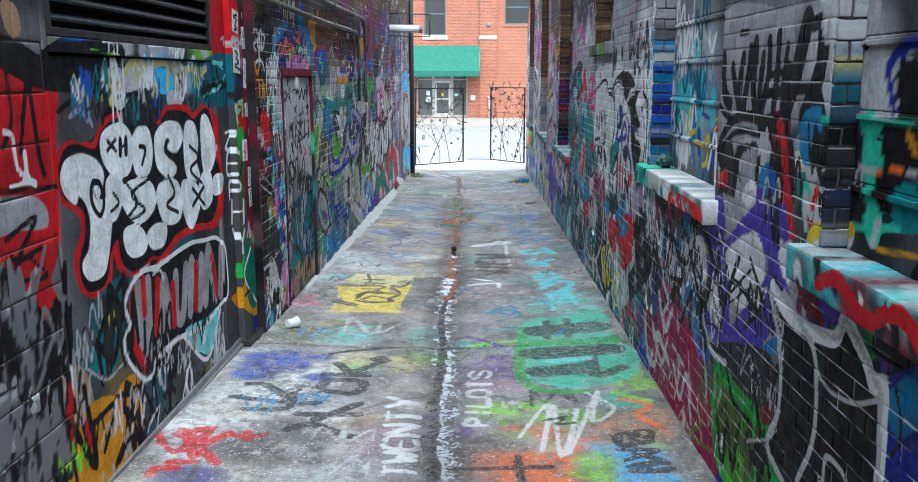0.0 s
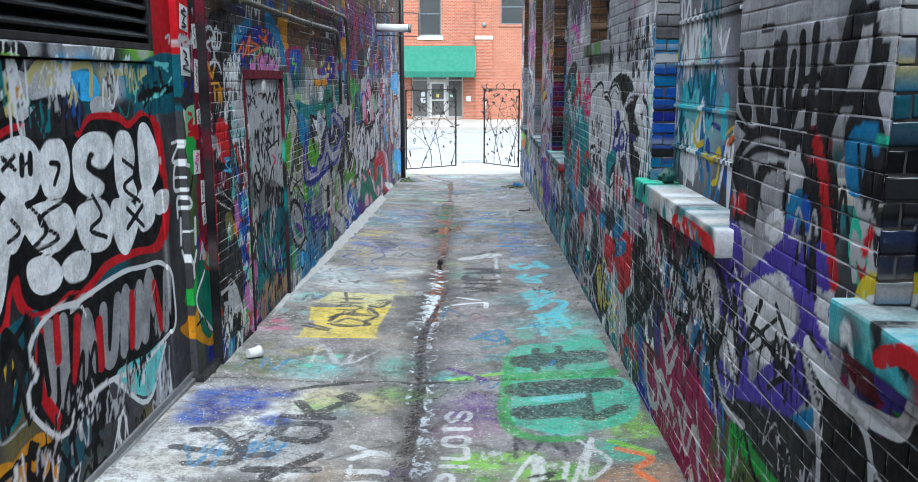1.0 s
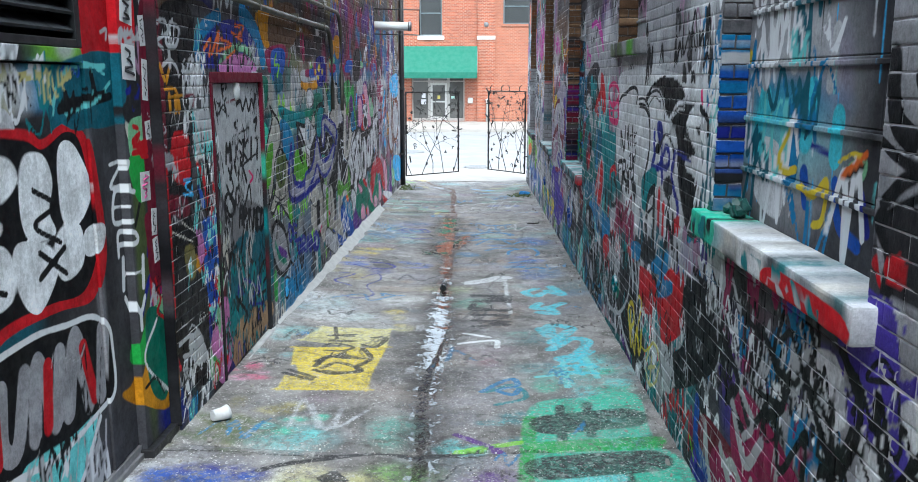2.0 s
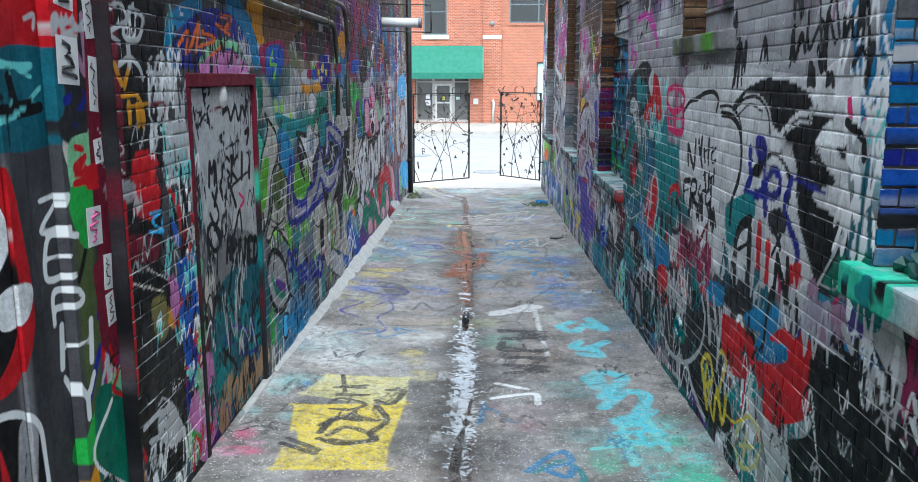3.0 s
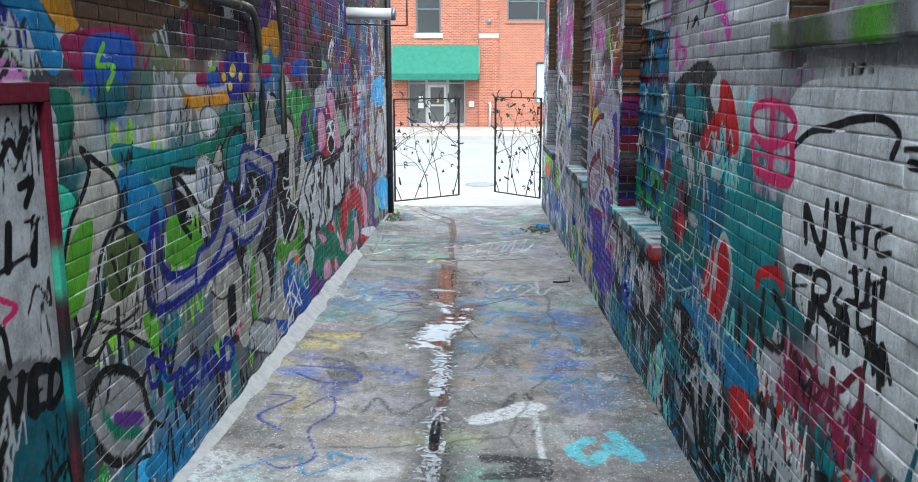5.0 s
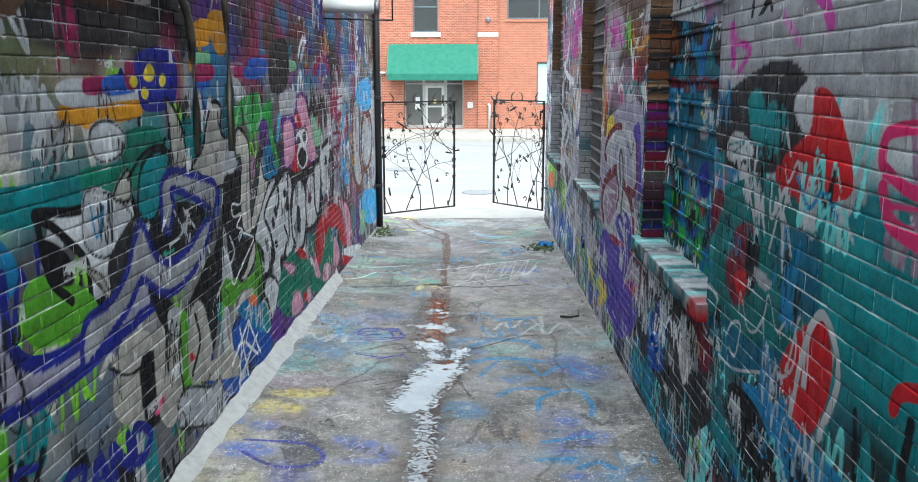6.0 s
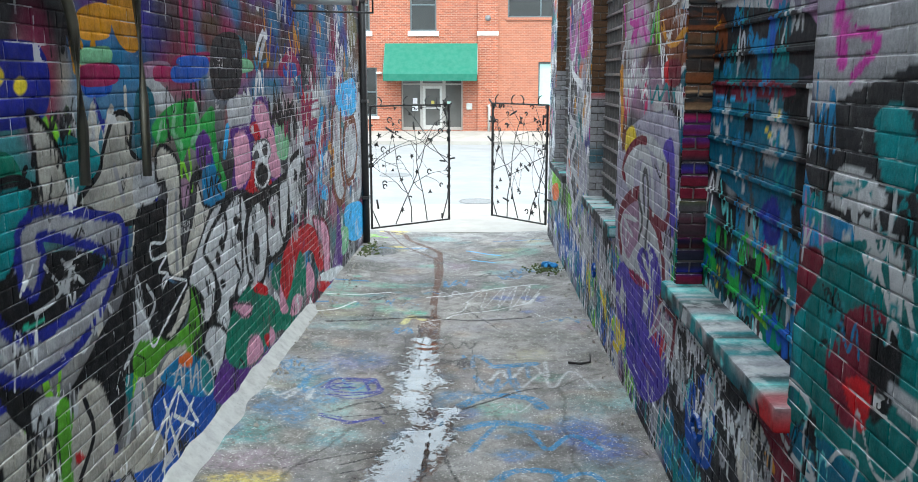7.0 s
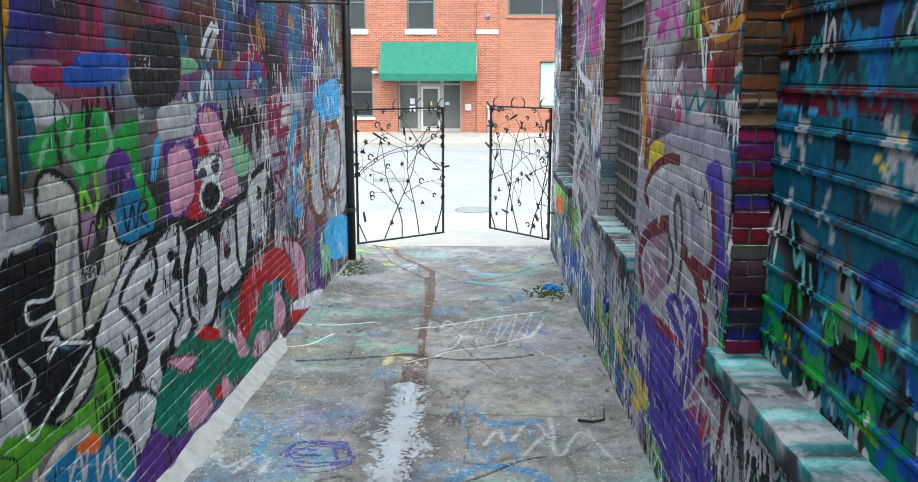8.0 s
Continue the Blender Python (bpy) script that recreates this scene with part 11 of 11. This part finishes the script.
def weep_hole(y, z, paint, label):
    ob = joint_of("drain_opening", label=label, category="wall drain")
    bm = bmesh.new()
    ring = [(y + 0.075 * math.cos(t), z + 0.06 * math.sin(t)) for t in np.linspace(0, 2 * math.pi, 15)]
    bm_tube(bm, [(XR - 0.012, a, b) for a, b in ring], 0.014, 8)
    part("rim", bm, M_brick, ob, "painted clay rim", paint)
    bm = bmesh.new()
    bm_prism(bm, [(y + 0.07 * math.cos(t), z + 0.055 * math.sin(t)) for t in np.linspace(0, 2 * math.pi, 14, endpoint=False)], lambda a, b, d: (XR - 0.006 + d, a, b), 0.02)
    part("mouth", bm, M_dark, ob)


weep_hole(8.7, 0.36, RIM_TEAL, "oval clay drain opening rimmed with teal paint")
weep_hole(12.35, 0.38, RIM_BLUE, "oval clay drain opening rimmed with blue paint")
weep_hole(16.3, 0.30, RIM_BLUE, "oval clay drain opening rimmed with blue paint")


# ---- on the floor ----
def fillet():
    """The lumpy whitewashed mortar strip along the foot of the west wall."""
    bm = bmesh.new()
    rows = []
    for k in range(170):
        y = 9.0 + k * 0.048
        w = (0.02 + 0.085 * min(1, (y - 9.0) / 4)) * (1 + 0.35 * noise.noise((y * 3, 0, 0))) * min(1, (17.2 - y) / 0.6 + 0.1)
        h = w * (0.9 + 0.3 * noise.noise((y * 4, 5, 0)))
        f = float(floor_z(XL + w, y)) - 0.015
        rows.append([bm.verts.new(q) for q in ((XL - 0.005, y, f + 0.015 + h), (XL + 0.35 * w, y, f + 0.015 + 0.62 * h), (XL + w, y, f + 0.02), (XL + w + 0.03, y, f - 0.01))])
    for a, b in zip(rows, rows[1:]):
        for i in range(3):
            bm.faces.new((a[i], a[i + 1], b[i + 1], b[i])).smooth = True
    ob = part("mortar_fillet", bm, M_kerb)
    tagged(ob, "lumpy whitewashed mortar strip along the wall foot", "trim", kind="structure")


fillet()


def bottle(x, y):
    ob = joint_of("bottle", label="small dark plastic bottle lying in the drain line", category="bottle")
    z = float(floor_z(x, y)) + 0.028
    part("body", bm_tube(bmesh.new(), [(x, y - 0.10, z), (x, y - 0.095, z), (x + 0.004, y + 0.09, z), (x + 0.005, y + 0.125, z)], 0.034, 14), M_glass_bottle, ob)
    part("neck", bm_tube(bmesh.new(), [(x + 0.005, y + 0.12, z), (x + 0.006, y + 0.17, z)], 0.016, 12), M_glass_bottle, ob)
    part("cap", bm_tube(bmesh.new(), [(x + 0.006, y + 0.165, z), (x + 0.007, y + 0.195, z)], 0.019, 12), M_steel, ob, "grey cap")
    part("label_band", bm_tube(bmesh.new(), [(x, y - 0.05, z), (x + 0.003, y + 0.04, z)], 0.0348, 14), M_louver, ob)


bottle(-0.325, 10.66)


def cup(x, y):
    ob = joint_of("paper_cup", label="crushed pale paper cup lying by the post", category="cup")
    z = float(floor_z(x, y)) + 0.045
    part("cup_body", bm_tube(bmesh.new(), [(x, y, z), (x + 0.05, y + 0.05, z - 0.004), (x + 0.075, y + 0.075, z)], 0.034, 12, 0.046), M_paper, ob)


cup(-1.58, 6.72)


def twig(x, y):
    z = float(floor_z(x, y)) + 0.015
    pts = [(x - 0.15, y - 0.02, z), (x - 0.05, y - 0.06, z + 0.005), (x + 0.03, y - 0.03, z + 0.01), (x + 0.04, y + 0.06, z + 0.05)]
    tagged(part("twig", bm_tube(bmesh.new(), pts, 0.012, 7, 0.007), M_gate), "dark bent twig lying on the concrete", "twig")


twig(0.97, 15.15)


def lump(bm, x, y, z, r, rnd):
    made = bmesh.ops.create_icosphere(bm, subdivisions=1, radius=1, matrix=Matrix.LocRotScale((x, y, z), Euler([rnd.uniform(0, 3) for _ in range(3)]), (r * rnd.uniform(0.7, 1.4), r * rnd.uniform(0.6, 1.2), r * rnd.uniform(0.4, 0.8))))
    for q in made["verts"]:
        q.co += Vector([rnd.uniform(-0.22, 0.22) * r for _ in range(3)])


def rubble():
    rnd = random.Random(3)
    bm = bmesh.new()
    for _ in range(420):
        left = rnd.random() < 0.6
        y = rnd.uniform(14.5, 19.5) if left and rnd.random() < 0.6 else rnd.uniform(6, 21)
        x = XL + 0.1 + abs(rnd.gauss(0, 0.14)) if left else XR - 0.03 - abs(rnd.gauss(0, 0.09))
        r = rnd.choice((0.006, 0.008, 0.012, 0.02))
        lump(bm, x, y, float(floor_z(x, y)) + 0.3 * r, r, rnd)
    for _ in range(260):
        x, y = rnd.uniform(XL + 0.2, XR - 0.1), rnd.uniform(3, 21)
        r = rnd.choice((0.004, 0.005, 0.007))
        lump(bm, x, y, float(floor_z(x, y)) + 0.3 * r, r, rnd)
    tagged(part("gravel", bm, M_rubble), "crumbled mortar and grit along the wall feet", "gravel", kind="stuff")
    bm = bmesh.new()
    for _ in range(160):
        x, y = rnd.gauss(0.95, 0.12), rnd.gauss(19.2, 0.16)
        if x < XR - 0.02:
            lump(bm, x, y, float(floor_z(x, y)) + 0.003, rnd.uniform(0.01, 0.024), rnd)
    for _ in range(140):
        x, y = XL + 0.06 + abs(rnd.gauss(0, 0.12)), rnd.gauss(20.6, 0.35)
        lump(bm, x, y, float(floor_z(x, y)) + 0.004, rnd.uniform(0.01, 0.025), rnd)
    tagged(part("moss", bm, M_moss), "dark clumps of moss and leaf litter", "moss", kind="stuff")
    bm = bmesh.new()
    for _ in range(5):
        lump(bm, rnd.gauss(0.98, 0.04), rnd.gauss(19.3, 0.04), float(floor_z(0.98, 19.3)) + 0.03, 0.06, rnd)
    tagged(part("rag", bm, M_blue), "crumpled bright blue rag on the litter", "rag")


rubble()


def sill_litter():
    rnd = random.Random(8)
    bm = bmesh.new()
    for _ in range(7):
        lump(bm, rnd.gauss(XR + 0.06, 0.025), rnd.gauss(5.78, 0.05), 1.39 + rnd.uniform(0.015, 0.07), 0.04, rnd)
    tagged(part("crumpled_wrapper", bm, M_dark_teal), "crumpled dark teal wrapper lying on a window sill", "wrapper")


sill_litter()

# ---- across the street ----
def manhole(x, y, r):
    ob = joint_of("manhole_cover", label="dark round iron manhole cover in the street", category="manhole cover", group="street covers")
    bm = bmesh.new()
    bmesh.ops.create_cone(bm, segments=28, radius1=r, radius2=r, depth=0.03, cap_ends=True, matrix=Matrix.Translation((x, y, -0.585)))
    part("lid", bm, M_iron_grey, ob)
    part("rim", bm_tube(bmesh.new(), [(x + (r + 0.03) * math.cos(t), y + (r + 0.03) * math.sin(t), -0.58) for t in np.linspace(0, 2 * math.pi, 29)], 0.02, 6), M_iron_grey, ob)


manhole(0.0, 27.0, 0.34)
manhole(-2.3, 32.1, 0.4)

FY = 47.0
HOLES_F = [(-5.98, -4.80, 4.13, 6.4), (-3.02, -1.85, 4.13, 6.4), (1.29, 3.95, 4.71, 6.5), (-5.72, -4.53, 0.40, 2.55), (-3.46, -0.69, -0.24, 2.35), (2.68, 4.2, 0.85, 2.79)]


def facade():
    house = joint_of("brick_building", label="two-tone red brick commercial building with a green awning", category="building")
    xs = sorted({-16.0, 14.0, -0.02, 0.86, *(q for h in HOLES_F for q in h[:2])})
    zs = sorted({-0.6, 7.6, *(q for h in HOLES_F for q in h[2:])})
    bm = bmesh.new()
    for a, b in zip(xs, xs[1:]):
        for c, d in zip(zs, zs[1:]):
            if any(h[0] < (a + b) / 2 < h[1] and h[2] < (c + d) / 2 < h[3] for h in HOLES_F):
                continue
            bm_box(bm, a, b, FY - (0.13 if a >= -0.03 and b <= 0.87 else 0.0), FY + 0.4, c, d)
    part("wall", bm, M_facade, house)
    bm = bmesh.new()
    bm_box(bm, -16, 14, FY + 0.4, FY + 9, -0.6, 7.5)
    part("body", bm, M_upper, house)
    bm = bmesh.new()
    bm_box(bm, -16.1, 14.1, FY - 0.25, FY + 9.1, 7.6, 7.85, 0.03)
    part("parapet", bm, M_band, house)
    for a, b, c, d, deep in ((-0.05, 0.89, 3.93, 4.11, 0.16), (-3.12, -1.75, 3.92, 4.13, 0.08), (-6.08, -4.70, 3.92, 4.13, 0.08), (-5.8, -4.45, 0.28, 0.40, 0.08)):
        bm = bmesh.new()
        bm_box(bm, a, b, FY - deep, FY + 0.2, c, d, 0.012)
        part("stone_sill" if d != 4.11 else "stone_band", bm, M_band, house, "pale stone")
    bm = bmesh.new()
    bm_box(bm, 1.2, 4.0, FY - 0.05, FY + 0.2, 4.58, 4.71, 0.01)
    part("brick_sill", bm, M_facade, house)

    def window(a, b, c, d, mid=None, panel=None):
        w = joint_of("window", house, label="window with a dark metal frame and a drawn pale blind")
        bm = bmesh.new()
        for p, q, r, s in ((a, a + 0.07, c, d), (b - 0.07, b, c, d), (a + 0.07, b - 0.07, c, c + 0.07), (a + 0.07, b - 0.07, d - 0.07, d)):
            bm_box(bm, p, q, FY + 0.12, FY + 0.2, r, s, 0.005)
        if mid:
            bm_box(bm, mid - 0.03, mid + 0.03, FY + 0.12, FY + 0.2, c + 0.07, d - 0.07)
        part("frame", bm, M_window_frame, w)
        if not panel:
            bm = bmesh.new()
            bm_box(bm, a + 0.07, b - 0.07, FY + 0.13, FY + 0.19, (c + d) / 2 - 0.03, (c + d) / 2 + 0.03, 0.004)
            part("sash_bar", bm, M_window_frame, w)
        bm = bmesh.new()
        bm_box(bm, a + 0.06, b - 0.06, FY + 0.165, FY + 0.175, c + 0.06, d - 0.06)
        part("pane", bm, panel or M_window_glass, w)
        bm = bmesh.new()
        bm_box(bm, a, b, FY + 0.36, FY + 0.4, c, d)
        part("room", bm, M_dark, w)

    window(-5.98, -4.80, 4.13, 6.4)
    window(-3.02, -1.85, 4.13, 6.4)
    window(1.29, 3.95, 4.71, 6.5, 2.75)
    window(-5.72, -4.53, 0.40, 2.55, None)
    window(2.68, 4.2, 0.85, 2.79, None, M_mint)
    bm = bmesh.new()
    bm_prism(bm, [(-5.9 + 0.155 * k, 2.55 + 0.16 * math.sin(math.pi * k / 10)) for k in range(11)], lambda a, b, d: (a, FY - 0.03 + d, b), 0.1)
    part("window_arch", bm, M_facade, house)

    shop = joint_of("shopfront", house, label="aluminium-framed glass shopfront with a glazed door")
    y = FY + 0.35
    bars = [(-3.46, -3.39, -0.24, 2.3), (-2.62, -2.50, -0.24, 2.3), (-1.61, -1.47, -0.24, 2.3), (-0.76, -0.69, -0.24, 2.3), (-3.39, -2.62, 1.78, 1.85), (-2.50, -1.61, 1.74, 1.86), (-1.47, -0.76, 1.78, 1.85), (-3.39, -2.62, -0.24, -0.1), (-1.47, -0.76, -0.24, -0.1), (-3.46, -0.69, 2.3, 2.35)]
    for a, b, c, d in bars:
        bm = bmesh.new()
        bm_box(bm, a, b, y - 0.05, y + 0.05, c, d, 0.005)
        part("mullion", bm, M_alu, shop)
    for a, b, c, d in ((-3.39, -2.62, -0.1, 1.78), (-1.47, -0.76, -0.1, 1.78), (-3.39, -2.62, 1.85, 2.3), (-2.5, -1.61, 1.86, 2.3), (-1.47, -0.76, 1.85, 2.3)):
        bm = bmesh.new()
        bm_box(bm, a, b, y - 0.006, y + 0.006, c, d)
        part("pane", bm, M_shop_glass, shop)
    leaf = joint_of("door", house, label="glazed shop door with a wide pale aluminium frame")
    for a, b, c, d in ((-2.49, -2.38, -0.22, 1.73), (-1.73, -1.62, -0.22, 1.73), (-2.38, -1.73, -0.22, -0.02), (-2.38, -1.73, 1.62, 1.73), (-2.38, -1.73, 0.72, 0.80)):
        bm = bmesh.new()
        bm_box(bm, a, b, y - 0.03, y + 0.03, c, d, 0.006)
        part("rail", bm, M_alu_pale, leaf)
    bm = bmesh.new()
    bm_box(bm, -2.38, -1.73, y - 0.006, y + 0.006, -0.02, 1.62)
    part("pane", bm, M_shop_glass, leaf)
    for a, b, c, d, m in ((-2.95, -2.75, 0.95, 1.2, M_paper), (-2.98, -2.72, 0.62, 0.88, M_paper), (-2.12, -1.98, 0.9, 1.08, M_notice), (-1.4, -1.22, 0.92, 1.05, M_mint)):
        bm = bmesh.new()
        bm_box(bm, a, b, y - 0.02, y - 0.012, c, d)
        part("notice", bm, m, leaf, "small paper notice")
    bm = bmesh.new()
    bm_box(bm, -3.46, -0.69, FY + 1.4, FY + 1.5, -0.3, 2.4)
    bm_box(bm, -3.46, -0.69, FY + 0.4, FY + 1.5, -0.32, -0.25)
    part("lobby", bm, M_lobby, shop)

    aw = joint_of("awning", house, label="green canvas awning with a straight valance")
    xa, xb, zt, zv, zb, out = -4.14, -0.04, 3.6, 2.27, 1.97, 1.1
    bm = bmesh.new()
    prof = [(FY - 0.02, zt), (FY - out * 0.5, zt - (zt - zv) * 0.47), (FY - out, zv), (FY - out + 0.01, zb), (FY - out + 0.03, zb), (FY - out + 0.03, zv - 0.02), (FY - 0.02, zt - 0.04)]
    bm_prism(bm, prof, lambda a, b, d: (xa + d, a, b), xb - xa)
    part("canopy", bm, M_awning, aw)
    for x in (xa, xb - 0.02):
        bm = bmesh.new()
        bm_prism(bm, [(FY, zt - 0.03), (FY - out, zv), (FY - out + 0.01, zb), (FY, zb)], lambda a, b, d: (x + d, a, b), 0.02)
        part("side", bm, M_awning, aw)
    for x in np.arange(xa, xb + 0.1, (xb - xa) / 4):
        part("rib", bm_tube(bmesh.new(), [(x, FY, zt - 0.06), (x, FY - out + 0.03, zv - 0.04)], 0.02, 6), M_alu, aw)
    box = joint_of("wall_box", house, label="small grey intercom box")
    bm = bmesh.new()
    bm_box(bm, -0.52, -0.26, FY - 0.1, FY, 0.7, 0.98, 0.02)
    part("box_body", bm, M_alu_pale, box)
    part("vent_pipe", bm_tube(bmesh.new(), [(0.5, FY - 0.22, -0.35), (0.5, FY - 0.22, 0.8), (0.45, FY - 0.22, 0.92)], 0.07, 10), M_alu_pale, house, "pale standpipe")
    bm = bmesh.new()
    bmesh.ops.create_uvsphere(bm, u_segments=12, v_segments=8, radius=0.13, matrix=Matrix.Translation((0.42, FY - 0.15, 4.68)))
    part("alarm_bell", bm, M_iron_grey, house)
    bm = bmesh.new()
    bm_box(bm, -4.55, -4.3, FY - 0.2, FY, 2.28, 2.36, 0.01)
    part("lamp_arm", bm, M_band, house)


facade()
